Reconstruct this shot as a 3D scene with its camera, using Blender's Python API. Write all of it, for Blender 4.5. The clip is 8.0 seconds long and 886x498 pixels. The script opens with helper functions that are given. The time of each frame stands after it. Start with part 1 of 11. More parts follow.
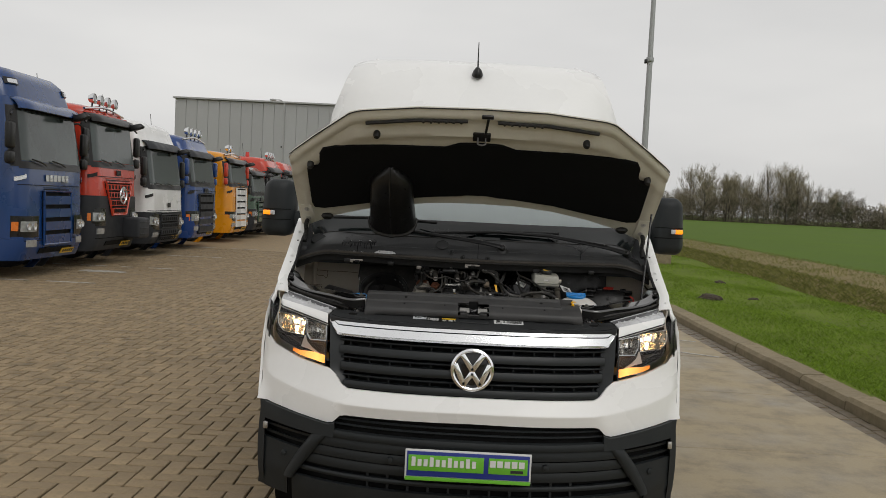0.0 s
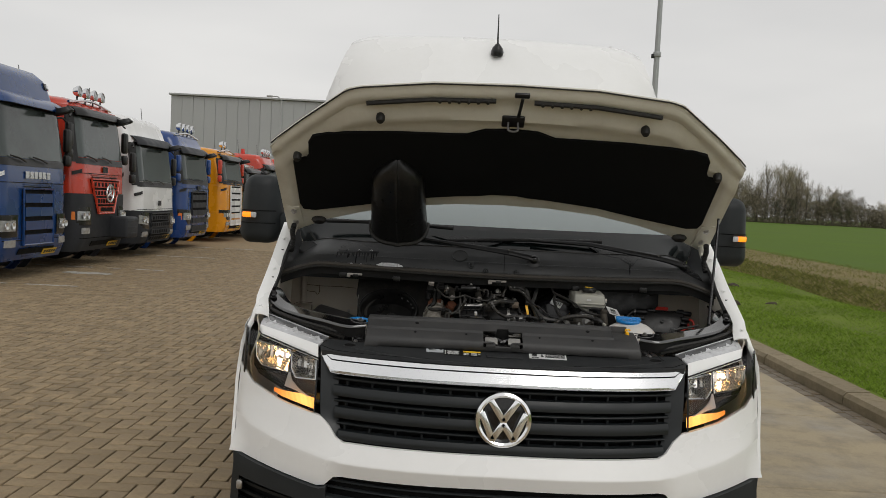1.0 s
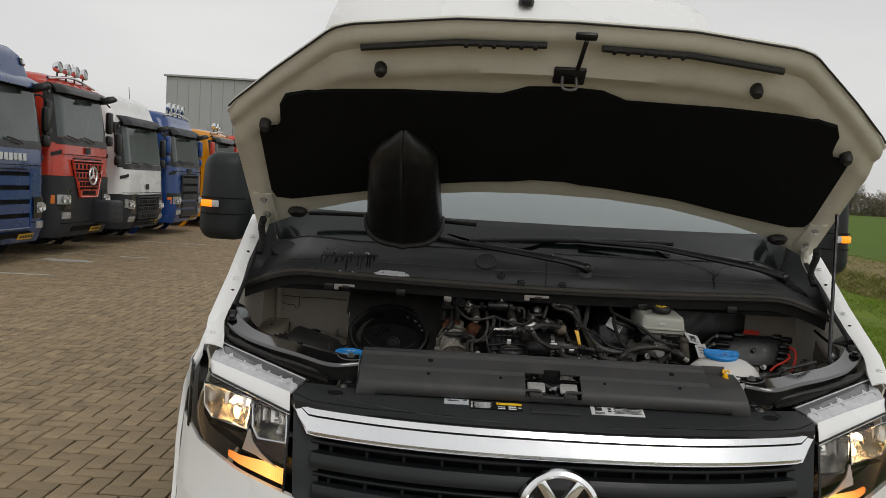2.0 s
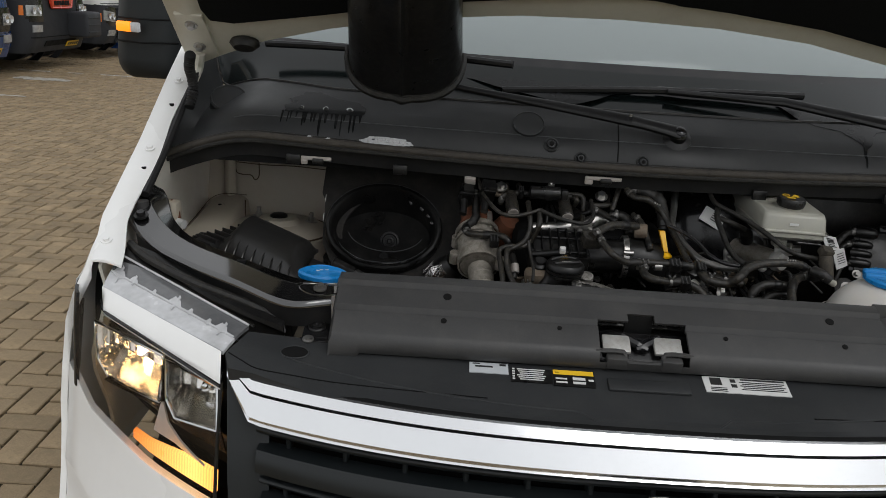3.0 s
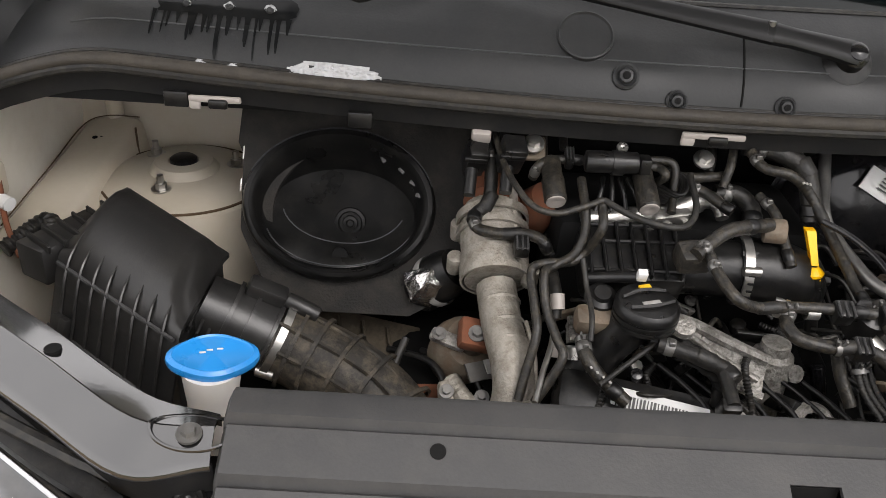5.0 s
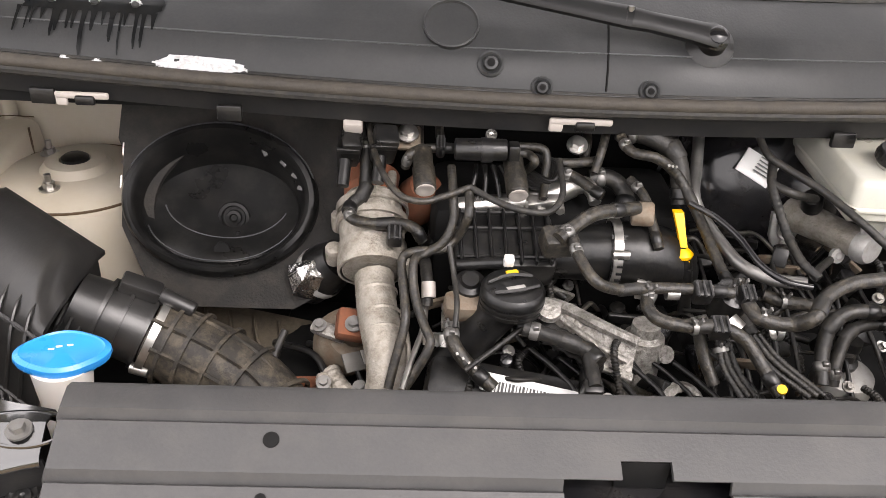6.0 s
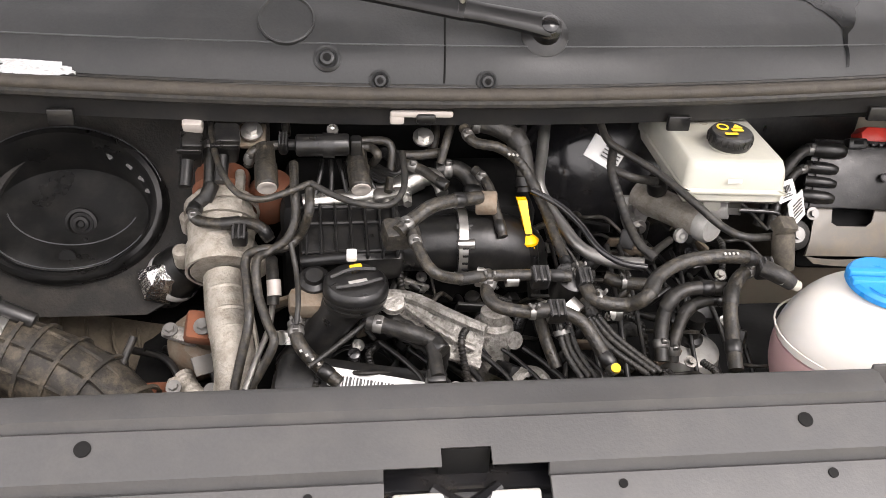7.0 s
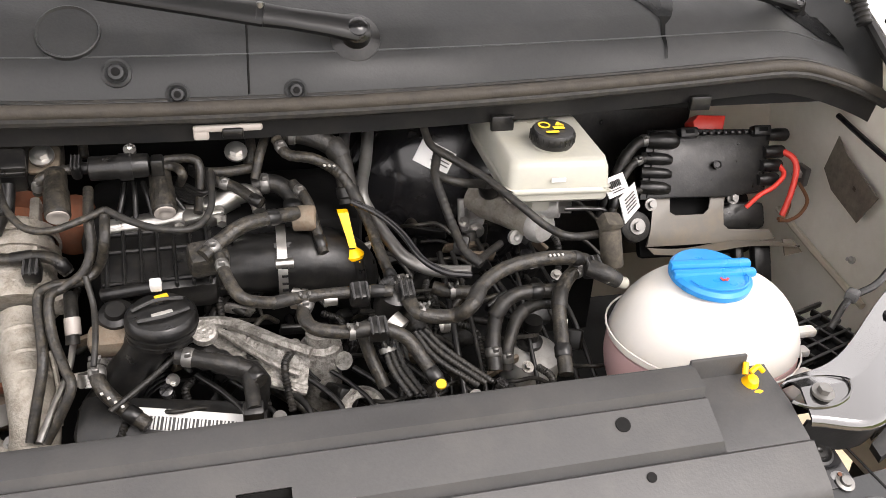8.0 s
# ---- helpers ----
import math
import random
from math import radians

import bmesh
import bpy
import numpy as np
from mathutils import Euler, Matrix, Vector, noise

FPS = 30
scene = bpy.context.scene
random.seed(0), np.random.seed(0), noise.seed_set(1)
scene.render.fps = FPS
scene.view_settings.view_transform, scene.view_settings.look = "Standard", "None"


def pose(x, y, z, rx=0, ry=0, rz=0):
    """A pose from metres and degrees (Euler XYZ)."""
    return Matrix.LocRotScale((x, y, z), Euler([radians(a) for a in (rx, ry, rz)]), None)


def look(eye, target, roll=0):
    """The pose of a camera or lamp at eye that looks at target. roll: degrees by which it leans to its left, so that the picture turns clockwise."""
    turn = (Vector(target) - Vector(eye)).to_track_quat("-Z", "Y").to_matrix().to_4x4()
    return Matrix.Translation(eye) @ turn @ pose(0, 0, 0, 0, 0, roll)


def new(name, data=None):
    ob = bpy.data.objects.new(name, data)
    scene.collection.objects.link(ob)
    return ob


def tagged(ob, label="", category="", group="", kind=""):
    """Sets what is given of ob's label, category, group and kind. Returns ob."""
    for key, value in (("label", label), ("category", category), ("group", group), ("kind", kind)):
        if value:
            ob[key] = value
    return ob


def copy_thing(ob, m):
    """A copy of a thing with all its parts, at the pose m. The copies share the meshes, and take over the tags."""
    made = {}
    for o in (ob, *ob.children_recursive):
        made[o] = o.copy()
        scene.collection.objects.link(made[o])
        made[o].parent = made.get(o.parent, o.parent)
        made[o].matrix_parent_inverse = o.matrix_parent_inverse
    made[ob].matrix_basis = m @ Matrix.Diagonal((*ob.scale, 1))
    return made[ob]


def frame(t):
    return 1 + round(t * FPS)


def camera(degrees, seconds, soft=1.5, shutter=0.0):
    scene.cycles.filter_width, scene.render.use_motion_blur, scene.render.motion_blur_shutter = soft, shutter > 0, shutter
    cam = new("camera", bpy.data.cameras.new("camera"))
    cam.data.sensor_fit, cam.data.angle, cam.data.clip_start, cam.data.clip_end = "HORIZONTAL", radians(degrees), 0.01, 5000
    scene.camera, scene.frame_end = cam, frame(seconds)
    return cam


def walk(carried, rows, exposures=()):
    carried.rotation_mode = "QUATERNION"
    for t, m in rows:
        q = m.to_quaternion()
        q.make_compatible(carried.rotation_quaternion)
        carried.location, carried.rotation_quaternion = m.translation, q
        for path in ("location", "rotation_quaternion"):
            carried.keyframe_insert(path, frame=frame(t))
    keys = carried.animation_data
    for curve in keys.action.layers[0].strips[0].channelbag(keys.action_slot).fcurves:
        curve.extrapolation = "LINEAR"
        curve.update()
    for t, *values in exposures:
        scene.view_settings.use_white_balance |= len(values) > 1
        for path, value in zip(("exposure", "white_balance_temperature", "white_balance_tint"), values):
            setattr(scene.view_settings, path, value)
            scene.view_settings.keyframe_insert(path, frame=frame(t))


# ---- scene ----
# the camera and its walk
cam = camera(55.8, 8.0, soft=0.3)
PATH = [
    (0, (-0.123, 1.106, 1.711), (-0.14, 3.103, 1.6), 2.8),
    (0.5, (-0.127, 1.469, 1.739), (-0.141, 3.466, 1.627), 2.8),
    (1, (-0.218, 1.928, 1.719), (-0.23, 3.924, 1.604), 2.9),
    (1.2, (-0.243, 2.093, 1.736), (-0.253, 4.089, 1.616), 2.9),
    (2.3, (-0.321, 3.127, 1.716), (-0.324, 5.118, 1.522), 3.4),
    (2.5, (-0.336, 3.301, 1.735), (-0.335, 5.278, 1.435), 3.4),
    (3, (-0.342, 3.723, 1.733), (-0.327, 5.638, 1.158), 3.9),
    (3.5, (-0.365, 4.104, 1.767), (-0.341, 5.929, 0.948), 3.8),
    (4, (-0.402, 4.394, 1.775), (-0.38, 6.194, 0.902), 4.1),
    (4.2, (-0.407, 4.452, 1.764), (-0.362, 6.213, 0.816), 4.5),
    (5.3, (-0.297, 4.504, 1.763), (-0.273, 6.23, 0.753), 3.6),
    (5.5, (-0.275, 4.503, 1.761), (-0.249, 6.229, 0.752), 3.5),
    (6, (-0.21, 4.496, 1.762), (-0.123, 6.22, 0.753), 3.3),
    (6.5, (-0.16, 4.487, 1.763), (0.022, 6.203, 0.752), 3.3),
    (7, (-0.107, 4.487, 1.766), (0.141, 6.195, 0.756), 3.4),
    (7.5, (-0.052, 4.498, 1.764), (0.281, 6.195, 0.76), 3.2),
    (8, (-0.005, 4.521, 1.763), (0.471, 6.184, 0.761), 3.4),
]
EXPOSURES = [(0.0, -0.1, 6500, 10), (1.2, -0.1, 6500, 10), (2.5, -0.08, 6350, 10), (3.0, 0.08, 6250, 10), (3.5, 0.14, 6200, 10), (4.2, 0.45, 6400, 11), (5.3, 1.80, 6550, 15), (6.0, 2.26, 6650, 17), (7.0, 2.34, 6650, 17), (8.0, 2.16, 6700, 16)]
walk(cam, [(t, look(eye, target, roll)) for t, eye, target, roll in PATH], EXPOSURES)


# overcast daylight
world = bpy.data.worlds.new("overcast_sky")
scene.world = world
world.use_nodes = True
wn, wl = world.node_tree.nodes, world.node_tree.links
wn.clear()
w_out, w_bg = wn.new("ShaderNodeOutputWorld"), wn.new("ShaderNodeBackground")
w_sky, w_sat, w_mix = wn.new("ShaderNodeTexSky"), wn.new("ShaderNodeHueSaturation"), wn.new("ShaderNodeMixRGB")
w_noise, w_ramp, w_map, w_co = wn.new("ShaderNodeTexNoise"), wn.new("ShaderNodeValToRGB"), wn.new("ShaderNodeMapping"), wn.new("ShaderNodeTexCoord")
w_sky.sky_type, w_sky.sun_disc = "NISHITA", False
w_sky.sun_elevation, w_sky.sun_rotation = radians(38), radians(148)
w_sky.air_density, w_sky.dust_density = 1.0, 3.0
w_sat.inputs["Saturation"].default_value = 0.12
w_mix.inputs["Fac"].default_value = 0.82
w_map.inputs["Scale"].default_value = (1.2, 1.2, 4.0)
w_noise.inputs["Scale"].default_value, w_noise.inputs["Detail"].default_value = 1.6, 4
w_ramp.color_ramp.elements[0].position, w_ramp.color_ramp.elements[1].position = 0.3, 0.75
w_ramp.color_ramp.elements[0].color, w_ramp.color_ramp.elements[1].color = (6.50, 6.48, 6.42, 1), (8.2, 8.1, 7.88, 1)
wl.new(w_co.outputs["Generated"], w_map.inputs["Vector"])
wl.new(w_map.outputs["Vector"], w_noise.inputs["Vector"])
wl.new(w_noise.outputs["Fac"], w_ramp.inputs["Fac"])
wl.new(w_sky.outputs["Color"], w_sat.inputs["Color"])
wl.new(w_sat.outputs["Color"], w_mix.inputs["Color1"])
wl.new(w_ramp.outputs["Color"], w_mix.inputs["Color2"])
wl.new(w_mix.outputs["Color"], w_bg.inputs["Color"])
w_bg.inputs["Strength"].default_value = 0.11
wl.new(w_bg.outputs["Background"], w_out.inputs["Surface"])

sun = new("sun", bpy.data.lights.new("sun", "SUN"))
sun.data.energy, sun.data.angle, sun.data.color = 0.7, radians(30), (1.0, 0.97, 0.92)
sun.rotation_euler = look((2.6, -4.2, 6.0), (0, 0, 0)).to_euler()


# materials
def material(name, base, rough=0.6, metal=0.0, var=0.12, scale=8.0, fine=90.0, bump=0.1, dirt=None, dirt_amount=0.0, coat=0.0, rough_var=0.1, spec=0.5, random_var=0.0, island=0.0):
    """A surface with cloudy and fine variation of its colour, gloss and relief, and an optional stain colour."""
    m = bpy.data.materials.new(name)
    m.use_nodes = True
    nt = m.node_tree
    n, l = nt.nodes, nt.links
    b = n["Principled BSDF"]
    co = n.new("ShaderNodeTexCoord")
    big, small = n.new("ShaderNodeTexNoise"), n.new("ShaderNodeTexNoise")
    big.inputs["Scale"].default_value, big.inputs["Detail"].default_value = scale, 5
    small.inputs["Scale"].default_value, small.inputs["Detail"].default_value = fine, 3
    for t in (big, small):
        l.new(co.outputs["Object"], t.inputs["Vector"])
    add = n.new("ShaderNodeMath")
    add.operation = "MULTIPLY_ADD"
    l.new(small.outputs["Fac"], add.inputs[0])
    add.inputs[1].default_value = 0.45
    l.new(big.outputs["Fac"], add.inputs[2])
    rng = n.new("ShaderNodeMapRange")
    rng.inputs["From Min"].default_value, rng.inputs["From Max"].default_value = 0.35, 1.1
    rng.inputs["To Min"].default_value, rng.inputs["To Max"].default_value = 1 - var, 1 + var
    l.new(add.outputs[0], rng.inputs["Value"])
    col = n.new("ShaderNodeVectorMath")
    col.operation = "SCALE"
    col.inputs[0].default_value = base[:3]
    value = rng.outputs["Result"]
    for amount, kind, out in ((random_var, "ShaderNodeObjectInfo", "Random"), (island, "ShaderNodeNewGeometry", "Random Per Island")):
        if amount:
            info, vary, mul = n.new(kind), n.new("ShaderNodeMapRange"), n.new("ShaderNodeMath")
            vary.inputs["To Min"].default_value, vary.inputs["To Max"].default_value = 1 - amount, 1 + amount
            l.new(info.outputs[out], vary.inputs["Value"])
            mul.operation = "MULTIPLY"
            l.new(value, mul.inputs[0])
            l.new(vary.outputs["Result"], mul.inputs[1])
            value = mul.outputs[0]
    l.new(value, col.inputs["Scale"])
    colour = col.outputs[0]
    if dirt:
        blot, ramp, mix = n.new("ShaderNodeTexNoise"), n.new("ShaderNodeMapRange"), n.new("ShaderNodeMixRGB")
        blot.inputs["Scale"].default_value, blot.inputs["Detail"].default_value, blot.inputs["Roughness"].default_value = scale * 2.3, 8, 0.7
        l.new(co.outputs["Object"], blot.inputs["Vector"])
        ramp.inputs["From Min"].default_value, ramp.inputs["From Max"].default_value = 0.45, 0.72
        ramp.inputs["To Max"].default_value = dirt_amount
        l.new(blot.outputs["Fac"], ramp.inputs["Value"])
        l.new(ramp.outputs["Result"], mix.inputs["Fac"])
        l.new(colour, mix.inputs["Color1"])
        mix.inputs["Color2"].default_value = (*dirt[:3], 1)
        colour = mix.outputs["Color"]
    l.new(colour, b.inputs["Base Color"])
    rr = n.new("ShaderNodeMapRange")
    rr.inputs["From Min"].default_value, rr.inputs["From Max"].default_value = 0.3, 0.7
    rr.inputs["To Min"].default_value, rr.inputs["To Max"].default_value = max(0.02, rough - rough_var), min(1, rough + rough_var)
    l.new(big.outputs["Fac"], rr.inputs["Value"])
    l.new(rr.outputs["Result"], b.inputs["Roughness"])
    b.inputs["Metallic"].default_value = metal
    b.inputs["Specular IOR Level"].default_value = spec
    b.inputs["Coat Weight"].default_value = coat
    b.inputs["Coat Roughness"].default_value = 0.05
    if bump:
        bp = n.new("ShaderNodeBump")
        bp.inputs["Strength"].default_value, bp.inputs["Distance"].default_value = bump, 0.004
        l.new(add.outputs[0], bp.inputs["Height"])
        l.new(bp.outputs["Normal"], b.inputs["Normal"])
    return m


def glowing(name, colour, strength):
    m = material(name, colour, 0.3, var=0.05, bump=0)
    b = m.node_tree.nodes["Principled BSDF"]
    b.inputs["Emission Color"].default_value = (*colour, 1)
    b.inputs["Emission Strength"].default_value = strength
    return m


def glass(name, tint=(1, 1, 1), rough=0.0, ior=1.45, haze=0.0):
    """Thin clear pane: mostly see-through, with a mirror sheen at grazing angles."""
    m = bpy.data.materials.new(name)
    m.use_nodes = True
    n, l = m.node_tree.nodes, m.node_tree.links
    n.clear()
    out, mix, tr, gl, fr = n.new("ShaderNodeOutputMaterial"), n.new("ShaderNodeMixShader"), n.new("ShaderNodeBsdfTransparent"), n.new("ShaderNodeBsdfGlossy"), n.new("ShaderNodeFresnel")
    tr.inputs["Color"].default_value = (*tint, 1)
    gl.inputs["Roughness"].default_value = rough
    fr.inputs["IOR"].default_value = ior
    l.new(fr.outputs["Fac"], mix.inputs["Fac"])
    l.new(tr.outputs["BSDF"], mix.inputs[1])
    l.new(gl.outputs["BSDF"], mix.inputs[2])
    last = mix
    # pale veil mixed into the colour, standing in for light on the glass
    if haze:
        fog, mix2 = n.new("ShaderNodeBsdfDiffuse"), n.new("ShaderNodeMixShader")
        fog.inputs["Color"].default_value = (0.72, 0.80, 0.81, 1)
        mix2.inputs["Fac"].default_value = haze
        l.new(mix.outputs["Shader"], mix2.inputs[1])
        l.new(fog.outputs["BSDF"], mix2.inputs[2])
        last = mix2
    l.new(last.outputs["Shader"], out.inputs["Surface"])
    return m


WHITE = material("white_paint", (0.84, 0.84, 0.83), 0.28, var=0.03, scale=2, fine=40, bump=0.02, coat=0.6, dirt=(0.55, 0.53, 0.48), dirt_amount=0.05)
BEIGE = material("bay_paint", (0.50, 0.452, 0.37), 0.42, var=0.06, scale=6, bump=0.05, dirt=(0.45, 0.36, 0.22), dirt_amount=0.28)
HOODPAINT = material("hood_inner_paint", (0.61, 0.59, 0.51), 0.4, var=0.05, scale=5, bump=0.04, dirt=(0.36, 0.31, 0.24), dirt_amount=0.2)
FELT = material("hood_felt", (0.0085, 0.009, 0.0095), 0.95, var=0.3, scale=12, fine=400, bump=0.6, spec=0.1)
# dusty bay paint again, lightened to make up for missing light on the wings
WINGPAINT = material("lightened_bay_paint", (0.74, 0.705, 0.63), 0.4, var=0.08, scale=5, fine=60, bump=0.05, dirt=(0.5, 0.42, 0.3), dirt_amount=0.25)
DUSTY = material("dusty_plastic", (0.045, 0.04, 0.033), 0.75, var=0.25, scale=25, fine=150, bump=0.3, dirt=(0.14, 0.12, 0.09), dirt_amount=0.5, spec=0.2)
TRIM = material("grey_black_plastic", (0.0122, 0.015, 0.0165), 0.55, var=0.15, scale=5, fine=300, bump=0.08, dirt=(0.03, 0.032, 0.032), dirt_amount=0.2, spec=0.35)
GRILLE = material("grille_plastic", (0.0098, 0.0122, 0.0135), 0.42, var=0.15, scale=6, fine=300, bump=0.05, spec=0.4)
SHROUD = material("shroud_plastic", (0.042, 0.0418, 0.0422), 0.46, var=0.2, scale=7, fine=350, bump=0.12, dirt=(0.075, 0.071, 0.066), dirt_amount=0.4, spec=0.35)
SLAM = material("slam_plastic", (0.021, 0.0225, 0.024), 0.5, var=0.2, scale=8, fine=300, bump=0.1, dirt=(0.045, 0.045, 0.043), dirt_amount=0.3, spec=0.4)
COWL = material("cowl_plastic", (0.0230, 0.0240, 0.0250), 0.46, var=0.25, scale=5, fine=320, bump=0.12, dirt=(0.045, 0.044, 0.043), dirt_amount=0.4, rough_var=0.16, spec=0.3)
APRON = material("apron_plastic", (0.012, 0.012, 0.0125), 0.5, var=0.2, scale=9, fine=200, bump=0.1, dirt=(0.035, 0.032, 0.028), dirt_amount=0.45, spec=0.3)
FRIT = material("black_printed_glass", (0.004, 0.006, 0.006), 0.12, var=0.15, scale=3, bump=0.0, spec=0.2, rough_var=0.03)
CRACK = material("seam_crack", (0.10, 0.068, 0.042), 0.8, var=0.3, scale=40, bump=0.1, spec=0.2)
RUBBER = material("rubber", (0.0095, 0.0092, 0.0088), 0.5, var=0.25, scale=45, fine=260, bump=0.3, dirt=(0.07, 0.06, 0.044), dirt_amount=0.38, spec=0.4)
HOSE = material("dusty_hose_rubber", (0.0115, 0.0108, 0.0095), 0.46, var=0.3, scale=55, fine=300, bump=0.45, dirt=(0.10, 0.082, 0.056), dirt_amount=0.5, spec=0.45)
DUCT = material("dusty_duct_rubber", (0.022, 0.020, 0.017), 0.6, var=0.3, scale=22, fine=240, bump=0.4, dirt=(0.15, 0.122, 0.085), dirt_amount=0.6, spec=0.35)
BLACK = material("black_plastic", (0.005, 0.005, 0.0053), 0.36, var=0.25, scale=40, fine=240, bump=0.12, dirt=(0.04, 0.036, 0.029), dirt_amount=0.34, spec=0.42)
WIPERBLACK = material("wiper_black", (0.0055, 0.0055, 0.006), 0.42, var=0.2, scale=20, fine=200, bump=0.06, spec=0.35)
GLOSSBLACK = material("gloss_black_metal", (0.008, 0.008, 0.009), 0.18, var=0.2, scale=10, bump=0.05, dirt=(0.05, 0.045, 0.04), dirt_amount=0.3, rough_var=0.12)
# near black painted in for the shade of recesses, holes and gaps
DARK = material("shade_black", (0.0035, 0.0035, 0.0035), 0.8, var=0.3, scale=10, bump=0.2, spec=0.2)
ALU = material("cast_aluminium", (0.36, 0.345, 0.32), 0.5, 0.6, var=0.35, scale=60, fine=320, bump=0.9, dirt=(0.09, 0.08, 0.062), dirt_amount=0.85)
CASTPIPE = material("dull_aluminium_pipe", (0.33, 0.305, 0.265), 0.55, 0.4, var=0.3, scale=30, fine=300, bump=0.8, dirt=(0.13, 0.105, 0.075), dirt_amount=0.75)
STEEL = material("bare_steel", (0.48, 0.47, 0.45), 0.35, 0.95, var=0.15, scale=30, bump=0.15, dirt=(0.2, 0.17, 0.13), dirt_amount=0.35)
FOIL = material("heat_foil", (0.9, 0.89, 0.87), 0.18, 1.0, var=0.1, scale=60, fine=300, bump=0.9)
CHROME = material("chrome", (0.78, 0.79, 0.80), 0.07, 1.0, var=0.03, scale=6, bump=0.0, rough_var=0.03)
BRIGHT = material("bright_chrome_trim", (0.90, 0.91, 0.92), 0.16, 1.0, var=0.03, scale=6, bump=0.0, rough_var=0.04)
WET = material("wet_film", (0.0085, 0.009, 0.0095), 0.22, var=0.2, scale=20, bump=0.02, spec=0.12)
# paler line colour for creases and for highlights painted on rims
CREASE = material("pale_edge_line", (0.05, 0.052, 0.055), 0.45, var=0.3, scale=40, bump=0.1, spec=0.3)
FILMPATCH = material("dirty_film_patch", (0.12, 0.105, 0.085), 0.35, var=0.4, scale=30, bump=0.4, dirt=(0.05, 0.042, 0.035), dirt_amount=0.7)
GREYSTEEL = material("dull_zinc", (0.19, 0.187, 0.18), 0.42, 0.8, var=0.2, scale=40, bump=0.2, dirt=(0.14, 0.12, 0.10), dirt_amount=0.4)
FROSTED = material("frosted_tab", (0.19, 0.19, 0.19), 0.4, var=0.1, scale=30, bump=0.05)
EARTHCABLE = material("brown_cable", (0.20, 0.09, 0.045), 0.5, var=0.15, scale=30, bump=0.1)
BRACKET = material("bracket_paint", (0.125, 0.113, 0.095), 0.45, var=0.1, scale=10, bump=0.08, dirt=(0.20, 0.15, 0.09), dirt_amount=0.5)
PALETAB = material("pale_plastic", (0.33, 0.30, 0.275), 0.5, var=0.08, scale=20, bump=0.05)
AIRBOX = material("satin_box_plastic", (0.0125, 0.0122, 0.0120), 0.40, var=0.15, scale=8, fine=260, bump=0.08, dirt=(0.04, 0.037, 0.033), dirt_amount=0.35, spec=0.55)
LAMPINNER = material("lamp_inner_trim", (0.075, 0.060, 0.050), 0.18, 0.3, var=0.15, scale=20, bump=0.05)
LAMPCLEAR = material("milky_lamp_plastic", (0.52, 0.525, 0.54), 0.2, var=0.25, scale=30, bump=0.1, coat=0.5)
RUST = material("rust", (0.14, 0.046, 0.02), 0.85, var=0.3, scale=30, bump=0.4, dirt=(0.09, 0.05, 0.03), dirt_amount=0.6)
BLUECAP = material("blue_plastic", (0.012, 0.2, 0.53), 0.32, var=0.05, scale=20, bump=0.03)
YELLOW = material("yellow_plastic", (0.86, 0.46, 0.0), 0.35, var=0.05, scale=20, bump=0.03)
REDPLASTIC = material("red_plastic", (0.62, 0.045, 0.03), 0.42, var=0.06, scale=20, bump=0.03)
TANK = material("translucent_tank", (0.58, 0.56, 0.53), 0.38, var=0.03, scale=9, bump=0.12, dirt=(0.7, 0.66, 0.56), dirt_amount=0.25)
TANK.node_tree.nodes["Principled BSDF"].inputs["Subsurface Weight"].default_value = 0.3
TANK.node_tree.nodes["Principled BSDF"].inputs["Subsurface Radius"].default_value = (0.03, 0.025, 0.02)
PINK = material("pink_coolant_tank", (0.55, 0.36, 0.36), 0.4, var=0.06, scale=9, bump=0.03)
RESERVOIR = material("brake_fluid_tank", (0.33, 0.325, 0.285), 0.36, var=0.05, scale=9, bump=0.03, dirt=(0.5, 0.46, 0.34), dirt_amount=0.3)
PAPER = material("white_label_paper", (0.62, 0.62, 0.61), 0.5, var=0.04, scale=30, bump=0.02)
INK = material("black_ink", (0.02, 0.02, 0.02), 0.5, var=0.1, bump=0)
SILVERLABEL = material("silver_label", (0.55, 0.58, 0.60), 0.4, 0.2, var=0.05, bump=0)
YELLOWLABEL = material("yellow_label", (0.80, 0.50, 0.02), 0.45, var=0.04, bump=0)
AMBER = glowing("amber_lamp_lit", (1.0, 0.26, 0.010), 1.15)


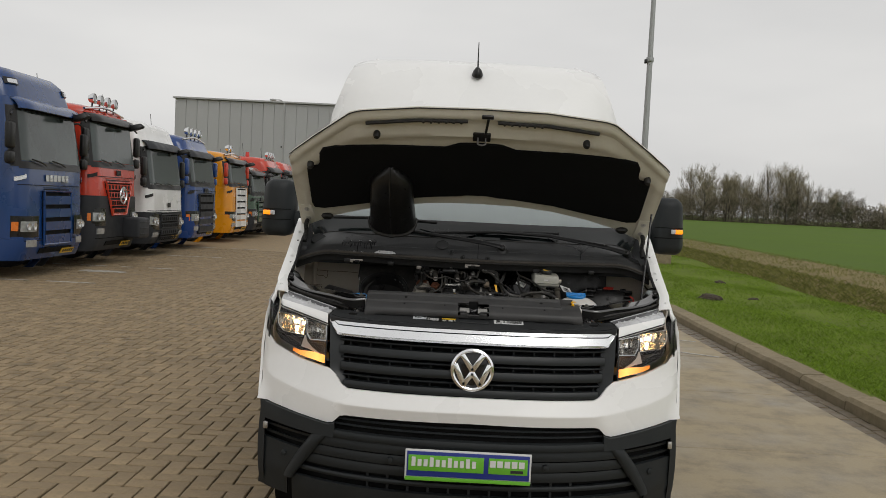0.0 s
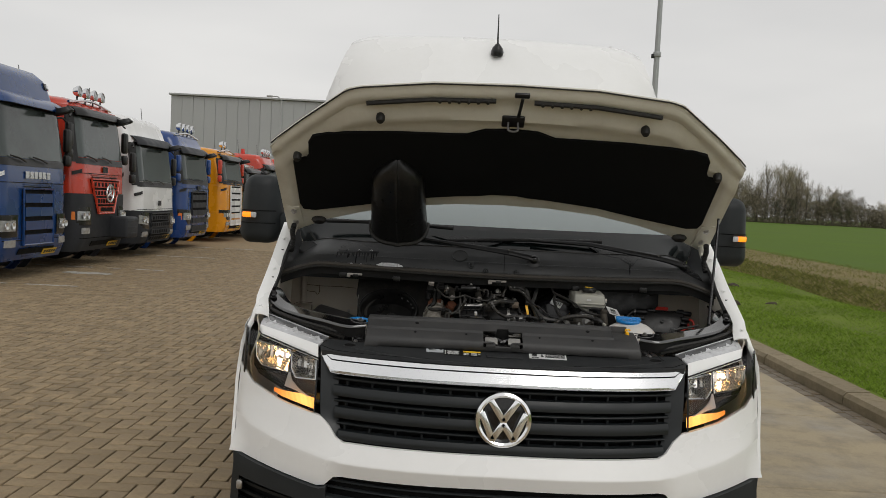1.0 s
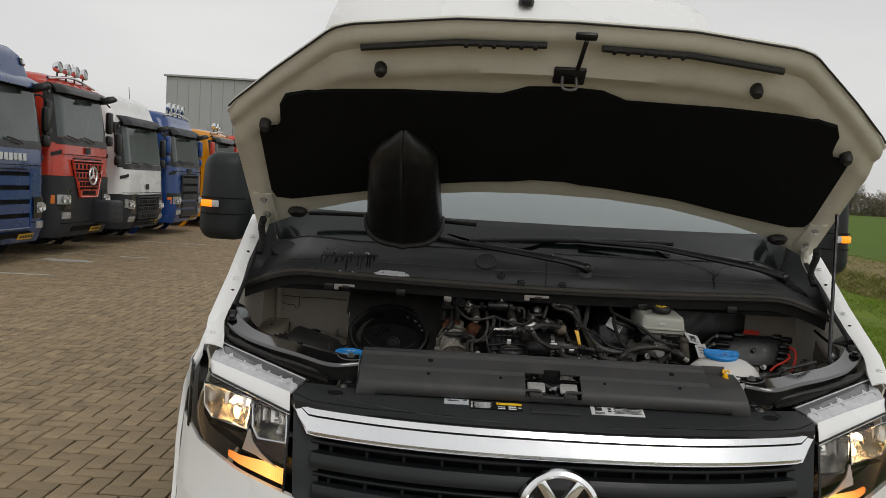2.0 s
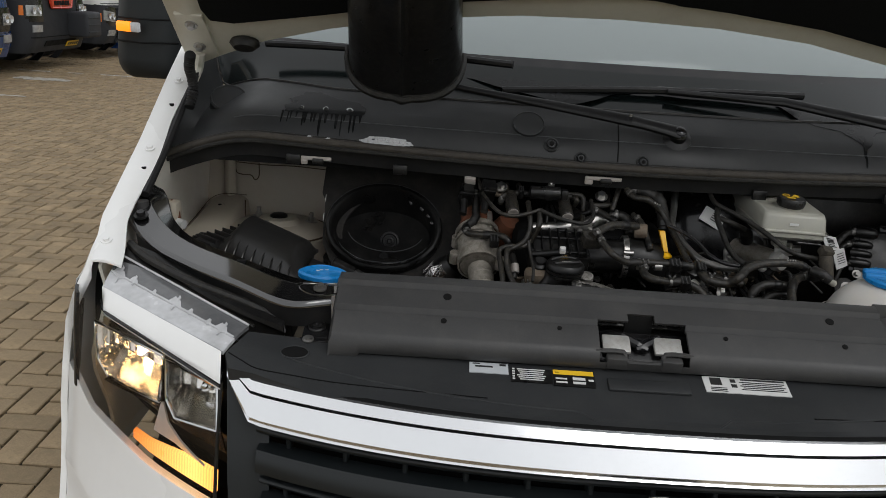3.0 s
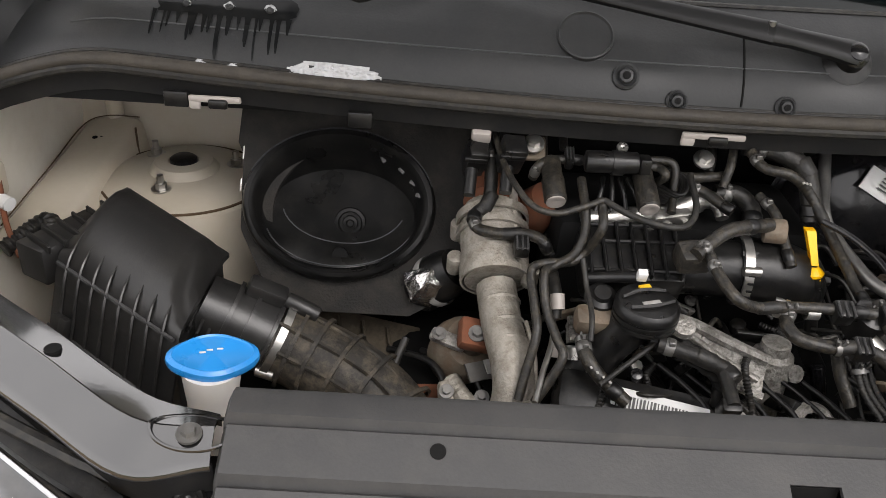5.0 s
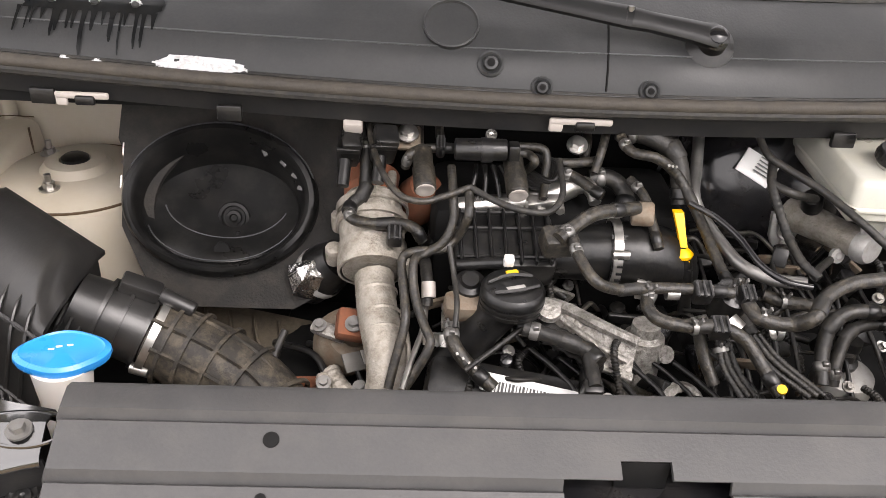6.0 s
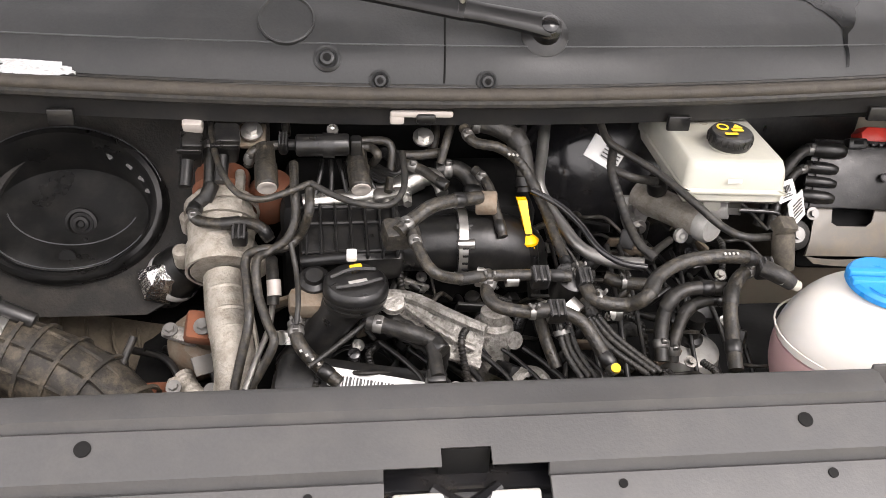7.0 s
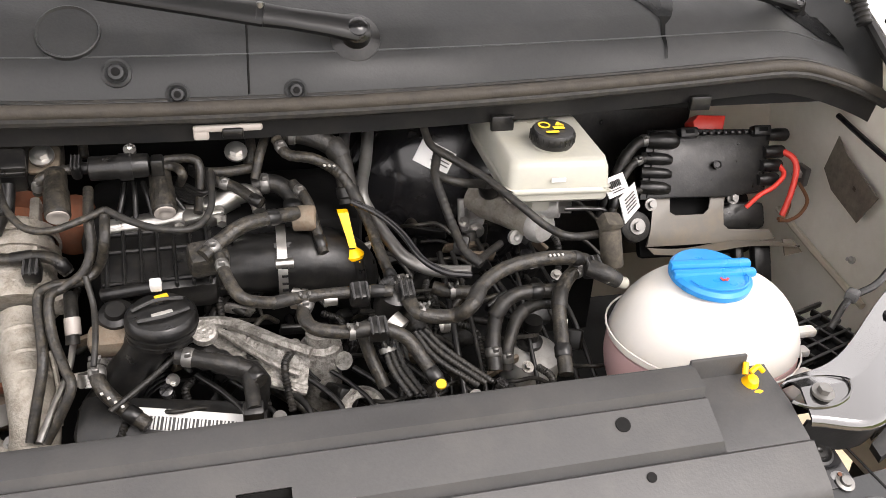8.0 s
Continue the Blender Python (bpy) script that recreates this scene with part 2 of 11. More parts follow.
def lit_indicator():
    """Amber lens that glows of itself, a bulb's hot spot and fine upright flutes painted into it."""
    m = glowing("indicator_lit", (1.0, 0.22, 0.008), 1.0)
    n, l = m.node_tree.nodes, m.node_tree.links
    b = n["Principled BSDF"]
    co, sep, ab, ramp, wave, mul = n.new("ShaderNodeTexCoord"), n.new("ShaderNodeSeparateXYZ"), n.new("ShaderNodeMath"), n.new("ShaderNodeValToRGB"), n.new("ShaderNodeTexWave"), n.new("ShaderNodeMixRGB")
    l.new(co.outputs["Object"], sep.inputs["Vector"])
    ab.operation = "ABSOLUTE"
    l.new(sep.outputs["X"], ab.inputs[0])
    rng = n.new("ShaderNodeMapRange")
    rng.inputs["From Min"].default_value, rng.inputs["From Max"].default_value = 0.63, 0.85
    l.new(ab.outputs[0], rng.inputs["Value"])
    l.new(rng.outputs["Result"], ramp.inputs["Fac"])
    ramp.color_ramp.elements[0].color = (1.0, 0.24, 0.012, 1)
    ramp.color_ramp.elements[1].color = (0.42, 0.07, 0.004, 1)
    mid = ramp.color_ramp.elements.new(0.36)
    mid.color = (1.0, 0.62, 0.16, 1)
    wave.inputs["Scale"].default_value = 60
    l.new(co.outputs["Object"], wave.inputs["Vector"])
    mul.blend_type, mul.inputs["Fac"].default_value = "MULTIPLY", 0.3
    l.new(ramp.outputs["Color"], mul.inputs["Color1"])
    l.new(wave.outputs["Color"], mul.inputs["Color2"])
    l.new(mul.outputs["Color"], b.inputs["Emission Color"])
    b.inputs["Emission Strength"].default_value = 1.7
    return m


INDICATOR = lit_indicator()
LAMPLIT = glowing("headlamp_lit", (1.0, 0.62, 0.28), 30.0)
LENS = glass("clear_lens", (0.96, 0.96, 0.96))
WINDGLASS = glass("windscreen_glass", (0.50, 0.56, 0.55), ior=1.5, haze=0.38)
DARKGLASS = material("dark_glass", (0.02, 0.025, 0.03), 0.06, var=0.1, scale=1, bump=0, spec=0.8)
TYRE = material("tyre_rubber", (0.022, 0.022, 0.022), 0.8, var=0.2, scale=15, fine=120, bump=0.3, dirt=(0.08, 0.07, 0.06), dirt_amount=0.4)
PAPERSTEEL = material("pale_worn_steel", (0.4, 0.395, 0.38), 0.4, 0.3, var=0.08, scale=40, bump=0.1, dirt=(0.2, 0.17, 0.13), dirt_amount=0.5)
DRAINTRAY = material("dirty_tan_casting", (0.075, 0.062, 0.045), 0.75, var=0.35, scale=30, fine=180, bump=0.6, dirt=(0.025, 0.022, 0.018), dirt_amount=0.6, spec=0.2)
DARKBOARD = material("felt_board", (0.016, 0.0152, 0.0142), 0.85, var=0.3, scale=14, fine=300, bump=0.4, dirt=(0.05, 0.044, 0.036), dirt_amount=0.45, spec=0.25)
BOWL = material("bowl_plastic", (0.005, 0.005, 0.005), 0.34, var=0.3, scale=12, fine=90, bump=0.12, dirt=(0.03, 0.028, 0.025), dirt_amount=0.35, rough_var=0.14, spec=0.2)
RUSTALU = material("dirty_cast_metal", (0.17, 0.14, 0.105), 0.7, 0.3, var=0.3, scale=25, fine=180, bump=0.5, dirt=(0.12, 0.06, 0.03), dirt_amount=0.7)
SEAL = material("seal_rubber", (0.045, 0.039, 0.032), 0.6, var=0.35, scale=18, fine=260, bump=0.3, dirt=(0.018, 0.017, 0.016), dirt_amount=0.7, spec=0.3)
RAILPAINT = material("satin_black_paint", (0.006, 0.006, 0.0065), 0.14, var=0.25, scale=9, fine=200, bump=0.03, coat=1.0, spec=0.75, dirt=(0.03, 0.029, 0.028), dirt_amount=0.2, rough_var=0.05)
RAILPAINT.node_tree.nodes["Principled BSDF"].inputs["Coat Roughness"].default_value = 0.07
RAILPAINT.node_tree.nodes["Principled BSDF"].inputs["Coat IOR"].default_value = 1.7
SNOW = material("ice_crumbs", (0.43, 0.435, 0.445), 0.5, var=0.1, scale=60, bump=1.0)
BRICK = material("paving_brick", (0.275, 0.208, 0.128), 0.72, var=0.42, scale=5, fine=210, bump=0.7, dirt=(0.10, 0.085, 0.058), dirt_amount=0.5, random_var=0.12, rough_var=0.16, spec=0.15)
BRICKFAR = material("paving_brick_far", (0.275, 0.208, 0.128), 0.72, var=0.42, scale=5, fine=210, bump=0.7, dirt=(0.10, 0.085, 0.058), dirt_amount=0.5, island=0.12, rough_var=0.16, spec=0.15)
JOINT = material("joint_sand", (0.024, 0.019, 0.013), 0.95, var=0.3, scale=2.5, fine=90, bump=0.6, dirt=(0.05, 0.06, 0.025), dirt_amount=0.5, spec=0.1)
CONCRETE = material("road_concrete", (0.33, 0.272, 0.178), 0.62, var=0.28, scale=1.3, fine=70, bump=0.6, dirt=(0.15, 0.13, 0.10), dirt_amount=0.8, rough_var=0.3, spec=0.3)
KERB = material("kerb_concrete", (0.25, 0.205, 0.135), 0.85, var=0.2, scale=4, fine=120, bump=0.5, dirt=(0.11, 0.095, 0.05), dirt_amount=0.6, random_var=0.1, spec=0.2)
GUTTER = material("gutter_brick", (0.13, 0.10, 0.065), 0.45, var=0.25, scale=6, fine=150, bump=0.5, dirt=(0.085, 0.075, 0.045), dirt_amount=0.6, random_var=0.15, spec=0.2)
GRASS = material("verge_grass_ground", (0.12, 0.165, 0.024), 0.95, var=0.3, scale=0.8, fine=30, bump=0.8, dirt=(0.13, 0.13, 0.05), dirt_amount=0.35, spec=0.1)
BLADE = material("grass_blades", (0.16, 0.245, 0.028), 0.8, var=0.25, scale=0.7, fine=25, bump=0, island=0.35, spec=0.15)
REED = material("ditch_grass", (0.17, 0.178, 0.05), 0.9, var=0.3, scale=0.8, fine=25, bump=0, island=0.4, spec=0.1)
FIELD = material("green_field", (0.086, 0.14, 0.018), 0.95, var=0.2, scale=0.05, fine=3, bump=0.5, dirt=(0.07, 0.11, 0.03), dirt_amount=0.4, spec=0.1)
STRIP = material("dry_strip", (0.21, 0.165, 0.085), 0.95, var=0.3, scale=0.6, fine=20, bump=0.8, dirt=(0.09, 0.12, 0.035), dirt_amount=0.6, spec=0.1)
SOIL = material("mole_soil", (0.045, 0.033, 0.022), 0.95, var=0.3, scale=10, bump=0.8)
TWIG = material("bare_twigs", (0.25, 0.22, 0.155), 0.95, var=0.3, scale=0.2, fine=4, bump=0, island=0.4, spec=0.1)
BARK = material("bark", (0.09, 0.075, 0.06), 0.9, var=0.3, scale=2, bump=0.4)
PINE = material("pine_needles", (0.085, 0.1, 0.05), 0.9, var=0.3, scale=0.5, bump=0, island=0.4)
HEDGE = material("hedge_leaves", (0.195, 0.168, 0.122), 0.9, var=0.3, scale=0.3, bump=0, island=0.5)
CLAD = material("grey_cladding", (0.36, 0.37, 0.37), 0.5, 0.1, var=0.06, scale=0.3, fine=8, bump=0.03, random_var=0.03)
GALV = material("galvanised_pole", (0.36, 0.37, 0.37), 0.5, 0.4, var=0.12, scale=3, bump=0.1)
MARK = material("road_marking", (0.42, 0.41, 0.38), 0.7, var=0.25, scale=5, fine=60, bump=0.2, dirt=(0.17, 0.14, 0.10), dirt_amount=0.9)
GREENPLATE = material("plate_green", (0.13, 0.42, 0.03), 0.35, var=0.03, bump=0)
BLUEPLATE = material("plate_blue", (0.015, 0.03, 0.22), 0.35, var=0.03, bump=0)


# mesh tools
def finish(name, bm, mat, smooth=False):
    me = bpy.data.meshes.new(name)
    bmesh.ops.recalc_face_normals(bm, faces=bm.faces)
    bm.to_mesh(me)
    bm.free()
    me.materials.append(mat)
    if smooth:
        for p in me.polygons:
            p.use_smooth = True
        me.set_sharp_from_angle(angle=radians(40))
    return me


def thing(name, place, label, category, group="", kind=""):
    """A top-level thing: an Empty at its base, the parent of its parts."""
    ob = new(name)
    ob.location = place
    ob.empty_display_size = 0.1
    return tagged(ob, label, category, group, kind)


def part(name, bm, mat, parent, label="", smooth=True):
    """One mesh object, built in world places, under a thing or a part."""
    ob = new(name, finish(name, bm, mat, smooth))
    ob.parent = parent
    if parent.type == "EMPTY":
        ob.matrix_parent_inverse = Matrix.Translation(-parent.location)
    if label:
        ob["label"] = label
    return ob


def outward(ob, towards):
    """Turn a pane's faces towards a direction."""
    d = Vector(towards)
    if sum(p.normal.dot(d) * p.area for p in ob.data.polygons) < 0:
        ob.data.flip_normals()
    return ob


def solo(name, bm, mat, label="", category="", kind="", smooth=False, group=""):
    ob = new(name, finish(name, bm, mat, smooth))
    return tagged(ob, label, category, group, kind)


def bm_new():
    return bmesh.new()


def add_box(bm, centre, size, rot=None, bevel=0.0, seg=2):
    """A box, its edges rounded by bevel."""
    m = Matrix.Translation(centre) @ (rot.to_4x4() if rot else Matrix.Identity(4)) @ Matrix.Diagonal((*size, 1))
    vs = bmesh.ops.create_cube(bm, size=1, matrix=m)["verts"]
    if bevel:
        es = list({e for v in vs for e in v.link_edges})
        bmesh.ops.bevel(bm, geom=es, offset=bevel, segments=seg, affect="EDGES", profile=0.5)
    return bm


def box(centre, size, rot=None, bevel=0.0, seg=2):
    return add_box(bm_new(), centre, size, rot, bevel, seg)


def frame_to(axis):
    return Vector(axis).to_track_quat("Z", "Y").to_matrix()


def add_cyl(bm, a, b, r0, r1=None, seg=20, bevel=0.0):
    """A rod, cone or disc from a to b."""
    a, b = Vector(a), Vector(b)
    r1 = r0 if r1 is None else r1
    m = Matrix.Translation((a + b) / 2) @ frame_to(b - a).to_4x4()
    vs = bmesh.ops.create_cone(bm, cap_ends=True, segments=seg, radius1=r0, radius2=r1, depth=(b - a).length, matrix=m)["verts"]
    if bevel:
        es = [e for e in {e for v in vs for e in v.link_edges} if any(len(f.verts) > 4 for f in e.link_faces)]
        bmesh.ops.bevel(bm, geom=es, offset=bevel, segments=2, affect="EDGES", profile=0.5)
    return bm


def cyl(a, b, r0, r1=None, seg=20, bevel=0.0):
    return add_cyl(bm_new(), a, b, r0, r1, seg, bevel)


def add_lathe(bm, origin, axis, profile, seg=32, squash=(1, 1)):
    """A turned body: profile is rows of (radius, height along axis)."""
    m = Matrix.Translation(origin) @ frame_to(axis).to_4x4()
    rings = []
    for r, h in profile:
        if r < 1e-5:
            rings.append([bm.verts.new(m @ Vector((0, 0, h)))])
        else:
            rings.append([bm.verts.new(m @ Vector((r * squash[0] * math.cos(2 * math.pi * i / seg), r * squash[1] * math.sin(2 * math.pi * i / seg), h))) for i in range(seg)])
    for p, q in zip(rings, rings[1:]):
        for i in range(seg):
            j = (i + 1) % seg
            vs = [p[i % len(p)], p[j % len(p)], q[j % len(q)], q[i % len(q)]]
            vs = list(dict.fromkeys(vs))
            if len(vs) > 2:
                bm.faces.new(vs)
    return bm


def lathe(origin, axis, profile, seg=32, squash=(1, 1)):
    return add_lathe(bm_new(), origin, axis, profile, seg, squash)


def spline(points, steps=6):
    """Points on a smooth line through the points given."""
    ps = [Vector(p) for p in points]
    if len(ps) < 3:
        return ps
    ext = [2 * ps[0] - ps[1], *ps, 2 * ps[-1] - ps[-2]]
    out = []
    for i in range(1, len(ext) - 2):
        a, b, c, d = ext[i - 1:i + 3]
        for k in range(steps):
            t = k / steps
            out.append(0.5 * (2 * b + (c - a) * t + (2 * a - 5 * b + 4 * c - d) * t * t + (3 * b - a - 3 * c + d) * t ** 3))
    out.append(ps[-1])
    return out


def add_tube(bm, points, radius, seg=10, steps=6, ribs=0.0, pitch=0.01, caps=True):
    """A hose through the points; radius a number or a list along it; ribs make it corrugated."""
    ps = spline(points, steps)
    if ribs:
        fine = []
        for a, b in zip(ps, ps[1:]):
            k = max(1, int((b - a).length / (pitch / 4)))
            fine += [a.lerp(b, i / k) for i in range(k)]
        ps = fine + [ps[-1]]
    up, rings, run = Vector((0.13, 0.31, 0.94)), [], 0.0
    for i, p in enumerate(ps):
        d = (ps[min(i + 1, len(ps) - 1)] - ps[max(i - 1, 0)]).normalized()
        up = (up - d * up.dot(d)).normalized()
        side = d.cross(up)
        f = i / max(1, len(ps) - 1)
        if isinstance(radius, (list, tuple)):
            g = f * (len(radius) - 1)
            k = min(int(g), len(radius) - 2)
            r = radius[k] + (radius[k + 1] - radius[k]) * (g - k)
        else:
            r = radius
        if i:
            run += (p - ps[i - 1]).length
        r *= 1 + ribs * math.sin(2 * math.pi * run / pitch)
        rings.append([bm.verts.new(p + (up * math.cos(2 * math.pi * k / seg) + side * math.sin(2 * math.pi * k / seg)) * r) for k in range(seg)])
    for p, q in zip(rings, rings[1:]):
        for k in range(seg):
            bm.faces.new((p[k], p[(k + 1) % seg], q[(k + 1) % seg], q[k]))
    if caps:
        bm.faces.new(rings[0])
        bm.faces.new(rings[-1])
    return bm


def tube(points, radius, seg=10, steps=6, ribs=0.0, pitch=0.01):
    return add_tube(bm_new(), points, radius, seg, steps, ribs, pitch)


def add_plate(bm, outline, normal, thick, bevel=0.0):
    """A flat plate: its outline in space, thickened against normal."""
    n = Vector(normal).normalized() * thick
    top = [bm.verts.new(Vector(p)) for p in outline]
    low = [bm.verts.new(Vector(p) - n) for p in outline]
    f = bm.faces.new(top)
    bm.faces.new(list(reversed(low)))
    k = len(top)
    for i in range(k):
        bm.faces.new((top[i], low[i], low[(i + 1) % k], top[(i + 1) % k]))
    if bevel:
        bmesh.ops.bevel(bm, geom=list(f.edges), offset=bevel, segments=2, affect="EDGES", profile=0.5)
    return bm


def plate(outline, normal, thick, bevel=0.0):
    return add_plate(bm_new(), outline, normal, thick, bevel)


def add_sheet(bm, fn, us, vs, thick=0.0, off=None):
    """A curved sheet fn(u, v) -> place, thickened along off."""
    def grid(shift):
        return [[bm.verts.new(Vector(fn(u, v)) + shift) for v in vs] for u in us]
    a = grid(Vector())
    nu, nv = len(us), len(vs)
    for i in range(nu - 1):
        for j in range(nv - 1):
            bm.faces.new((a[i][j], a[i + 1][j], a[i + 1][j + 1], a[i][j + 1]))
    if thick:
        b = grid(Vector(off).normalized() * thick)
        for i in range(nu - 1):
            for j in range(nv - 1):
                bm.faces.new((b[i][j], b[i][j + 1], b[i + 1][j + 1], b[i + 1][j]))
        rim = [(i, 0) for i in range(nu)] + [(nu - 1, j) for j in range(1, nv)] + [(i, nv - 1) for i in range(nu - 2, -1, -1)] + [(0, j) for j in range(nv - 2, 0, -1)]
        for (i, j), (k, m) in zip(rim, rim[1:] + rim[:1]):
            bm.faces.new((a[i][j], a[k][m], b[k][m], b[i][j]))
    return bm


def sheet(fn, us, vs, thick=0.0, off=None):
    return add_sheet(bm_new(), fn, us, vs, thick, off)


def span(a, b, n):
    return [a + (b - a) * i / (n - 1) for i in range(n)]


def lerp_table(table, x):
    """Straight-line value from rows of (x, value)."""
    if x <= table[0][0]:
        return table[0][1]
    for (x0, y0), (x1, y1) in zip(table, table[1:]):
        if x <= x1:
            return y0 + (y1 - y0) * (x - x0) / (x1 - x0)
    return table[-1][1]


def bolt(bm, place, axis, r=0.007, h=0.008):
    """A flanged hexagon screw head."""
    p, a = Vector(place), Vector(axis).normalized()
    add_cyl(bm, p, p + a * h * 0.3, r * 1.7, seg=16)
    add_cyl(bm, p + a * h * 0.3, p + a * h, r, seg=6)
    return bm


# the ground: yard, road, verge, ditch and field in one sheet
def ditch_x(y):
    return 8.0 + 0.06 * (y - 16.5)


def ground_height(x, y):
    d = x - ditch_x(y)
    if x < 3.84:
        return -0.06
    if d < -0.4:
        return 0.10 + 0.03 * math.sin(x * 2.1 + y * 0.7) * min(1, (x - 3.84))
    if d < 0.9:
        return 0.10 - 0.55 * math.sin(math.pi * (d + 0.4) / 2.6)
    if d < 2.4:
        return -0.45 + 0.55 * (d - 0.9) / 1.5
    return 0.08


def build_ground():
    bm = bm_new()
    ys = [-400, -60, -10, 0, 4] + [6 + 1.5 * i for i in range(36)] + [70, 90, 130, 200, 300, 600, 2500]
    us = [-2500, -300, -60, -12, 0, 3.80, 3.86] + [("v", k / 7) for k in range(1, 7)] + [("d", d) for d in (-0.4, 0, 0.45, 0.9, 1.4, 1.9, 2.4, 3.2, 5.0, 9.0)] + [("f", 40), ("f", 120), ("f", 400), ("f", 2500)]
    rows = []
    for y in ys:
        row = []
        yy = max(-10, min(y, 130))
        for u in us:
            if isinstance(u, tuple):
                x = 3.86 + (ditch_x(yy) - 0.4 - 3.86) * u[1] if u[0] == "v" else ditch_x(yy) + u[1]
            else:
                x = u
            row.append(bm.verts.new((x, y, ground_height(x, yy) + (random.uniform(-0.02, 0.02) if isinstance(u, tuple) and u[0] != "f" else 0))))
        rows.append(row)
    for a, b in zip(rows, rows[1:]):
        for i in range(len(us) - 1):
            f = bm.faces.new((a[i], a[i + 1], b[i + 1], b[i]))
            u = us[i]
            f.material_index = 0
            if u == 3.86 or isinstance(u, tuple) and u[0] == "v":
                f.material_index = 1
            elif isinstance(u, tuple) and u[0] == "d":
                f.material_index = 1 if u[1] < 0.45 else (2 if u[1] < 5.0 else 0)
    ob = solo("ground", bm, FIELD, "flat green winter field with a grass verge and ditch", "ground", "structure", smooth=True)
    ob.data.materials.append(GRASS)
    ob.data.materials.append(STRIP)
    return ob


build_ground()
ROAD_EDGE = 0.35


def road_slabs():
    """Concrete slabs with sawn joints between the yard and the gutter."""
    base = solo("road", box(((ROAD_EDGE + 3.34) / 2, 30, -0.05), (3.34 - ROAD_EDGE, 90, 0.06)), JOINT, "worn grey concrete slab road", "road", "structure")
    y = -4.8
    while y < 62:
        x0, x1 = ROAD_EDGE + 0.012, 3.335
        bm = box(((x0 + x1) / 2, y + 1.0, -0.03), (x1 - x0, 1.985, 0.06), bevel=0.006, seg=1)
        ob = part("slab", bm, CONCRETE, base, smooth=False)
        y += 2.0
    return base


road = road_slabs()


def kerb_row():
    gut = solo("gutter", box((3.52, 30, -0.055), (0.36, 90, 0.06)), JOINT, "damp gutter of dark bricks along the kerb", "gutter", "structure")
    brick = None
    for i in range(150):
        for k, x in enumerate((3.40, 3.515)):
            y = -4 + i * 0.215 + (0.1 if k == 1 else 0)
            if brick is None:
                brick = finish("brick", box((0, 0, 0), (0.108, 0.208, 0.05), bevel=0.006, seg=1), GUTTER)
            ob = new("brick", brick)
            ob.location = (x, y, -0.035 + random.uniform(-0.004, 0.004))
            ob.rotation_euler = (random.uniform(-0.02, 0.02), random.uniform(-0.02, 0.02), random.uniform(-0.02, 0.02))
            ob.parent = gut
    kerb = solo("kerb", box((3.80, 30, -0.08), (0.1, 90, 0.1)), JOINT, "weathered concrete kerb beside the grass", "kerb", "structure")
    stone = None
    for i in range(70):
        if stone is None:
            bm = bm_new()
            prof = [(-0.205, -0.08), (-0.198, 0.060), (-0.165, 0.100), (0.06, 0.110), (0.06, -0.08)]
            a = [bm.verts.new((x, -0.495, z)) for x, z in prof]
            b = [bm.verts.new((x, 0.495, z)) for x, z in prof]
            bm.faces.new(a), bm.faces.new(list(reversed(b)))
            for k in range(5):
                bm.faces.new((a[k], b[k], b[(k + 1) % 5], a[(k + 1) % 5]))
            stone = finish("kerbstone", bm, KERB)
        ob = new("kerbstone", stone)
        ob.location = (3.795 + random.uniform(-0.008, 0.008), -4.7 + i, random.uniform(-0.006, 0.006))
        ob.rotation_euler = (random.uniform(-0.006, 0.006), 0, random.uniform(-0.008, 0.008))
        ob.parent = kerb
    return kerb


kerb_row()


def herringbone(x0, x1, y0, y1):
    """Places and turns of bricks laid in herringbone on the axes."""
    w = 0.121
    for j in range(int(y0 / w), int(y1 / w)):
        for i in range(int(x0 / w), int(x1 / w)):
            k = (i - j) % 4
            if k == 0:
                yield (i + 1) * w, (j + 0.5) * w, 0
            elif k == 3:
                yield (i + 0.5) * w, (j + 1) * w, 1


def near_patch(x, y):
    return -2.75 < x < -1.25 and 5.1 < y < 9.4


pavement = solo("pavement", box(((-60 + ROAD_EDGE) / 2, 25, -0.052), (60 + ROAD_EDGE, 90, 0.08)), JOINT, "brown herringbone brick paving of the yard", "pavement", "structure")


def joined_bricks():
    """The bricks further off, one joined mesh."""
    verts, faces = [], []
    rnd = random.Random(4)
    edge_course = [(ROAD_EDGE - 0.128, -6.0 + 0.121 * k, 0) for k in range(265)]
    for x, y, turn in list(herringbone(-11.0, ROAD_EDGE - 0.1, -6.0, 26.0)) + edge_course:
        if near_patch(x, y) or (-0.9 < x and 5.6 < y):
            continue
        hx, hy = (0.1165, 0.0560) if turn == 0 else (0.0560, 0.1165)
        dz, tx, ty = rnd.uniform(-0.0025, 0.0025), rnd.uniform(-0.02, 0.02), rnd.uniform(-0.02, 0.02)
        if x == ROAD_EDGE - 0.128:
            dz, tx, ty = -0.0075, 0.0, 0.0
        k = len(verts)
        for s, z in ((1.0, -0.014), (0.93, 0.0)):
            for ax, ay in ((-1, -1), (1, -1), (1, 1), (-1, 1)):
                bx, by = ax * (hx - (1 - s) * 0.1), ay * (hy - (1 - s) * 0.1)
                verts.append((x + bx, y + by, z + dz + bx * tx + by * ty))
        faces.append((k + 4, k + 5, k + 6, k + 7))
        for e in range(4):
            f = (e + 1) % 4
            faces.append((k + e, k + f, k + 4 + f, k + 4 + e))
    me = bpy.data.meshes.new("brick_field")
    me.from_pydata(verts, [], faces)
    me.materials.append(BRICKFAR)
    ob = new("brick_field", me)
    ob.parent = pavement
    tagged(ob, kind="stuff")


joined_bricks()


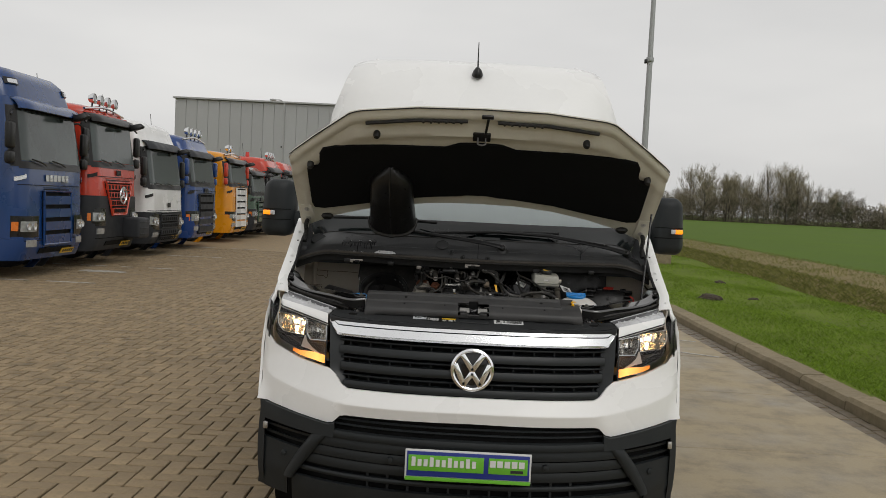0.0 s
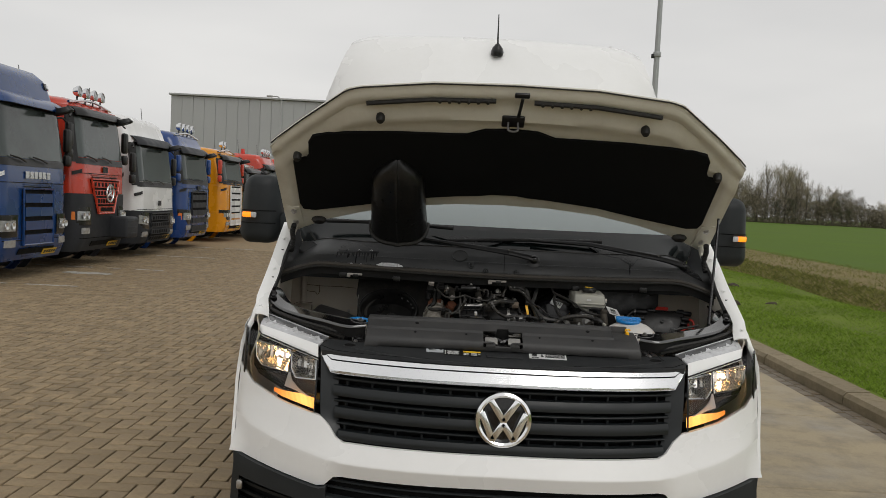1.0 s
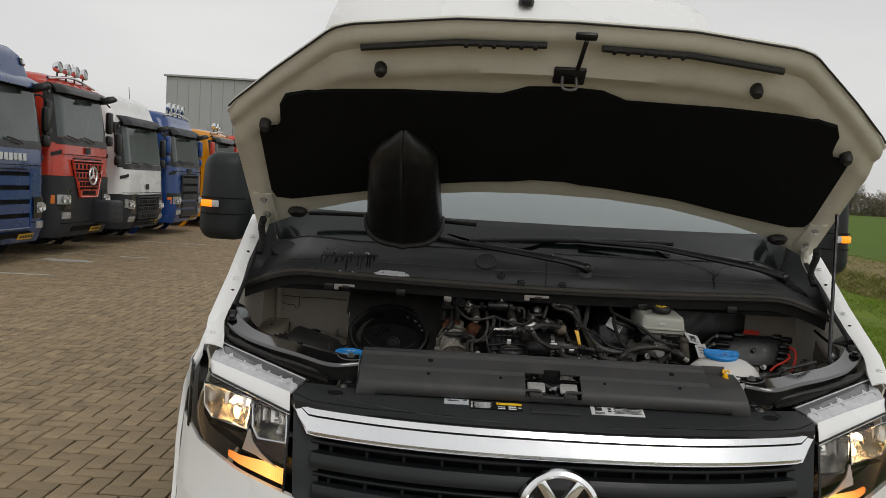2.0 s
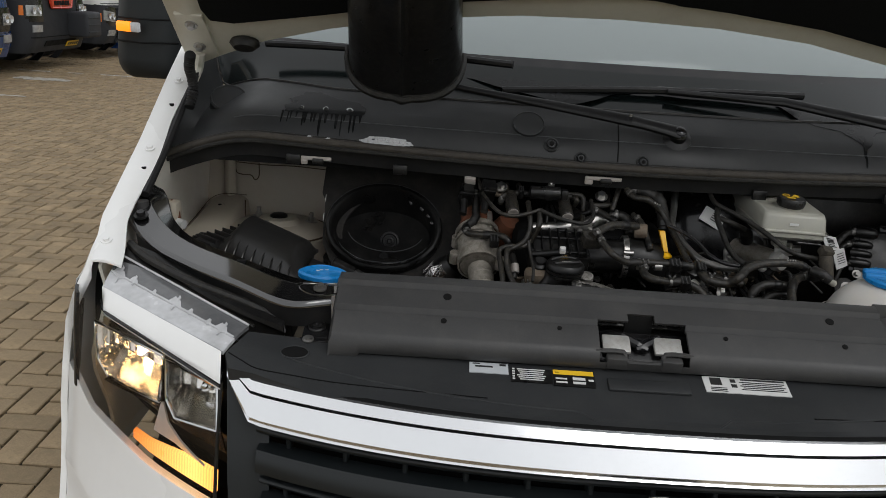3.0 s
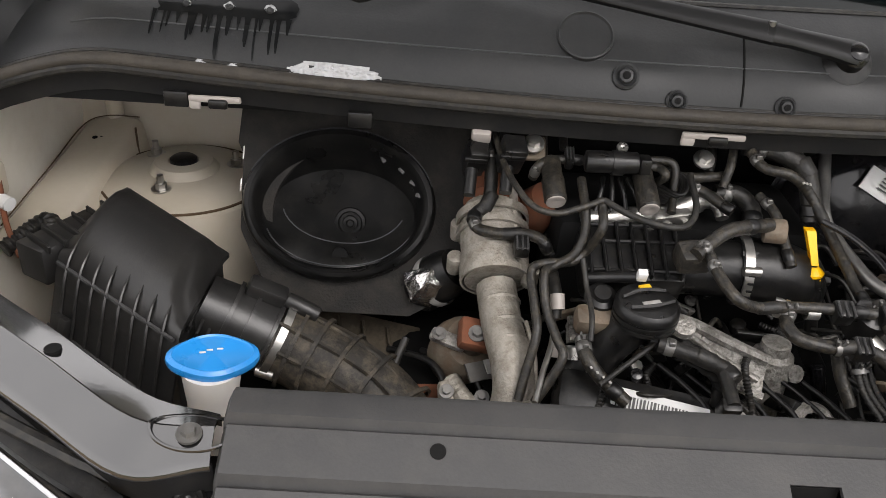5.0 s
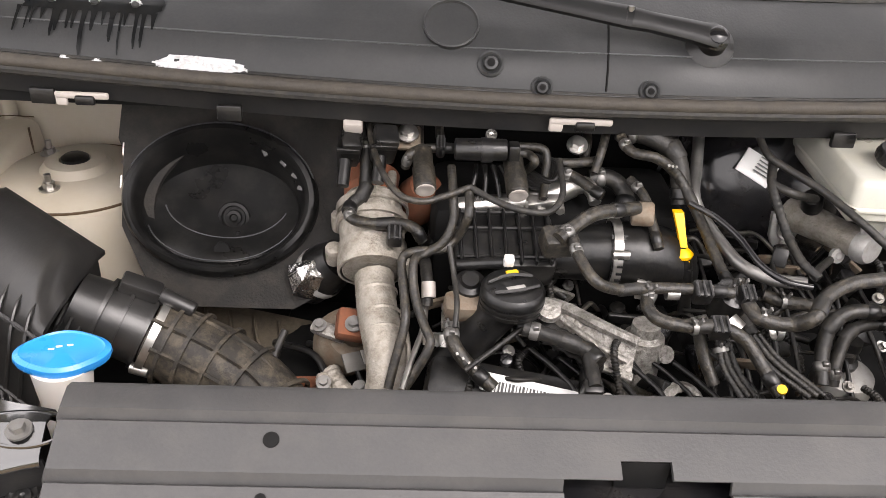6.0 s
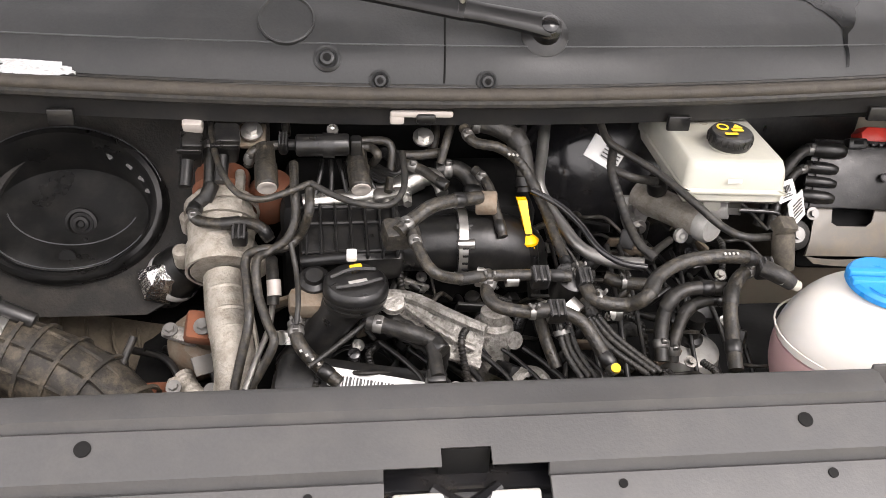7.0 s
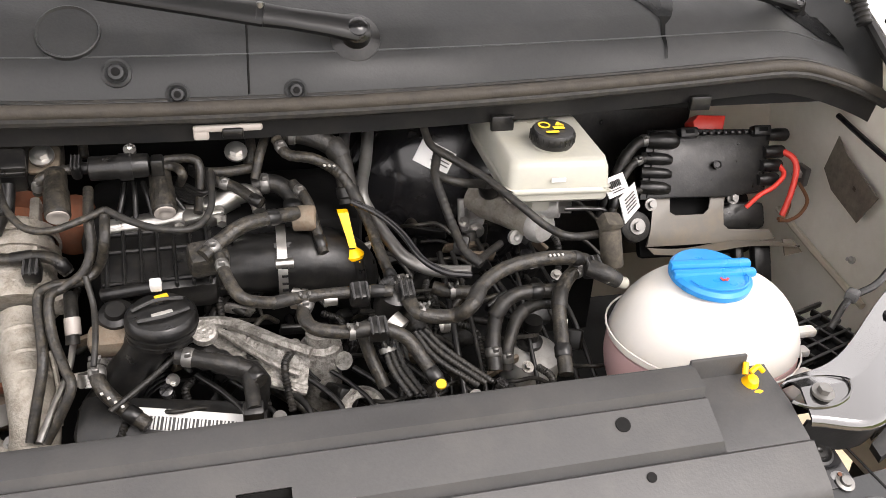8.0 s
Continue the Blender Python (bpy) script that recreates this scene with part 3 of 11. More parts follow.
def far_paving():
    """The yard past the bricks that can be told apart."""
    bm = bm_new()
    for x0, x1, y0, y1 in ((-60, -11.0, -19, 69), (-11.0, ROAD_EDGE - 0.1, 26.0, 69)):
        add_box(bm, ((x0 + x1) / 2, (y0 + y1) / 2, -0.008), (x1 - x0, y1 - y0, 0.012))
    part("far_bricks", bm, BRICKFAR, pavement, smooth=False)


far_paving()


def bay_marks():
    """Worn white bay lines in front of the parked trucks and a paint blot."""
    for k, (x, y, lx, ly, rz) in enumerate(((-7.3, 15.6, 2.6, 0.10, 4), (-7.3, 18.9, 2.6, 0.10, 4), (-7.3, 22.6, 2.6, 0.10, 4), (-7.2, 26.3, 2.6, 0.10, 4))):
        bm = bm_new()
        rnd = random.Random(k)
        for i in range(9):
            if rnd.random() < 0.75:
                add_box(bm, (x + (i - 4) * lx / 9, y + (i - 4) * 0.01, 0.0045), (lx / 9.6, ly * rnd.uniform(0.6, 1), 0.004))
        tagged(solo("bay_line", bm, MARK), "worn white parking bay line on brick paving", "road marking", "bay lines", "structure")
    bm = bm_new()
    for i in range(14):
        a = i * 2.4
        add_cyl(bm, (-7.1 + 0.45 * math.cos(a) * (i / 14), 17.75 + 0.16 * math.sin(a) * (i / 14), 0.002), (-7.1 + 0.45 * math.cos(a) * (i / 14), 17.75 + 0.16 * math.sin(a) * (i / 14), 0.007 + 0.0002 * i), 0.1 + 0.05 * math.sin(i), seg=9)
    solo("paint_blot", bm, MARK, "spilled white paint blot on brick paving", "road marking", "structure")
    for k, (x0, y0, x1, y1) in enumerate(((1.9, 11.95, 3.2, 11.2), (1.9, 12.6, 3.25, 12.35))):
        a, b = Vector((x0, y0, 0.004)), Vector((x1, y1, 0.004))
        bm = bm_new()
        add_box(bm, (a + b) / 2, ((b - a).length, 0.05, 0.004), Euler((0, 0, math.atan2(y1 - y0, x1 - x0))).to_matrix())
        tagged(solo("road_line", bm, MARK), "thin worn white line on the concrete road", "road marking", "road lines", "structure")


bay_marks()


def blades(name, mat, label, count, area, height, width, seed, lean=0.5):
    """Loose blades of grass over an area given by a place function."""
    rnd = random.Random(seed)
    verts, faces = [], []
    for _ in range(count):
        x, y, z = area(rnd)
        h, a = rnd.uniform(*height), rnd.uniform(0, 6.28)
        dx, dy = math.cos(a) * width, math.sin(a) * width
        ox, oy = rnd.gauss(0, lean) * h, rnd.gauss(0, lean) * h
        k = len(verts)
        verts += [(x - dx, y - dy, z - 0.01), (x + dx, y + dy, z - 0.01), (x + ox * 0.4, y + oy * 0.4, z + h * 0.6), (x + ox, y + oy, z + h)]
        faces += [(k, k + 1, k + 2), (k + 1, k + 3, k + 2)]
    me = bpy.data.meshes.new(name)
    me.from_pydata(verts, [], faces)
    me.materials.append(mat)
    tagged(new(name, me), label, "grass", "", "stuff")


def verge_spot(r):
    y = 7.5 + 26 * r.random() ** 1.7
    x = 3.9 + (ditch_x(y) - 0.4 - 3.9) * r.random()
    return x, y, ground_height(x, y)


def ditch_spot(r):
    y = 9 + 45 * r.random() ** 1.3
    x = ditch_x(y) + r.uniform(0.2, 2.2)
    return x, y, ground_height(x, y)


def strip_spot(r):
    y = 12 + 45 * r.random() ** 1.3
    x = ditch_x(y) + r.uniform(2.0, 5.5)
    return x, y, ground_height(x, y)


blades("grass", BLADE, "short damp green grass of the verge", 90000, verge_spot, (0.012, 0.04), 0.006, 1, 0.9)
blades("ditch_grass", REED, "tall faded grass along the ditch", 34000, ditch_spot, (0.04, 0.13), 0.008, 2, 0.9)
blades("dry_grass", REED, "dry brown stubble beside the field", 12000, strip_spot, (0.02, 0.08), 0.008, 3, 0.6)


def molehill(x, y, r):
    bm = bm_new()
    bmesh.ops.create_icosphere(bm, subdivisions=4, radius=1, matrix=Matrix.Translation((x, y, ground_height(x, y))) @ Matrix.Diagonal((r, r * 0.9, r * 0.42, 1)))
    for v in bm.verts:
        d = noise.noise(v.co * 9) * 0.25 + noise.noise(v.co * 25) * 0.12
        v.co += (v.co - Vector((x, y, ground_height(x, y)))) * d
    solo("molehill", bm, SOIL, "dark crumbly molehill on the grass", "molehill", group="molehills", smooth=False)


for hx_, hy_, hr_ in ((4.95, 17.3, 0.24), (5.2, 17.9, 0.14), (4.6, 20.5, 0.18), (5.9, 17.6, 0.12), (6.3, 21.0, 0.16), (5.3, 24.5, 0.2)):
    molehill(hx_, hy_, hr_)


def bare_tree(name, seed, height, spread, mat, upright, label):
    """A winter tree: tapered trunk, limbs and a crown of many thin twigs."""
    rnd = random.Random(seed)
    root = thing(name, (0, 0, 0), label, "tree", "trees along the field")
    bm = bm_new()
    add_tube(bm, [(0, 0, -0.3), (rnd.uniform(-.2, .2), rnd.uniform(-.2, .2), height * 0.35), (rnd.uniform(-.4, .4), rnd.uniform(-.4, .4), height * 0.75)], [height * 0.02, height * 0.013, height * 0.004], seg=7, steps=3)
    tips = []
    for i in range(16):
        f = 0.22 + 0.6 * i / 16
        a = i * 2.4 + rnd.uniform(-.4, .4)
        reach = spread * (1 - 0.6 * f) * rnd.uniform(0.7, 1.1)
        base = Vector((0, 0, height * f * 0.95))
        tip = base + Vector((math.cos(a) * reach, math.sin(a) * reach, height * (0.12 + 0.16 * upright) * rnd.uniform(0.8, 1.2)))
        mid = base.lerp(tip, 0.5) + Vector((0, 0, -0.03 * height))
        add_tube(bm, [base, mid, tip], [height * 0.007, height * 0.004, height * 0.0015], seg=5, steps=3)
        tips += [base.lerp(tip, t) for t in (0.3, 0.5, 0.7, 0.85, 1.0)]
    tips += [Vector((0, 0, height * f)) for f in (0.55, 0.65, 0.72, 0.8)]
    part("trunk", bm, BARK, root)
    verts, faces = [], []
    for tip in tips:
        for _ in range(20):
            d = Vector((rnd.gauss(0, 1 - 0.5 * upright), rnd.gauss(0, 1 - 0.5 * upright), abs(rnd.gauss(0.7 + upright, 0.5)))).normalized()
            ln = height * rnd.uniform(0.06, 0.17)
            b = tip + Vector((rnd.gauss(0, 0.03), rnd.gauss(0, 0.03), rnd.gauss(0, 0.03))) * height
            s = d.cross(Vector((rnd.random(), rnd.random(), rnd.random()))).normalized() * height * 0.0021
            k = len(verts)
            verts += [b - s, b + s, b + d * ln]
            faces.append((k, k + 1, k + 2))
    me = bpy.data.meshes.new("crown")
    me.from_pydata(verts, [], faces)
    me.materials.append(mat)
    crown = new("crown", me)
    crown.parent = root
    return root


def woods():
    kinds = [bare_tree("tree", 11, 18, 5.0, TWIG, 0.8, "tall bare upright winter tree at the field's edge"), bare_tree("tree", 12, 15, 6.0, TWIG, 0.3, "broad bare winter tree at the field's edge"),
             bare_tree("tree", 13, 13, 5.5, HEDGE, 0.2, "bare winter tree with a few brown leaves"), bare_tree("tree", 14, 11, 3.2, PINE, 0.1, "dark green pine at the field's edge")]
    rnd = random.Random(8)
    used = set()
    for i in range(88):
        f = (i % 66) / 65 if i < 66 else 0.14 + 0.72 * (i - 66) / 21
        x, y = 38 + 120 * f + rnd.uniform(-1.5, 1.5), (252 if i < 66 else 263) + rnd.uniform(-5, 5)
        k = 0 if 0.28 < f < 0.62 and rnd.random() < 0.75 else rnd.choice((1, 1, 2, 2, 3) if f > 0.62 else (1, 1, 3, 2))
        s = rnd.uniform(0.66, 1.16) * (0.80 if f < 0.22 or f > 0.68 else 0.98)
        m = Matrix.Translation((x, y, 0)) @ Matrix.Rotation(rnd.uniform(0, 6.28), 4, "Z") @ Matrix.Diagonal((s, s, s, 1))
        if k not in used:
            used.add(k)
            kinds[k].matrix_basis = m
        else:
            copy_thing(kinds[k], m)
    verts, faces = [], []
    for _ in range(64000):
        x, y = rnd.uniform(30, 175), 247 + rnd.uniform(-2, 12)
        top = 5.2 + 2.2 * math.exp(-((x - 92) / 26) ** 2) + 1.3 * math.sin(x * 0.23) + 1.2 * math.sin(x * 0.71 + 2)
        z = rnd.uniform(0, 1) ** 1.2 * top
        s = rnd.uniform(0.10, 0.30)
        a = Vector((rnd.gauss(0, 1), rnd.gauss(0, 1), rnd.gauss(0, 1))).normalized() * s
        b = a.cross(Vector((rnd.random(), rnd.random(), rnd.random()))).normalized() * s * 0.6
        k = len(verts)
        p = Vector((x, y, z))
        verts += [p - a, p + b, p + a, p - b]
        faces.append((k, k + 1, k + 2, k + 3))
    me = bpy.data.meshes.new("undergrowth")
    me.from_pydata(verts, [], faces)
    me.materials.append(HEDGE)
    tagged(new("undergrowth", me), "brown winter undergrowth below the trees", "bushes", "", "stuff")


woods()


def warehouse():
    b = thing("warehouse", (-8, 90, 0), "long grey panel-clad warehouse with a flat roof", "building")
    part("wall", box((-6, 90, 4.85), (37.6, 29.6, 9.7)), CLAD, b, smooth=False)
    part("roof", box((-6, 90, 9.80), (38.2, 30.2, 0.16), bevel=0.03), CLAD, b, smooth=False)
    me = finish("panel", box((0, 0, 0), (0.955, 0.06, 9.64), bevel=0.012, seg=1), CLAD)
    for i in range(39):
        ob = new("panel", me)
        ob.location = (-24.45 + i * 0.975, 75.16, 4.87)
        ob.parent = b
        ob.matrix_parent_inverse = Matrix.Translation(-b.location)
    me2 = finish("side_panel", box((0, 0, 0), (0.06, 0.955, 9.64), bevel=0.012, seg=1), CLAD)
    for i in range(30):
        ob = new("panel", me2)
        ob.location = (-24.84, 75.7 + i * 0.975, 4.87)
        ob.parent = b
        ob.matrix_parent_inverse = Matrix.Translation(-b.location)


warehouse()


def lamp_post(x, y, h, arm, r):
    p = thing("street_lamp", (x, y, 0), "tall grey galvanised lamp post", "street lamp", "lamp posts")
    part("pole", tube([(x, y, -0.2), (x, y, h * 0.5), (x, y, h)], [r * 1.5, r * 1.15, r * 0.8], seg=14), GALV, p)
    part("collar", cyl((x, y, h * 0.62), (x, y, h * 0.62 + 0.16), r * 1.5, seg=14, bevel=0.01), GALV, p)
    part("clip", box((x - r * 1.7, y - 0.02, h * 0.62 + 0.02), (0.09, 0.09, 0.14), bevel=0.01), BLACK, p)
    part("arm", tube([(x, y, h - 0.05), (x + arm * 0.4, y, h + 0.18), (x + arm, y, h + 0.2)], r * 0.6, seg=10), GALV, p)
    part("lantern", lathe((x + arm, y, h + 0.2), (1 if arm > 0 else -1, 0, 0), [(0, -0.05), (0.06, 0), (0.08, 0.2), (0.06, 0.4), (0, 0.46)], 16, (0.6, 1)), GALV, p)
    return p


lamp_post(6.36, 30.0, 11.0, 1.2, 0.085)
lamp_post(-12.2, 60.0, 8.1, -0.6, 0.06)
solo("concrete_block", box((6.55, 27.5, 0.28), (0.5, 0.45, 0.42), bevel=0.03), KERB, "mossy concrete block standing on the grass", "block")


# the van: shell, front end, bonnet, mirrors, wheels
van = thing("van", (0, 7.6, 0), "white high-roof delivery van with its bonnet open", "van")
LEAN = [(0.25, 0.05), (0.42, 0.0), (0.72, 0.0), (0.87, 0.045), (1.0, 0.07), (1.15, 0.12), (1.26, 0.17)]


def front_y(x, z):
    """How far forward the nose reaches."""
    a = min(abs(x), 0.985)
    return 4.68 + 0.33 * (a / 0.97) ** 2.6 + lerp_table(LEAN, z) - 0.055 * max(0, (z - 0.97) / 0.26) * (a / 0.95) ** 4


def contour(s, z, back=5.36):
    """A point of the nose's skin; s runs from -1 to 1 round it, past the corners along the sides."""
    a, sg = abs(s), (1 if s > 0 else -1)
    if a <= 0.85:
        x = 0.985 * a / 0.85
        return Vector((sg * x, front_y(x, z), z))
    f = (a - 0.85) / 0.15
    y0 = front_y(0.985, z)
    return Vector((sg * (0.985 + 0.022 * math.sin(f * math.pi / 2)), y0 + (back - y0) * f, z))


S_NOSE = sorted(span(-1, 1, 81))


def nose_band(low, high, n=9, thick=0.018, inset=0.0, smin=-1.0, smax=1.0, fold=0.0):
    ss = [s for s in S_NOSE if smin <= s <= smax]

    def fn(s, v):
        p = contour(s, 1.0)
        x = abs(p.x) if abs(s) <= 0.85 else 0.985 + (abs(s) - 0.85)
        z = low(x) + (high(x) - low(x)) * v
        q = contour(s, z)
        bulge = 0.012 * math.sin(v * math.pi) - inset
        if fold:
            bulge = 0.010 - 0.030 * (1 - v / fold) if v < fold else 0.010 * (1 - (v - fold) / (1 - fold))
        return q + Vector((0, -bulge, 0)) if abs(s) < 0.85 else q + Vector((math.copysign(bulge, s), 0, 0))
    return sheet(fn, ss, sorted(span(0, 1, n) + ([fold - 0.012, fold + 0.012] if fold else [])), thick, (0, 1, 0))


def skin_low(x):
    return lerp_table([(0, 0.752), (0.575, 0.744), (0.60, 0.712), (0.63, 0.700), (0.985, 0.742), (1.14, 0.775)], x)


def skin_high(x):
    return lerp_table([(0, 0.862), (0.566, 0.860), (0.60, 0.90), (0.622, 0.934), (0.80, 0.962), (0.93, 1.006), (0.985, 1.065), (1.0, 1.20), (1.14, 1.22)], x)


bumper = part("bumper", nose_band(skin_low, skin_high, 9, fold=0.44), WHITE, van, "white painted bumper skin")


def clad_low(x):
    return lerp_table([(0, 0.30), (0.7, 0.30), (0.85, 0.312), (0.985, 0.335), (1.06, 0.40), (1.14, 0.46)], x)


# set-back black sheet paints the shade behind the lower slats
part("bumper_shade", nose_band(clad_low, lambda x: min(skin_low(x), 0.752) - 0.003, 11, inset=0.060, smin=-0.70, smax=0.70), DARK, van, "near-black sheet for the shade inside the lower bumper")
for sgn in (-1, 1):
    lo, hi = (-1.0, -0.82) if sgn < 0 else (0.82, 1.0)
    part("corner_cladding", nose_band(clad_low, lambda x: skin_low(x) - 0.003, 11, smin=lo, smax=hi, inset=0.004), TRIM, van, "black textured plastic bumper corner")


def bar(z0, z1, xmax, inset, depth, mat, name, label="", xmin=0.0, sides=(0,), parent=None, skew=0.0):
    """A bowed horizontal bar across the nose between two heights."""
    for side in sides:
        xs = span(-xmax, xmax, 41) if side == 0 else [side * v for v in span(xmin, xmax, 13)]

        def fn(x, v):
            z = z0 + (z1 - z0) * v + skew * (abs(x) - xmin)
            return (x, front_y(x, z) + inset - 0.004 * math.sin(v * math.pi), z)
        part(name, sheet(fn, xs, span(0, 1, 5), depth, (0, 1, 0)), mat, parent or van, label)


def nose_patch(where, nu, nv, out, depth, mat, name, label="", parent=None):
    """A panel on the nose; where(u, v) gives its x and height, out how proud it stands."""
    def fn(u, v):
        x, z = where(u, v)
        return (x, front_y(x, z) - (out(u, v) if callable(out) else out), z)
    return part(name, sheet(fn, span(0, 1, nu), span(0, 1, nv), depth, (0, 1, 0)), mat, parent or van, label)


# lower grille between the diagonal ridges
RIDGE_IN = [(0.43, 0.795), (0.64, 0.645), (0.75, 0.60)]
RIDGE_OUT = [(0.30, 0.838), (0.43, 0.838), (0.556, 0.766), (0.645, 0.700)]
bar(0.647, 0.678, 0.665, -0.004, 0.035, TRIM, "crossbar")
for z0, z1, inset in ((0.602, 0.643, 0.006), (0.554, 0.596, 0.010), (0.506, 0.548, 0.016), (0.466, 0.486, 0.014)):
    bar(z0, z1, lerp_table(RIDGE_IN, (z0 + z1) / 2) + 0.01, inset, 0.03, TRIM, "lower_slat")
bar(0.30, 0.437, 0.80, 0.004, 0.03, TRIM, "bumper_lip")
for k in range(-5, 6):
    part("grille_rib", box((0.09 * k + 0.01, front_y(0.09 * k, 0.5) + 0.035, 0.47), (0.010, 0.02, 0.08)), TRIM, van, smooth=False)
for z0 in (0.695, 0.720):
    bar(z0, z0 + 0.007, 0.60, 0.040, 0.012, TRIM, "inner_slat")
for sgn in (-1, 1):
    def top_band(u, v):
        x = 0.60 + 0.36 * u
        z0 = lerp_table([(0.60, 0.647), (0.70, 0.646), (0.96, 0.662)], x)
        return sgn * x, z0 + (skin_low(x) - 0.003 - z0) * v
    nose_patch(top_band, 15, 4, lambda u, v: 0.004 + 0.006 * (1 - v), 0.03, TRIM, "corner_band", "black textured plastic band")

    def below(u, v):
        z = 0.325 + (0.560 - 0.325) * v
        x0 = lerp_table(RIDGE_OUT, z) - 0.012
        x = x0 + (0.962 - x0) * u
        return sgn * x, max(z, 0.560 - (0.560 - clad_low(x)) * (1 - v)) + 0.012 * u * v
    nose_patch(below, 10, 8, lambda u, v: -0.004 - (0.007 if 0.26 < v < 0.31 or 0.62 < v < 0.66 else 0), 0.03, TRIM, "corner_panel", "black textured plastic corner panel")

    def slot(u, v):
        z = 0.545 + 0.125 * v
        x0 = lerp_table(RIDGE_OUT, z) - 0.03
        return sgn * (x0 + (0.965 - x0) * u), z
    # black sheet behind the slats for the shade in the slot
    nose_patch(slot, 8, 4, -0.055, 0.01, DARK, "fog_recess", "near-black sheet for the shade in the bumper corner")
    for z0 in (0.582, 0.618):
        def slat(u, v, z0=z0):
            x0 = lerp_table(RIDGE_OUT, z0) - 0.01
            return sgn * (x0 + (0.965 - x0) * u), z0 + 0.010 * u + 0.013 * v
        nose_patch(slat, 8, 3, lambda u, v: -0.022 + 0.006 * v, 0.02, TRIM, "fog_slat")

    def ridge(u, v):
        z = 0.665 - 0.245 * u
        xa, xb = lerp_table(RIDGE_IN, z) - 0.004, lerp_table(RIDGE_OUT, z) + 0.004
        return sgn * (xa + (xb - xa) * v), z
    nose_patch(ridge, 11, 7, lambda u, v: 0.018 * (1 - abs(2 * v - 1) ** 3) * min(1, 6 * u + 0.1), 0.03, TRIM, "bumper_ridge", "diagonal black plastic ridge")
    part("tow_clip", box((sgn * 0.950, front_y(0.950, 0.65) - 0.006, 0.628), (0.022, 0.02, 0.034), bevel=0.005), STEEL, van)
    for sx, sz in ((0.34, 0.578), (0.845, 0.522)):
        y = front_y(sx, sz)
        part("parking_sensor", cyl((sgn * sx, y + 0.02, sz), (sgn * sx, y - 0.010, sz), 0.013, seg=20, bevel=0.003), TRIM, van)

# registration plate with a dealer's card: plain bars for the lettering
plate_y = front_y(0, 0.58) - 0.022
nplate = part("number_plate", box((0, plate_y, 0.580), (0.545, 0.012, 0.132), bevel=0.004), PAPER, van, "blue and green dealer plate with white border")
part("plate_field", box((0, plate_y - 0.008, 0.585), (0.528, 0.004, 0.108), bevel=0.001), BLUEPLATE, nplate)
part("plate_panel", box((-0.095, plate_y - 0.011, 0.590), (0.325, 0.004, 0.068), bevel=0.001), GREENPLATE, nplate)
part("plate_panel", box((0.172, plate_y - 0.011, 0.590), (0.168, 0.004, 0.068), bevel=0.001), GREENPLATE, nplate)
part("plate_foot", box((0, plate_y - 0.011, 0.521), (0.54, 0.004, 0.016), bevel=0.001), GREENPLATE, nplate)
for k in range(11):
    part("bar", box((-0.235 + k * 0.026, plate_y - 0.0145, 0.592 + (0.004 if k % 3 == 0 else 0)), (0.017, 0.003, 0.030 + (0.010 if k % 3 == 0 else 0))), PAPER, nplate, smooth=False)
for k in range(5):
    part("bar", box((0.106 + k * 0.031, plate_y - 0.0145, 0.600), (0.024, 0.003, 0.028)), PAPER, nplate, smooth=False)
part("bar", box((0.210, plate_y - 0.0145, 0.570), (0.055, 0.003, 0.012)), INK, nplate, smooth=False)

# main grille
# near-black backing gives the shade between the grille slats
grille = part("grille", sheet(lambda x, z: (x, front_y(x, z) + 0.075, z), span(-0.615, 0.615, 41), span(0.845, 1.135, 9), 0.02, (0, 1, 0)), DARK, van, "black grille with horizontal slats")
for z0, h, w in ((1.062, 0.012, 0.605), (1.012, 0.034, 0.60), (0.988, 0.010, 0.595), (0.938, 0.036, 0.59), (0.912, 0.010, 0.58), (0.866, 0.030, 0.572)):
    bar(z0, z0 + h, w, 0.012 if h > 0.02 else 0.03, 0.035, GRILLE, "grille_slat", parent=grille)
for k in range(-6, 7):
    for z in (1.052, 0.978, 0.903):
        x = k * 0.092
        part("grille_rib", box((x, front_y(x, z) + 0.05, z), (0.008, 0.03, 0.030), bevel=0.002, seg=1), GRILLE, grille, smooth=False)
for sgn in (-1, 1):
    def cheek(u, v):
        z = 0.862 + (1.15 - 0.862) * v
        x = lerp_table([(0.862, 0.580), (0.935, 0.640), (1.15, 0.656)], z) * (1 - u) + lerp_table([(0.862, 0.572), (0.92, 0.597), (1.15, 0.612)], z) * u - 0.02 * u
        return (sgn * x, front_y(x, z) + 0.035 * u + 0.004, z)
    part("grille_cheek", sheet(cheek, span(0, 1, 5), span(0, 1, 9), 0.02, (0, 1, 0)), GRILLE, grille)
# bright strip: a broad face between two narrow edges
for z0, z1, out in ((1.089, 1.0965, 0.004), (1.099, 1.131, 0.008), (1.136, 1.149, 0.003)):
    def band(x, v, z0=z0, z1=z1, out=out):
        a = max(0, (abs(x) - 0.612) / 0.042)
        z = z0 + (z1 - z0) * v + a * (0.034 - 0.6 * (z0 + (z1 - z0) * v - 1.119))
        return (x, front_y(x, z) - out + 0.010 * a + 0.006 * v, z)
    part("chrome_strip", sheet(band, span(-0.656, 0.656, 63), span(0, 1, 4), 0.02, (0, 1, 0)), BRIGHT, grille, "bright chrome strip")
# black sheet behind the strips stands in for shade in their gaps
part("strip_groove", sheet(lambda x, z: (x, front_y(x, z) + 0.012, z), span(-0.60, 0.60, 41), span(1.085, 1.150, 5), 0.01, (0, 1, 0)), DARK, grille)

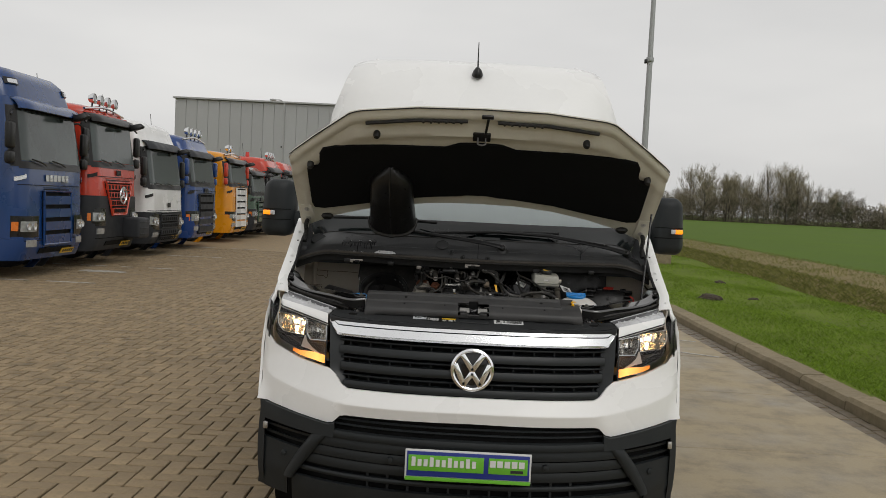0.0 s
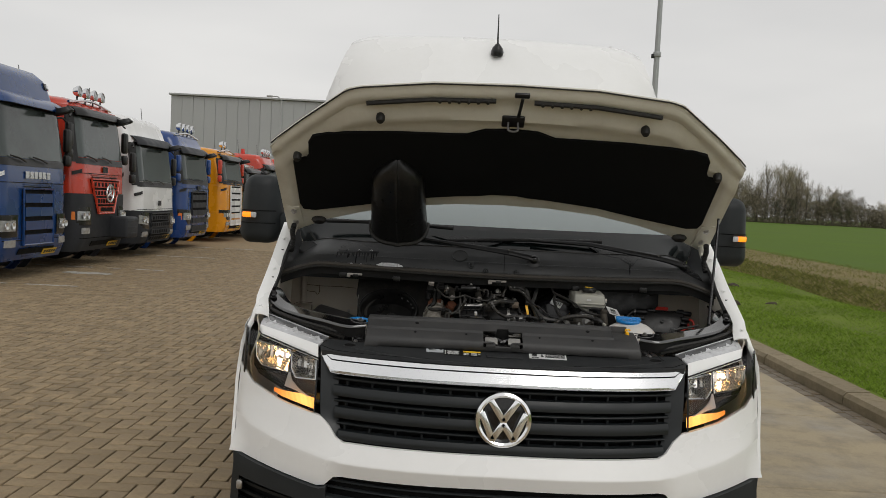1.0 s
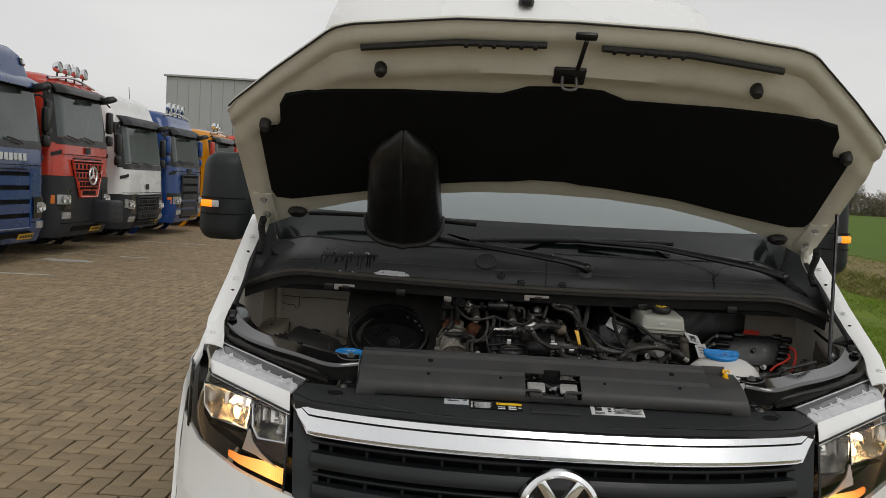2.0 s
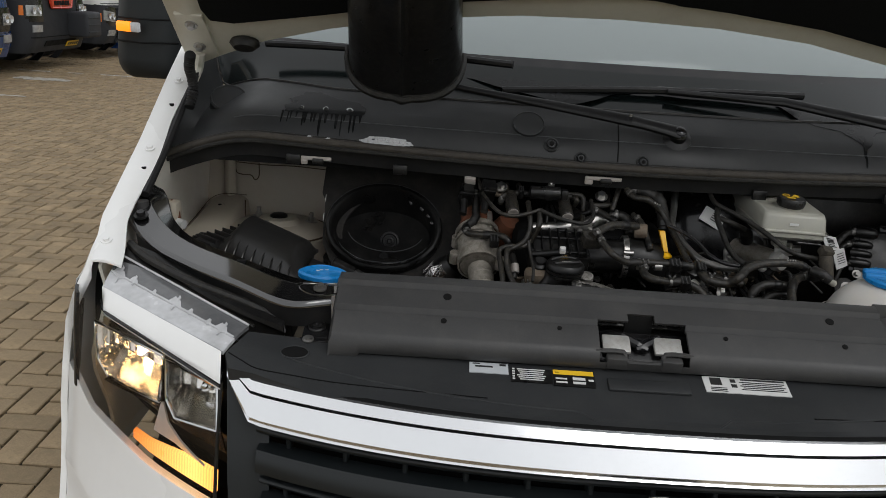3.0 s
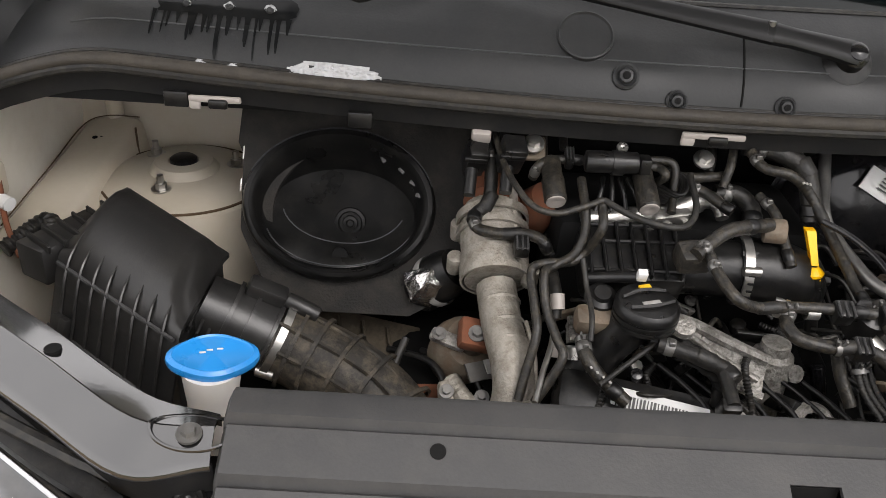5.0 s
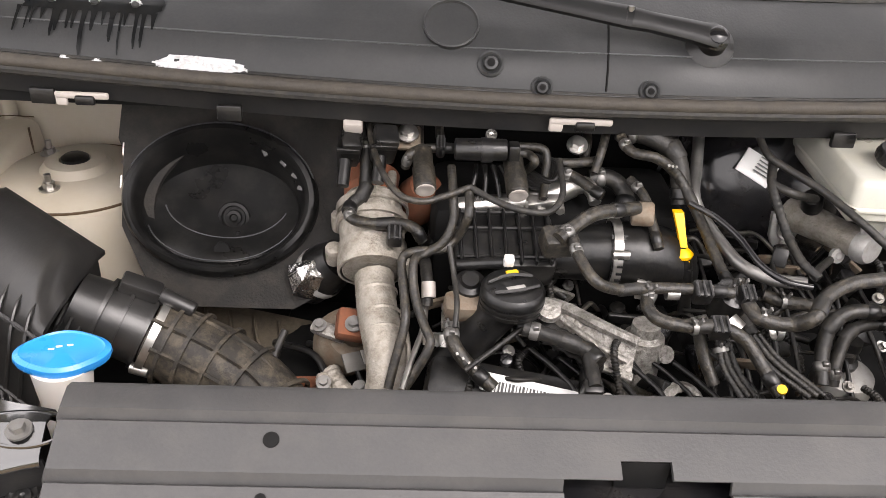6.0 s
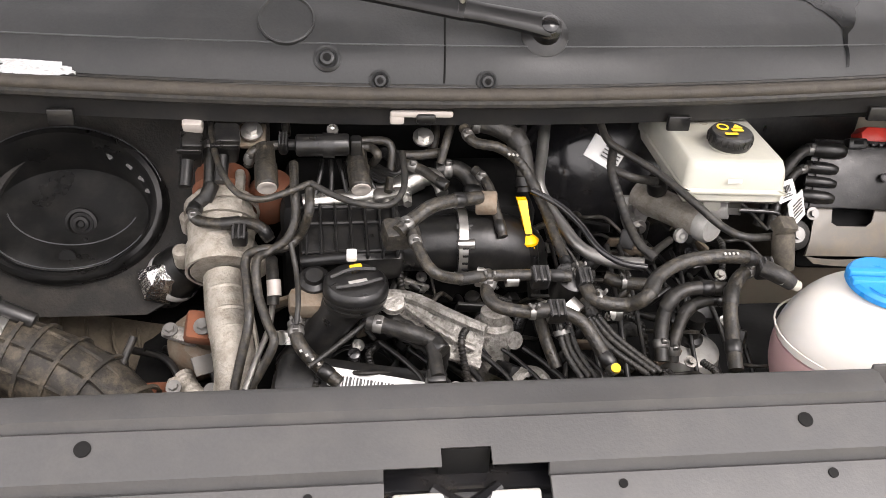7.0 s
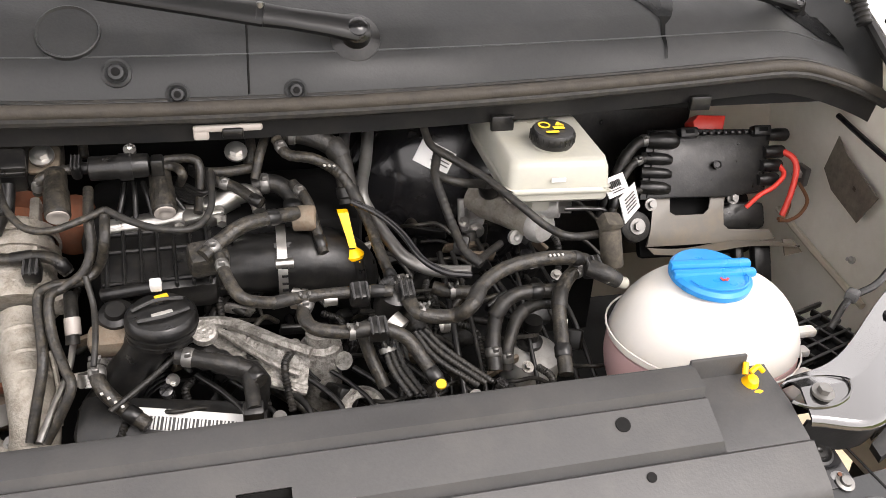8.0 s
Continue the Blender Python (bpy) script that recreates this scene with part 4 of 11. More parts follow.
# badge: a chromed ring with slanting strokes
badge_y = front_y(0, 0.98) - 0.02
badge = part("badge", lathe((0, badge_y + 0.03, 0.985), (0, -1, 0), [(0.0, 0.0), (0.088, 0.0), (0.092, 0.008), (0.086, 0.012), (0.0, 0.014)], 48), GLOSSBLACK, van, "round chrome badge on black")
bm = bm_new()
add_lathe(bm, (0, badge_y + 0.03, 0.985), (0, -1, 0), [(0.079, 0.008), (0.079, 0.022), (0.086, 0.027), (0.095, 0.022), (0.097, 0.004)], 48)
part("ring", bm, BRIGHT, badge)
for x0, z0, x1, z1 in ((-0.044, 0.064, 0.0, -0.002), (0.044, 0.064, 0.0, -0.002), (-0.074, 0.022, -0.036, -0.066), (0.074, 0.022, 0.036, -0.066), (-0.036, -0.066, 0.0, -0.012), (0.036, -0.066, 0.0, -0.012)):
    a, b = Vector((x0, badge_y + 0.010, 0.985 + z0)), Vector((x1, badge_y + 0.010, 0.985 + z1))
    part("stroke", box((a + b) / 2, (0.024, 0.013, (b - a).length + 0.010), Euler((0, math.atan2((b - a).x, (b - a).z), 0)).to_matrix(), bevel=0.004), BRIGHT, badge)


# headlamps
def headlamp(sgn):
    """Housing, reflector bowls, lit bulb, amber indicator, clear lens and the pale top."""
    def zlow(x):
        return lerp_table([(0.615, 0.938), (0.80, 0.967), (0.93, 1.011), (0.985, 1.072), (1.0, 1.15)], x)

    def ztop(x):
        return lerp_table([(0.60, 1.128), (0.658, 1.142), (0.92, 1.192), (1.0, 1.212)], x)
    xs = span(0.664, 0.984, 13)
    shell = part("headlight", sheet(lambda x, v: (sgn * x, front_y(x, zlow(x) + (ztop(x) - zlow(x)) * v) + 0.115, zlow(x) + (ztop(x) - zlow(x)) * v), xs, span(0, 1, 7), 0.02, (0, 1, 0)), GLOSSBLACK, van, "clear headlight with a lit lamp and amber indicator")
    # recessed bowls: a warm floor, an upright faceted back and a chromed rim
    for inner_low, outer_low, outer_top, inner_top, facets in (((0.782, 1.066), (0.918, 1.073), (0.926, 1.156), (0.777, 1.142), 5), ((0.670, 1.054), (0.766, 1.050), (0.771, 1.137), (0.674, 1.122), 4)):
        def rim(u, v):
            a, b = Vector(inner_low).lerp(Vector(outer_low), u), Vector(inner_top).lerp(Vector(outer_top), u)
            q = a.lerp(b, v)
            cut = max(0.0, u - 0.82) / 0.18 * max(0.0, 1 - v / 0.3)
            return q.x - 0.006 * cut, q.y + 0.016 * cut

        def bowl(u, v):
            x, z = rim(u, v)
            deep = min(1.0, u / 0.09, (1 - u) / 0.09, v / 0.30, (1 - v) / 0.10)
            facet = 0.010 * abs((u * facets) % 1 - 0.5) + 0.010 * (v - 0.3)
            return (sgn * x, front_y(x, z) + 0.016 + 0.062 * deep + facet * (1 if deep > 0.99 else deep * deep), z)
        part("reflector", sheet(bowl, span(0, 1, 45), [0, 0.06, 0.12, 0.18, 0.24, 0.30, 0.34, 0.44, 0.54, 0.64, 0.74, 0.84, 0.90, 0.95, 1]), REFLECTOR, shell, "faceted mirror bowl", smooth=False)
        loop = [rim(u, 0) for u in span(0, 1, 12)] + [rim(1, v) for v in span(0.1, 1, 8)] + [rim(u, 1) for u in span(0.9, 0, 10)] + [rim(0, v) for v in span(0.9, 0, 8)]
        part("bezel", tube([(sgn * x, front_y(x, z) + 0.014, z) for x, z in loop], 0.0030, seg=6, steps=1), CHROME, shell)
    bx, bz = 0.842, 1.112
    part("bulb", lathe((sgn * bx, front_y(bx, bz) + 0.10, bz), (0, -1, 0), [(0, 0.048), (0.006, 0.045), (0.008, 0.03), (0.007, 0.0), (0, 0)], 16), LAMPLIT, shell, "lit warm headlight bulb")
    part("bulb", lathe((sgn * 0.71, front_y(0.71, 1.09) + 0.095, 1.09), (0, -1, 0), [(0, 0.04), (0.007, 0.036), (0.009, 0.0), (0, 0)], 12), CHROME, shell)

    def amber(x, v):
        z = zlow(x) + 0.006 + (0.034 - 0.022 * max(0, (x - 0.72) / 0.12)) * v
        return (sgn * x, front_y(x, z) + 0.018, z)
    part("indicator", sheet(amber, span(0.668, 0.835, 31), span(0, 1, 4), 0.012, (0, 1, 0)), INDICATOR, shell, "amber indicator glowing")

    def under(x, v):
        z0, z1 = zlow(x) + 0.036, 1.046
        z = z0 + (z1 - z0) * v
        return (sgn * x, front_y(x, z) + 0.085 - 0.05 * v, z)
    part("inner_trim", sheet(under, span(0.670, 0.915, 15), span(0, 1, 5), 0.006, (0, 1, 0)), LAMPINNER, shell, "grey inner trim below the bowls")

    def blade(u, v):
        """Pale trim that runs up between the bowls."""
        x = 0.668 + 0.112 * u
        low = lerp_table([(0, 0.970), (0.7, 1.004), (1, 1.010)], u)
        high = lerp_table([(0, 0.978), (0.62, 1.014), (0.86, 1.036), (0.95, 1.064), (1, 1.062)], u)
        z = low + (high - low) * v
        x += 0.030 * max(0.0, u - 0.5) * (1 - v)
        return (sgn * x, front_y(x, z) + 0.026 - 0.008 * v, z)
    part("blade", sheet(blade, span(0, 1, 21), span(0, 1, 5), 0.006, (0, 1, 0)), LAMPBLADE, shell, "pale satin trim blade")
    part("lamp_edge", tube([(sgn * 0.664, front_y(0.664, z) - 0.001, z) for z in span(0.945, 1.136, 12)], 0.0032, seg=6, steps=1), GLOSSBLACK, shell)
    # clear cover
    lens = part("lens", sheet(lambda x, v: (sgn * x, front_y(x, zlow(x) + (ztop(x) - zlow(x)) * v) - 0.002, zlow(x) + (ztop(x) - zlow(x)) * v), span(0.661, 0.985, 15), span(0, 1, 7)), LENS, shell, "clear plastic lens")
    outward(lens, (0, -1, 0))
    lens.visible_shadow = False

    # bright top strip and the grey clear flange behind it
    def top(u, v):
        """Strip: v from the lens to the flange, with a rounded outer end."""
        q = Vector((0.664 + 0.256 * u, 4.903 + 0.160 * u, 1.136 + 0.055 * u)).lerp(Vector((0.671 + 0.247 * u, 4.938 + 0.152 * u, 1.176 + 0.039 * u)), v)
        q.y += 0.030 * max(0.0, u - 0.93) / 0.07 * (1 - v)
        return (sgn * q.x, q.y, q.z + 0.004 * math.sin(v * math.pi))
    part("top_strip", sheet(top, span(0, 1, 29), span(0, 1, 6), 0.010, (0, 0, -1)), WHITE, shell, "bright white top strip of the headlight")

    part("lamp_edge", tube([Vector(top(u, 0.0)) + Vector((0, -0.001, -0.003)) for u in span(0, 1, 20)], 0.0032, seg=6, steps=1), GLOSSBLACK, shell)

    def side(u, v):
        """Dark wrap of the lens round the corner onto the wing."""
        z = lerp_table([(0, 1.030), (1, 1.198)], v)
        x = 0.966 + 0.022 * u
        return (sgn * x, front_y(0.966, z) - 0.003 + (0.045 + 0.030 * v) * u * u + 0.012 * u, z + 0.012 * u)
    part("lens_side", sheet(side, span(0, 1, 9), span(0, 1, 8), 0.006, (-sgn, 0.5, 0)), GLOSSBLACK, shell, "dark wrap of the lens")

    def flange(u, v):
        q = Vector((0.669 + 0.249 * u, 4.941 + 0.152 * u, 1.1745 + 0.039 * u)).lerp(Vector((0.645 + 0.270 * u, 5.012 + 0.158 * u, 1.1905 + 0.056 * u)), v)
        return (sgn * q.x, q.y, q.z + 0.003 * math.sin(v * math.pi))
    part("flange", sheet(flange, span(0, 1, 17), span(0, 0.44, 4), 0.006, (0, 0, -1)), LAMPCLEAR, shell, "milky translucent flange")
    part("flange", sheet(flange, span(0, 1, 17), span(0.45, 1, 4), 0.006, (0, 0, -1)), LAMPTOP, shell, "smoky grey flange")
    part("flange_bead", tube([Vector(flange(u, 0.445)) + Vector((0, 0, 0.001)) for u in span(0.01, 0.99, 14)], 0.0022, seg=6, steps=2), LAMPCLEAR, shell)
    part("flange_lip", tube([Vector(flange(u, 1.0)) + Vector((0, 0, 0.002)) for u in span(0.0, 1, 16)], 0.0022, seg=6, steps=2), LAMPCLEAR, shell, "bright edge of the lamp housing")
    part("flange_seal", tube([Vector(flange(u, 1.0)) + Vector((0, 0.007, 0.001)) for u in span(-0.03, 1, 16)], 0.0032, seg=6, steps=2), RUBBER, shell)
    rnd_ = random.Random(5)
    for x, big in ((0.10, 1.4), (0.20, 0.6), (0.34, 0.6), (0.46, 1.5), (0.63, 0.5), (0.80, 1.0), (0.92, 1.7)):
        v = 0.45 + rnd_.uniform(-0.02, 0.03)
        p, along, across = Vector(flange(x, v)), Vector(flange(x + 0.04, v)) - Vector(flange(x, v)), Vector(flange(x, v + 0.1)) - Vector(flange(x, v))
        along, across = along.normalized(), across.normalized()
        up = Vector((0, 0, 0.0022))
        bm = bm_new()
        add_plate(bm, [p + up - along * 0.009 * big, p + up - along * 0.002 - across * 0.005 * big, p + up + along * 0.011 * big - across * 0.002, p + up + along * 0.006 * big + across * 0.010 * big, p + up - along * 0.004 * big + across * 0.007 * big], (0, -0.3, 1), 0.002)
        add_plate(bm, [p + up * 1.2 - across * 0.012 * big - along * 0.0015, p + up * 1.2 - across * 0.010 * big + along * 0.002, p + up * 1.2 + across * 0.014 * big + along * 0.003, p + up * 1.2 + across * 0.012 * big - along * 0.002], (0, -0.3, 1), 0.002)
        part("weld_mark", bm, LAMPCLEAR, shell, smooth=False)
    return shell


LAMPBLADE = material("satin_trim", (0.62, 0.59, 0.56), 0.3, metal=0.0, var=0.08, scale=12, bump=0.02)
REFLECTOR = material("lamp_reflector", (0.84, 0.82, 0.78), 0.16, metal=1.0, var=0.08, scale=12, bump=0.0, rough_var=0.05)
LAMPTOP = material("smoky_flange", (0.125, 0.127, 0.132), 0.14, var=0.3, scale=14, bump=0.08, coat=0.4, dirt=(0.16, 0.16, 0.165), dirt_amount=0.3)
headlamp(-1)
headlamp(1)


# bonnet, propped open
def bonnet_front(x):
    a = abs(x)
    return lerp_table([(0, 4.957), (0.3, 4.963), (0.57, 4.992), (0.62, 5.006), (0.80, 5.135), (0.935, 5.240), (0.95, 5.262)], a)


def bonnet_rear(x):
    a = abs(x)
    return lerp_table([(0, 5.484), (0.2, 5.490), (0.4, 5.513), (0.6, 5.559), (0.75, 5.607), (0.86, 5.660), (0.935, 5.700), (0.95, 5.702)], a)


def bonnet_z(y):
    return 2.0 - 0.79 * (y - 5.12)


UP = Vector((0, 0.62, 0.785))


def bonnet_sheet(x, v):
    y = bonnet_front(x) + (bonnet_rear(x) - bonnet_front(x)) * v
    return Vector((x, y, bonnet_z(y)))


XS = span(-0.945, 0.945, 49)
bonnet = part("bonnet", sheet(lambda x, v: bonnet_sheet(x, v) + UP * (0.030 + 0.028 * math.sin(math.pi * min(1, max(0, v))) ** 0.5 - 0.02 * (abs(x) / 0.945) ** 8), XS, span(0, 1, 13), 0.004, UP), WHITE, van, "open white bonnet seen from its beige underside")


def inner_relief(x, v):
    """Pressed ribs of the inner panel."""
    a = abs(x)
    y = bonnet_front(x) + (bonnet_rear(x) - bonnet_front(x)) * v
    d = (y - bonnet_front(x))
    e = (bonnet_rear(x) - y)
    r = 0.0
    r += 0.016 * max(0, 1 - abs(d - 0.115) / 0.03) * (1 if a < 0.62 else 0.4)
    r -= 0.012 * max(0, 1 - abs(d - 0.060) / 0.025)
    if 0.1 < v < 0.95:
        r += 0.010 * max(0, 1 - abs(a - 0.895) / 0.025)
    return -r


inner = part("bonnet_inner", sheet(lambda x, v: bonnet_sheet(x, v) + UP * (inner_relief(x, v) + 0.024 * max(0, 1 - v / 0.06)), span(-0.94, 0.94, 95), [0, 0.015, 0.03, 0.05] + span(0.08, 1, 34), 0.006, UP), HOODPAINT, bonnet, "beige painted inner panel with pressed ribs")
liner_line = [(-0.70, 5.165), (-0.45, 5.150), (-0.17, 5.145), (-0.10, 5.120), (0.0, 5.115), (0.10, 5.120), (0.17, 5.145), (0.45, 5.150), (0.70, 5.165), (0.765, 5.185), (0.785, 5.215), (0.785, 5.262), (0.80, 5.285), (0.845, 5.290), (0.858, 5.305),
              (0.862, 5.52), (0.85, 5.548), (0.80, 5.552), (0.60, 5.510), (0.40, 5.464), (0.20, 5.438), (0.10, 5.432), (0.05, 5.418), (-0.05, 5.418), (-0.10, 5.432), (-0.20, 5.438), (-0.40, 5.464), (-0.60, 5.510), (-0.80, 5.552), (-0.85, 5.548), (-0.862, 5.52),
              (-0.858, 5.305), (-0.845, 5.290), (-0.80, 5.285), (-0.785, 5.262), (-0.785, 5.215), (-0.765, 5.185)]
part("liner", plate([Vector((x, y, bonnet_z(y))) - UP * 0.012 for x, y in liner_line], -UP, 0.014, 0.004), FELT, bonnet, "black felt sound liner", smooth=False)
for sgn in (-1, 1):
    xs = span(sgn * 0.07, sgn * 0.545, 24)
    part("edge_seal", tube([bonnet_sheet(x, 0.085) - UP * 0.004 for x in xs], 0.009, seg=8, steps=2), RUBBER, bonnet, "black rubber strip")
    for k in range(6):
        x = sgn * (0.10 + 0.035 * k) - 0.0
        part("stud", cyl(bonnet_sheet(x, 0.085) - UP * 0.002, bonnet_sheet(x, 0.085) - UP * 0.018, 0.006, seg=8), RUBBER, bonnet)
    for x, y in ((0.495, 5.085), (0.835, 5.275)):
        p = Vector((sgn * x, y, bonnet_z(y)))
        part("buffer", lathe(p, -UP, [(0.017, 0.0), (0.017, 0.022), (0.012, 0.034), (0, 0.036)], 16), RUBBER, bonnet, "rubber bonnet buffer")
    p = Vector((sgn * 0.79, 5.605, bonnet_z(5.605)))
    part("plug", lathe(p, -UP, [(0.024, 0.004), (0.026, 0.012), (0.018, 0.024), (0, 0.026)], 16, (1.3, 0.8)), RUBBER, bonnet)
    # hinge: plate on the bonnet and arm down to the wing
    p = Vector((sgn * 0.895, 5.600, bonnet_z(5.6))) - UP * 0.008
    hinge = part("hinge", plate([p + Vector((dx, dy, -0.79 * dy)) for dx, dy in ((-0.03, -0.06), (0.03, -0.06), (0.035, 0.05), (-0.035, 0.05))], -UP, 0.008, 0.003), HOODPAINT, bonnet, "beige steel hinge")
    for dy in (-0.035, 0.025):
        part("hinge_bolt", bolt(bm_new(), p + Vector((0, dy, -0.79 * dy)), -UP, 0.008, 0.010), STEEL, hinge)
    part("hinge_arm", tube([(sgn * 0.90, 5.64, bonnet_z(5.64) - 0.01), (sgn * 0.915, 5.66, 1.54), (sgn * 0.92, 5.60, 1.49)], [0.012, 0.014, 0.012], seg=8), HOODPAINT, hinge)
part("rim_seal", tube([bonnet_sheet(x, 0.0) + UP * 0.018 for x in span(-0.94, 0.94, 80)], 0.003, seg=6, steps=1), RUBBER, bonnet, "thin dark edge fold")
# latch striker in the middle
p = Vector((0, 5.075, bonnet_z(5.075))) - UP * 0.012
striker = part("striker", box(p, (0.085, 0.055, 0.012), Euler((math.atan(-0.79), 0, 0)).to_matrix(), bevel=0.005), BLACK, bonnet, "bonnet catch with a steel loop")
part("loop", tube([p + Vector((-0.018, 0, 0)) - UP * 0.004, p + Vector((-0.016, 0.01, 0)) - UP * 0.045, p + Vector((0.016, 0.01, 0)) - UP * 0.045, p + Vector((0.018, 0, 0)) - UP * 0.004], 0.004, seg=8), GREYSTEEL, striker)
part("catch_lever", box(p + Vector((0.02, -0.06, 0.05)) - UP * 0.01, (0.012, 0.10, 0.008), Euler((math.atan(-0.79), 0, 0.1)).to_matrix(), bevel=0.003), BLACK, striker)
part("catch_handle", box(p + Vector((0.02, -0.115, 0.092)) - UP * 0.014, (0.055, 0.022, 0.012), Euler((math.atan(-0.79), 0, 0)).to_matrix(), bevel=0.005), BLACK, striker)


# air scoop on the liner
def scoop(a, v):
    w = lerp_table([(0, 0.010), (0.12, 0.072), (0.26, 0.106), (1, 0.122)], v)
    h = lerp_table([(0, 0.006), (0.1, 0.05), (0.5, 0.095), (1, 0.115)], v)
    y = 5.265 + 0.324 * v
    base = Vector((-0.436 + 0.0 * v, y, bonnet_z(y))) - UP * 0.018
    c, s_ = math.cos(a), math.sin(a)
    q = (abs(c) ** 2.6 + abs(s_) ** 2.6) ** (-1 / 2.6)
    return base + Vector((w * q * c, 0, 0)) - UP * h * q * s_ - UP * 0.006 * max(0, 1 - abs(a - math.pi / 2) / 0.06)


sc = part("scoop", sheet(scoop, sorted(span(0, math.pi, 41) + [math.pi / 2 - 0.03, math.pi / 2 + 0.03]), span(0, 1, 17), 0.004, (0, 0.3, 1)), BLACK, bonnet, "black moulded air scoop")
part("lip", tube([scoop(a, 1.0) for a in span(0, math.pi, 25)], 0.011, seg=8, steps=2), RUBBER, sc, "rubber rim")


# wings, with the pale flange along the bonnet gap
def wing_edge(y):
    """Height of the wing's top edge."""
    return lerp_table([(5.05, 1.215), (5.16, 1.262), (5.43, 1.405), (5.62, 1.52), (5.80, 1.62)], y)


for sgn in (-1, 1):
    def wing(y, v):
        top = wing_edge(y)
        z = 0.76 + (top - 0.76) * v
        bulge = lerp_table([(0, 1.005), (0.5, 1.008), (0.85, 0.992), (1.0, 0.962)], v)
        fy = front_y(0.985, min(z, 1.24))
        yy = max(y, fy + 0.01)
        return (sgn * bulge, yy, z)
    part("wing", sheet(wing, [5.05, 5.1, 5.16, 5.24, 5.32, 5.43, 5.55, 5.7, 5.85, 6.0], span(0, 1, 11), 0.012, (-sgn, 0, 0)), WHITE, van, "white front wing")

    def flange(y, v):
        w = 0.045 + 0.004 * math.sin(y * 26)
        return (sgn * (0.966 - 0.020 * max(0, 5.22 - y) / 0.10 - (w + 0.004) * v), y, wing_edge(y) + 0.010 - 0.008 * v + 0.004 * math.sin(v * math.pi))
    fl = part("wing_flange", sheet(flange, span(5.115, 5.72, 40), span(0, 1, 6), 0.004, (0, 0, -1)), WHITE, van, "white painted flange of the wing")
    for y in (5.165, 5.403, 5.60):
        bm = bm_new()
        bolt(bm, (sgn * 0.937, y, wing_edge(y) + 0.010), (0, -0.45, 1), 0.006, 0.007)
        part("flange_bolt", bm, WHITE, fl)
    for y in (5.352, 5.532):
        part("flange_slot", cyl((sgn * 0.932, y, wing_edge(y) + 0.002), (sgn * 0.932, y, wing_edge(y) + 0.0095), 0.0048, seg=12), DARK, fl)

# shell of the cab and load space, ringed up from the sill to the roof
FRONT = [(0.42, 5.98), (1.30, 5.98), (1.50, 5.80), (1.59, 5.70), (1.75, 5.88), (2.0, 6.18), (2.14, 6.36), (2.28, 6.46), (2.42, 6.56), (2.55, 6.66), (2.62, 6.73), (2.665, 6.81), (2.69, 6.96)]
HALF = [(0.42, 0.93), (0.60, 0.985), (1.30, 1.005), (1.60, 0.995), (2.0, 0.98), (2.25, 0.965), (2.42, 0.905), (2.55, 0.868), (2.62, 0.842), (2.65, 0.815), (2.675, 0.770), (2.69, 0.72)]


def ring_at(z, n=72):
    """One closed outline of the shell: square tail, bowed nose."""
    y0, w = lerp_table(FRONT, z), lerp_table(HALF, z)
    y1 = 10.75 - 0.12 * max(0, (z - 1.2) / 1.4)
    pts = []
    for i in range(25):
        f = -1 + 2 * i / 24
        bow = lerp_table([(2.1, 1.0), (2.45, 0.45)], z)
        pts.append(Vector((f * w, y0 + bow * (0.30 * abs(f) ** 2.4 + 0.10 * max(0, abs(f) - 0.9) / 0.1), z)))
    for i in range(1, 13):
        pts.append(Vector((w, y0 + 0.40 + (y1 - y0 - 0.40) * i / 12, z)))
    for i in range(1, 12):
        pts.append(Vector((w - 2 * w * i / 12, y1, z)))
    for i in range(12, 0, -1):
        pts.append(Vector((-w, y0 + 0.40 + (y1 - y0 - 0.40) * i / 12, z)))
    return pts


def shell():
    zs = [0.42, 0.6, 1.0, 1.30, 1.50, 1.59, 1.66, 1.8, 1.95, 2.08, 2.14, 2.2, 2.28, 2.35, 2.42, 2.48, 2.55, 2.59, 2.62, 2.645, 2.665, 2.675, 2.684, 2.69]
    bm = bm_new()
    rings = [[bm.verts.new(p) for p in ring_at(z)] for z in zs]
    for z, p, q in zip(zs, rings, rings[1:]):
        for i in range(len(p)):
            j = (i + 1) % len(p)
            if 1.58 < z < 2.13 and 2 <= i <= 21:
                continue
            if 1.29 < z < 1.95 and (25 <= i <= 26 or len(p) - 3 <= i <= len(p) - 2):
                continue
            bm.faces.new((p[i], p[j], q[j], q[i]))
    bm.faces.new(rings[-1])
    return bm


part("body", shell(), WHITE, van, "white sheet-metal body with a high roof")
for sgn in (-1, 1):
    part("roof_rib", tube([(sgn * 0.69, 6.93, 2.66), (sgn * 0.69, 7.15, 2.686), (sgn * 0.69, 8.5, 2.686), (sgn * 0.69, 10.5, 2.686)], 0.010, seg=8), WHITE, van, "pressed rib along the roof edge")


def screen(f, v):
    z = 1.575 + (2.15 - 1.575) * v
    y0, w = lerp_table(FRONT, z), lerp_table(HALF, z)
    return (f * w, y0 + 0.30 * abs(f) ** 2.4 - 0.006, z)


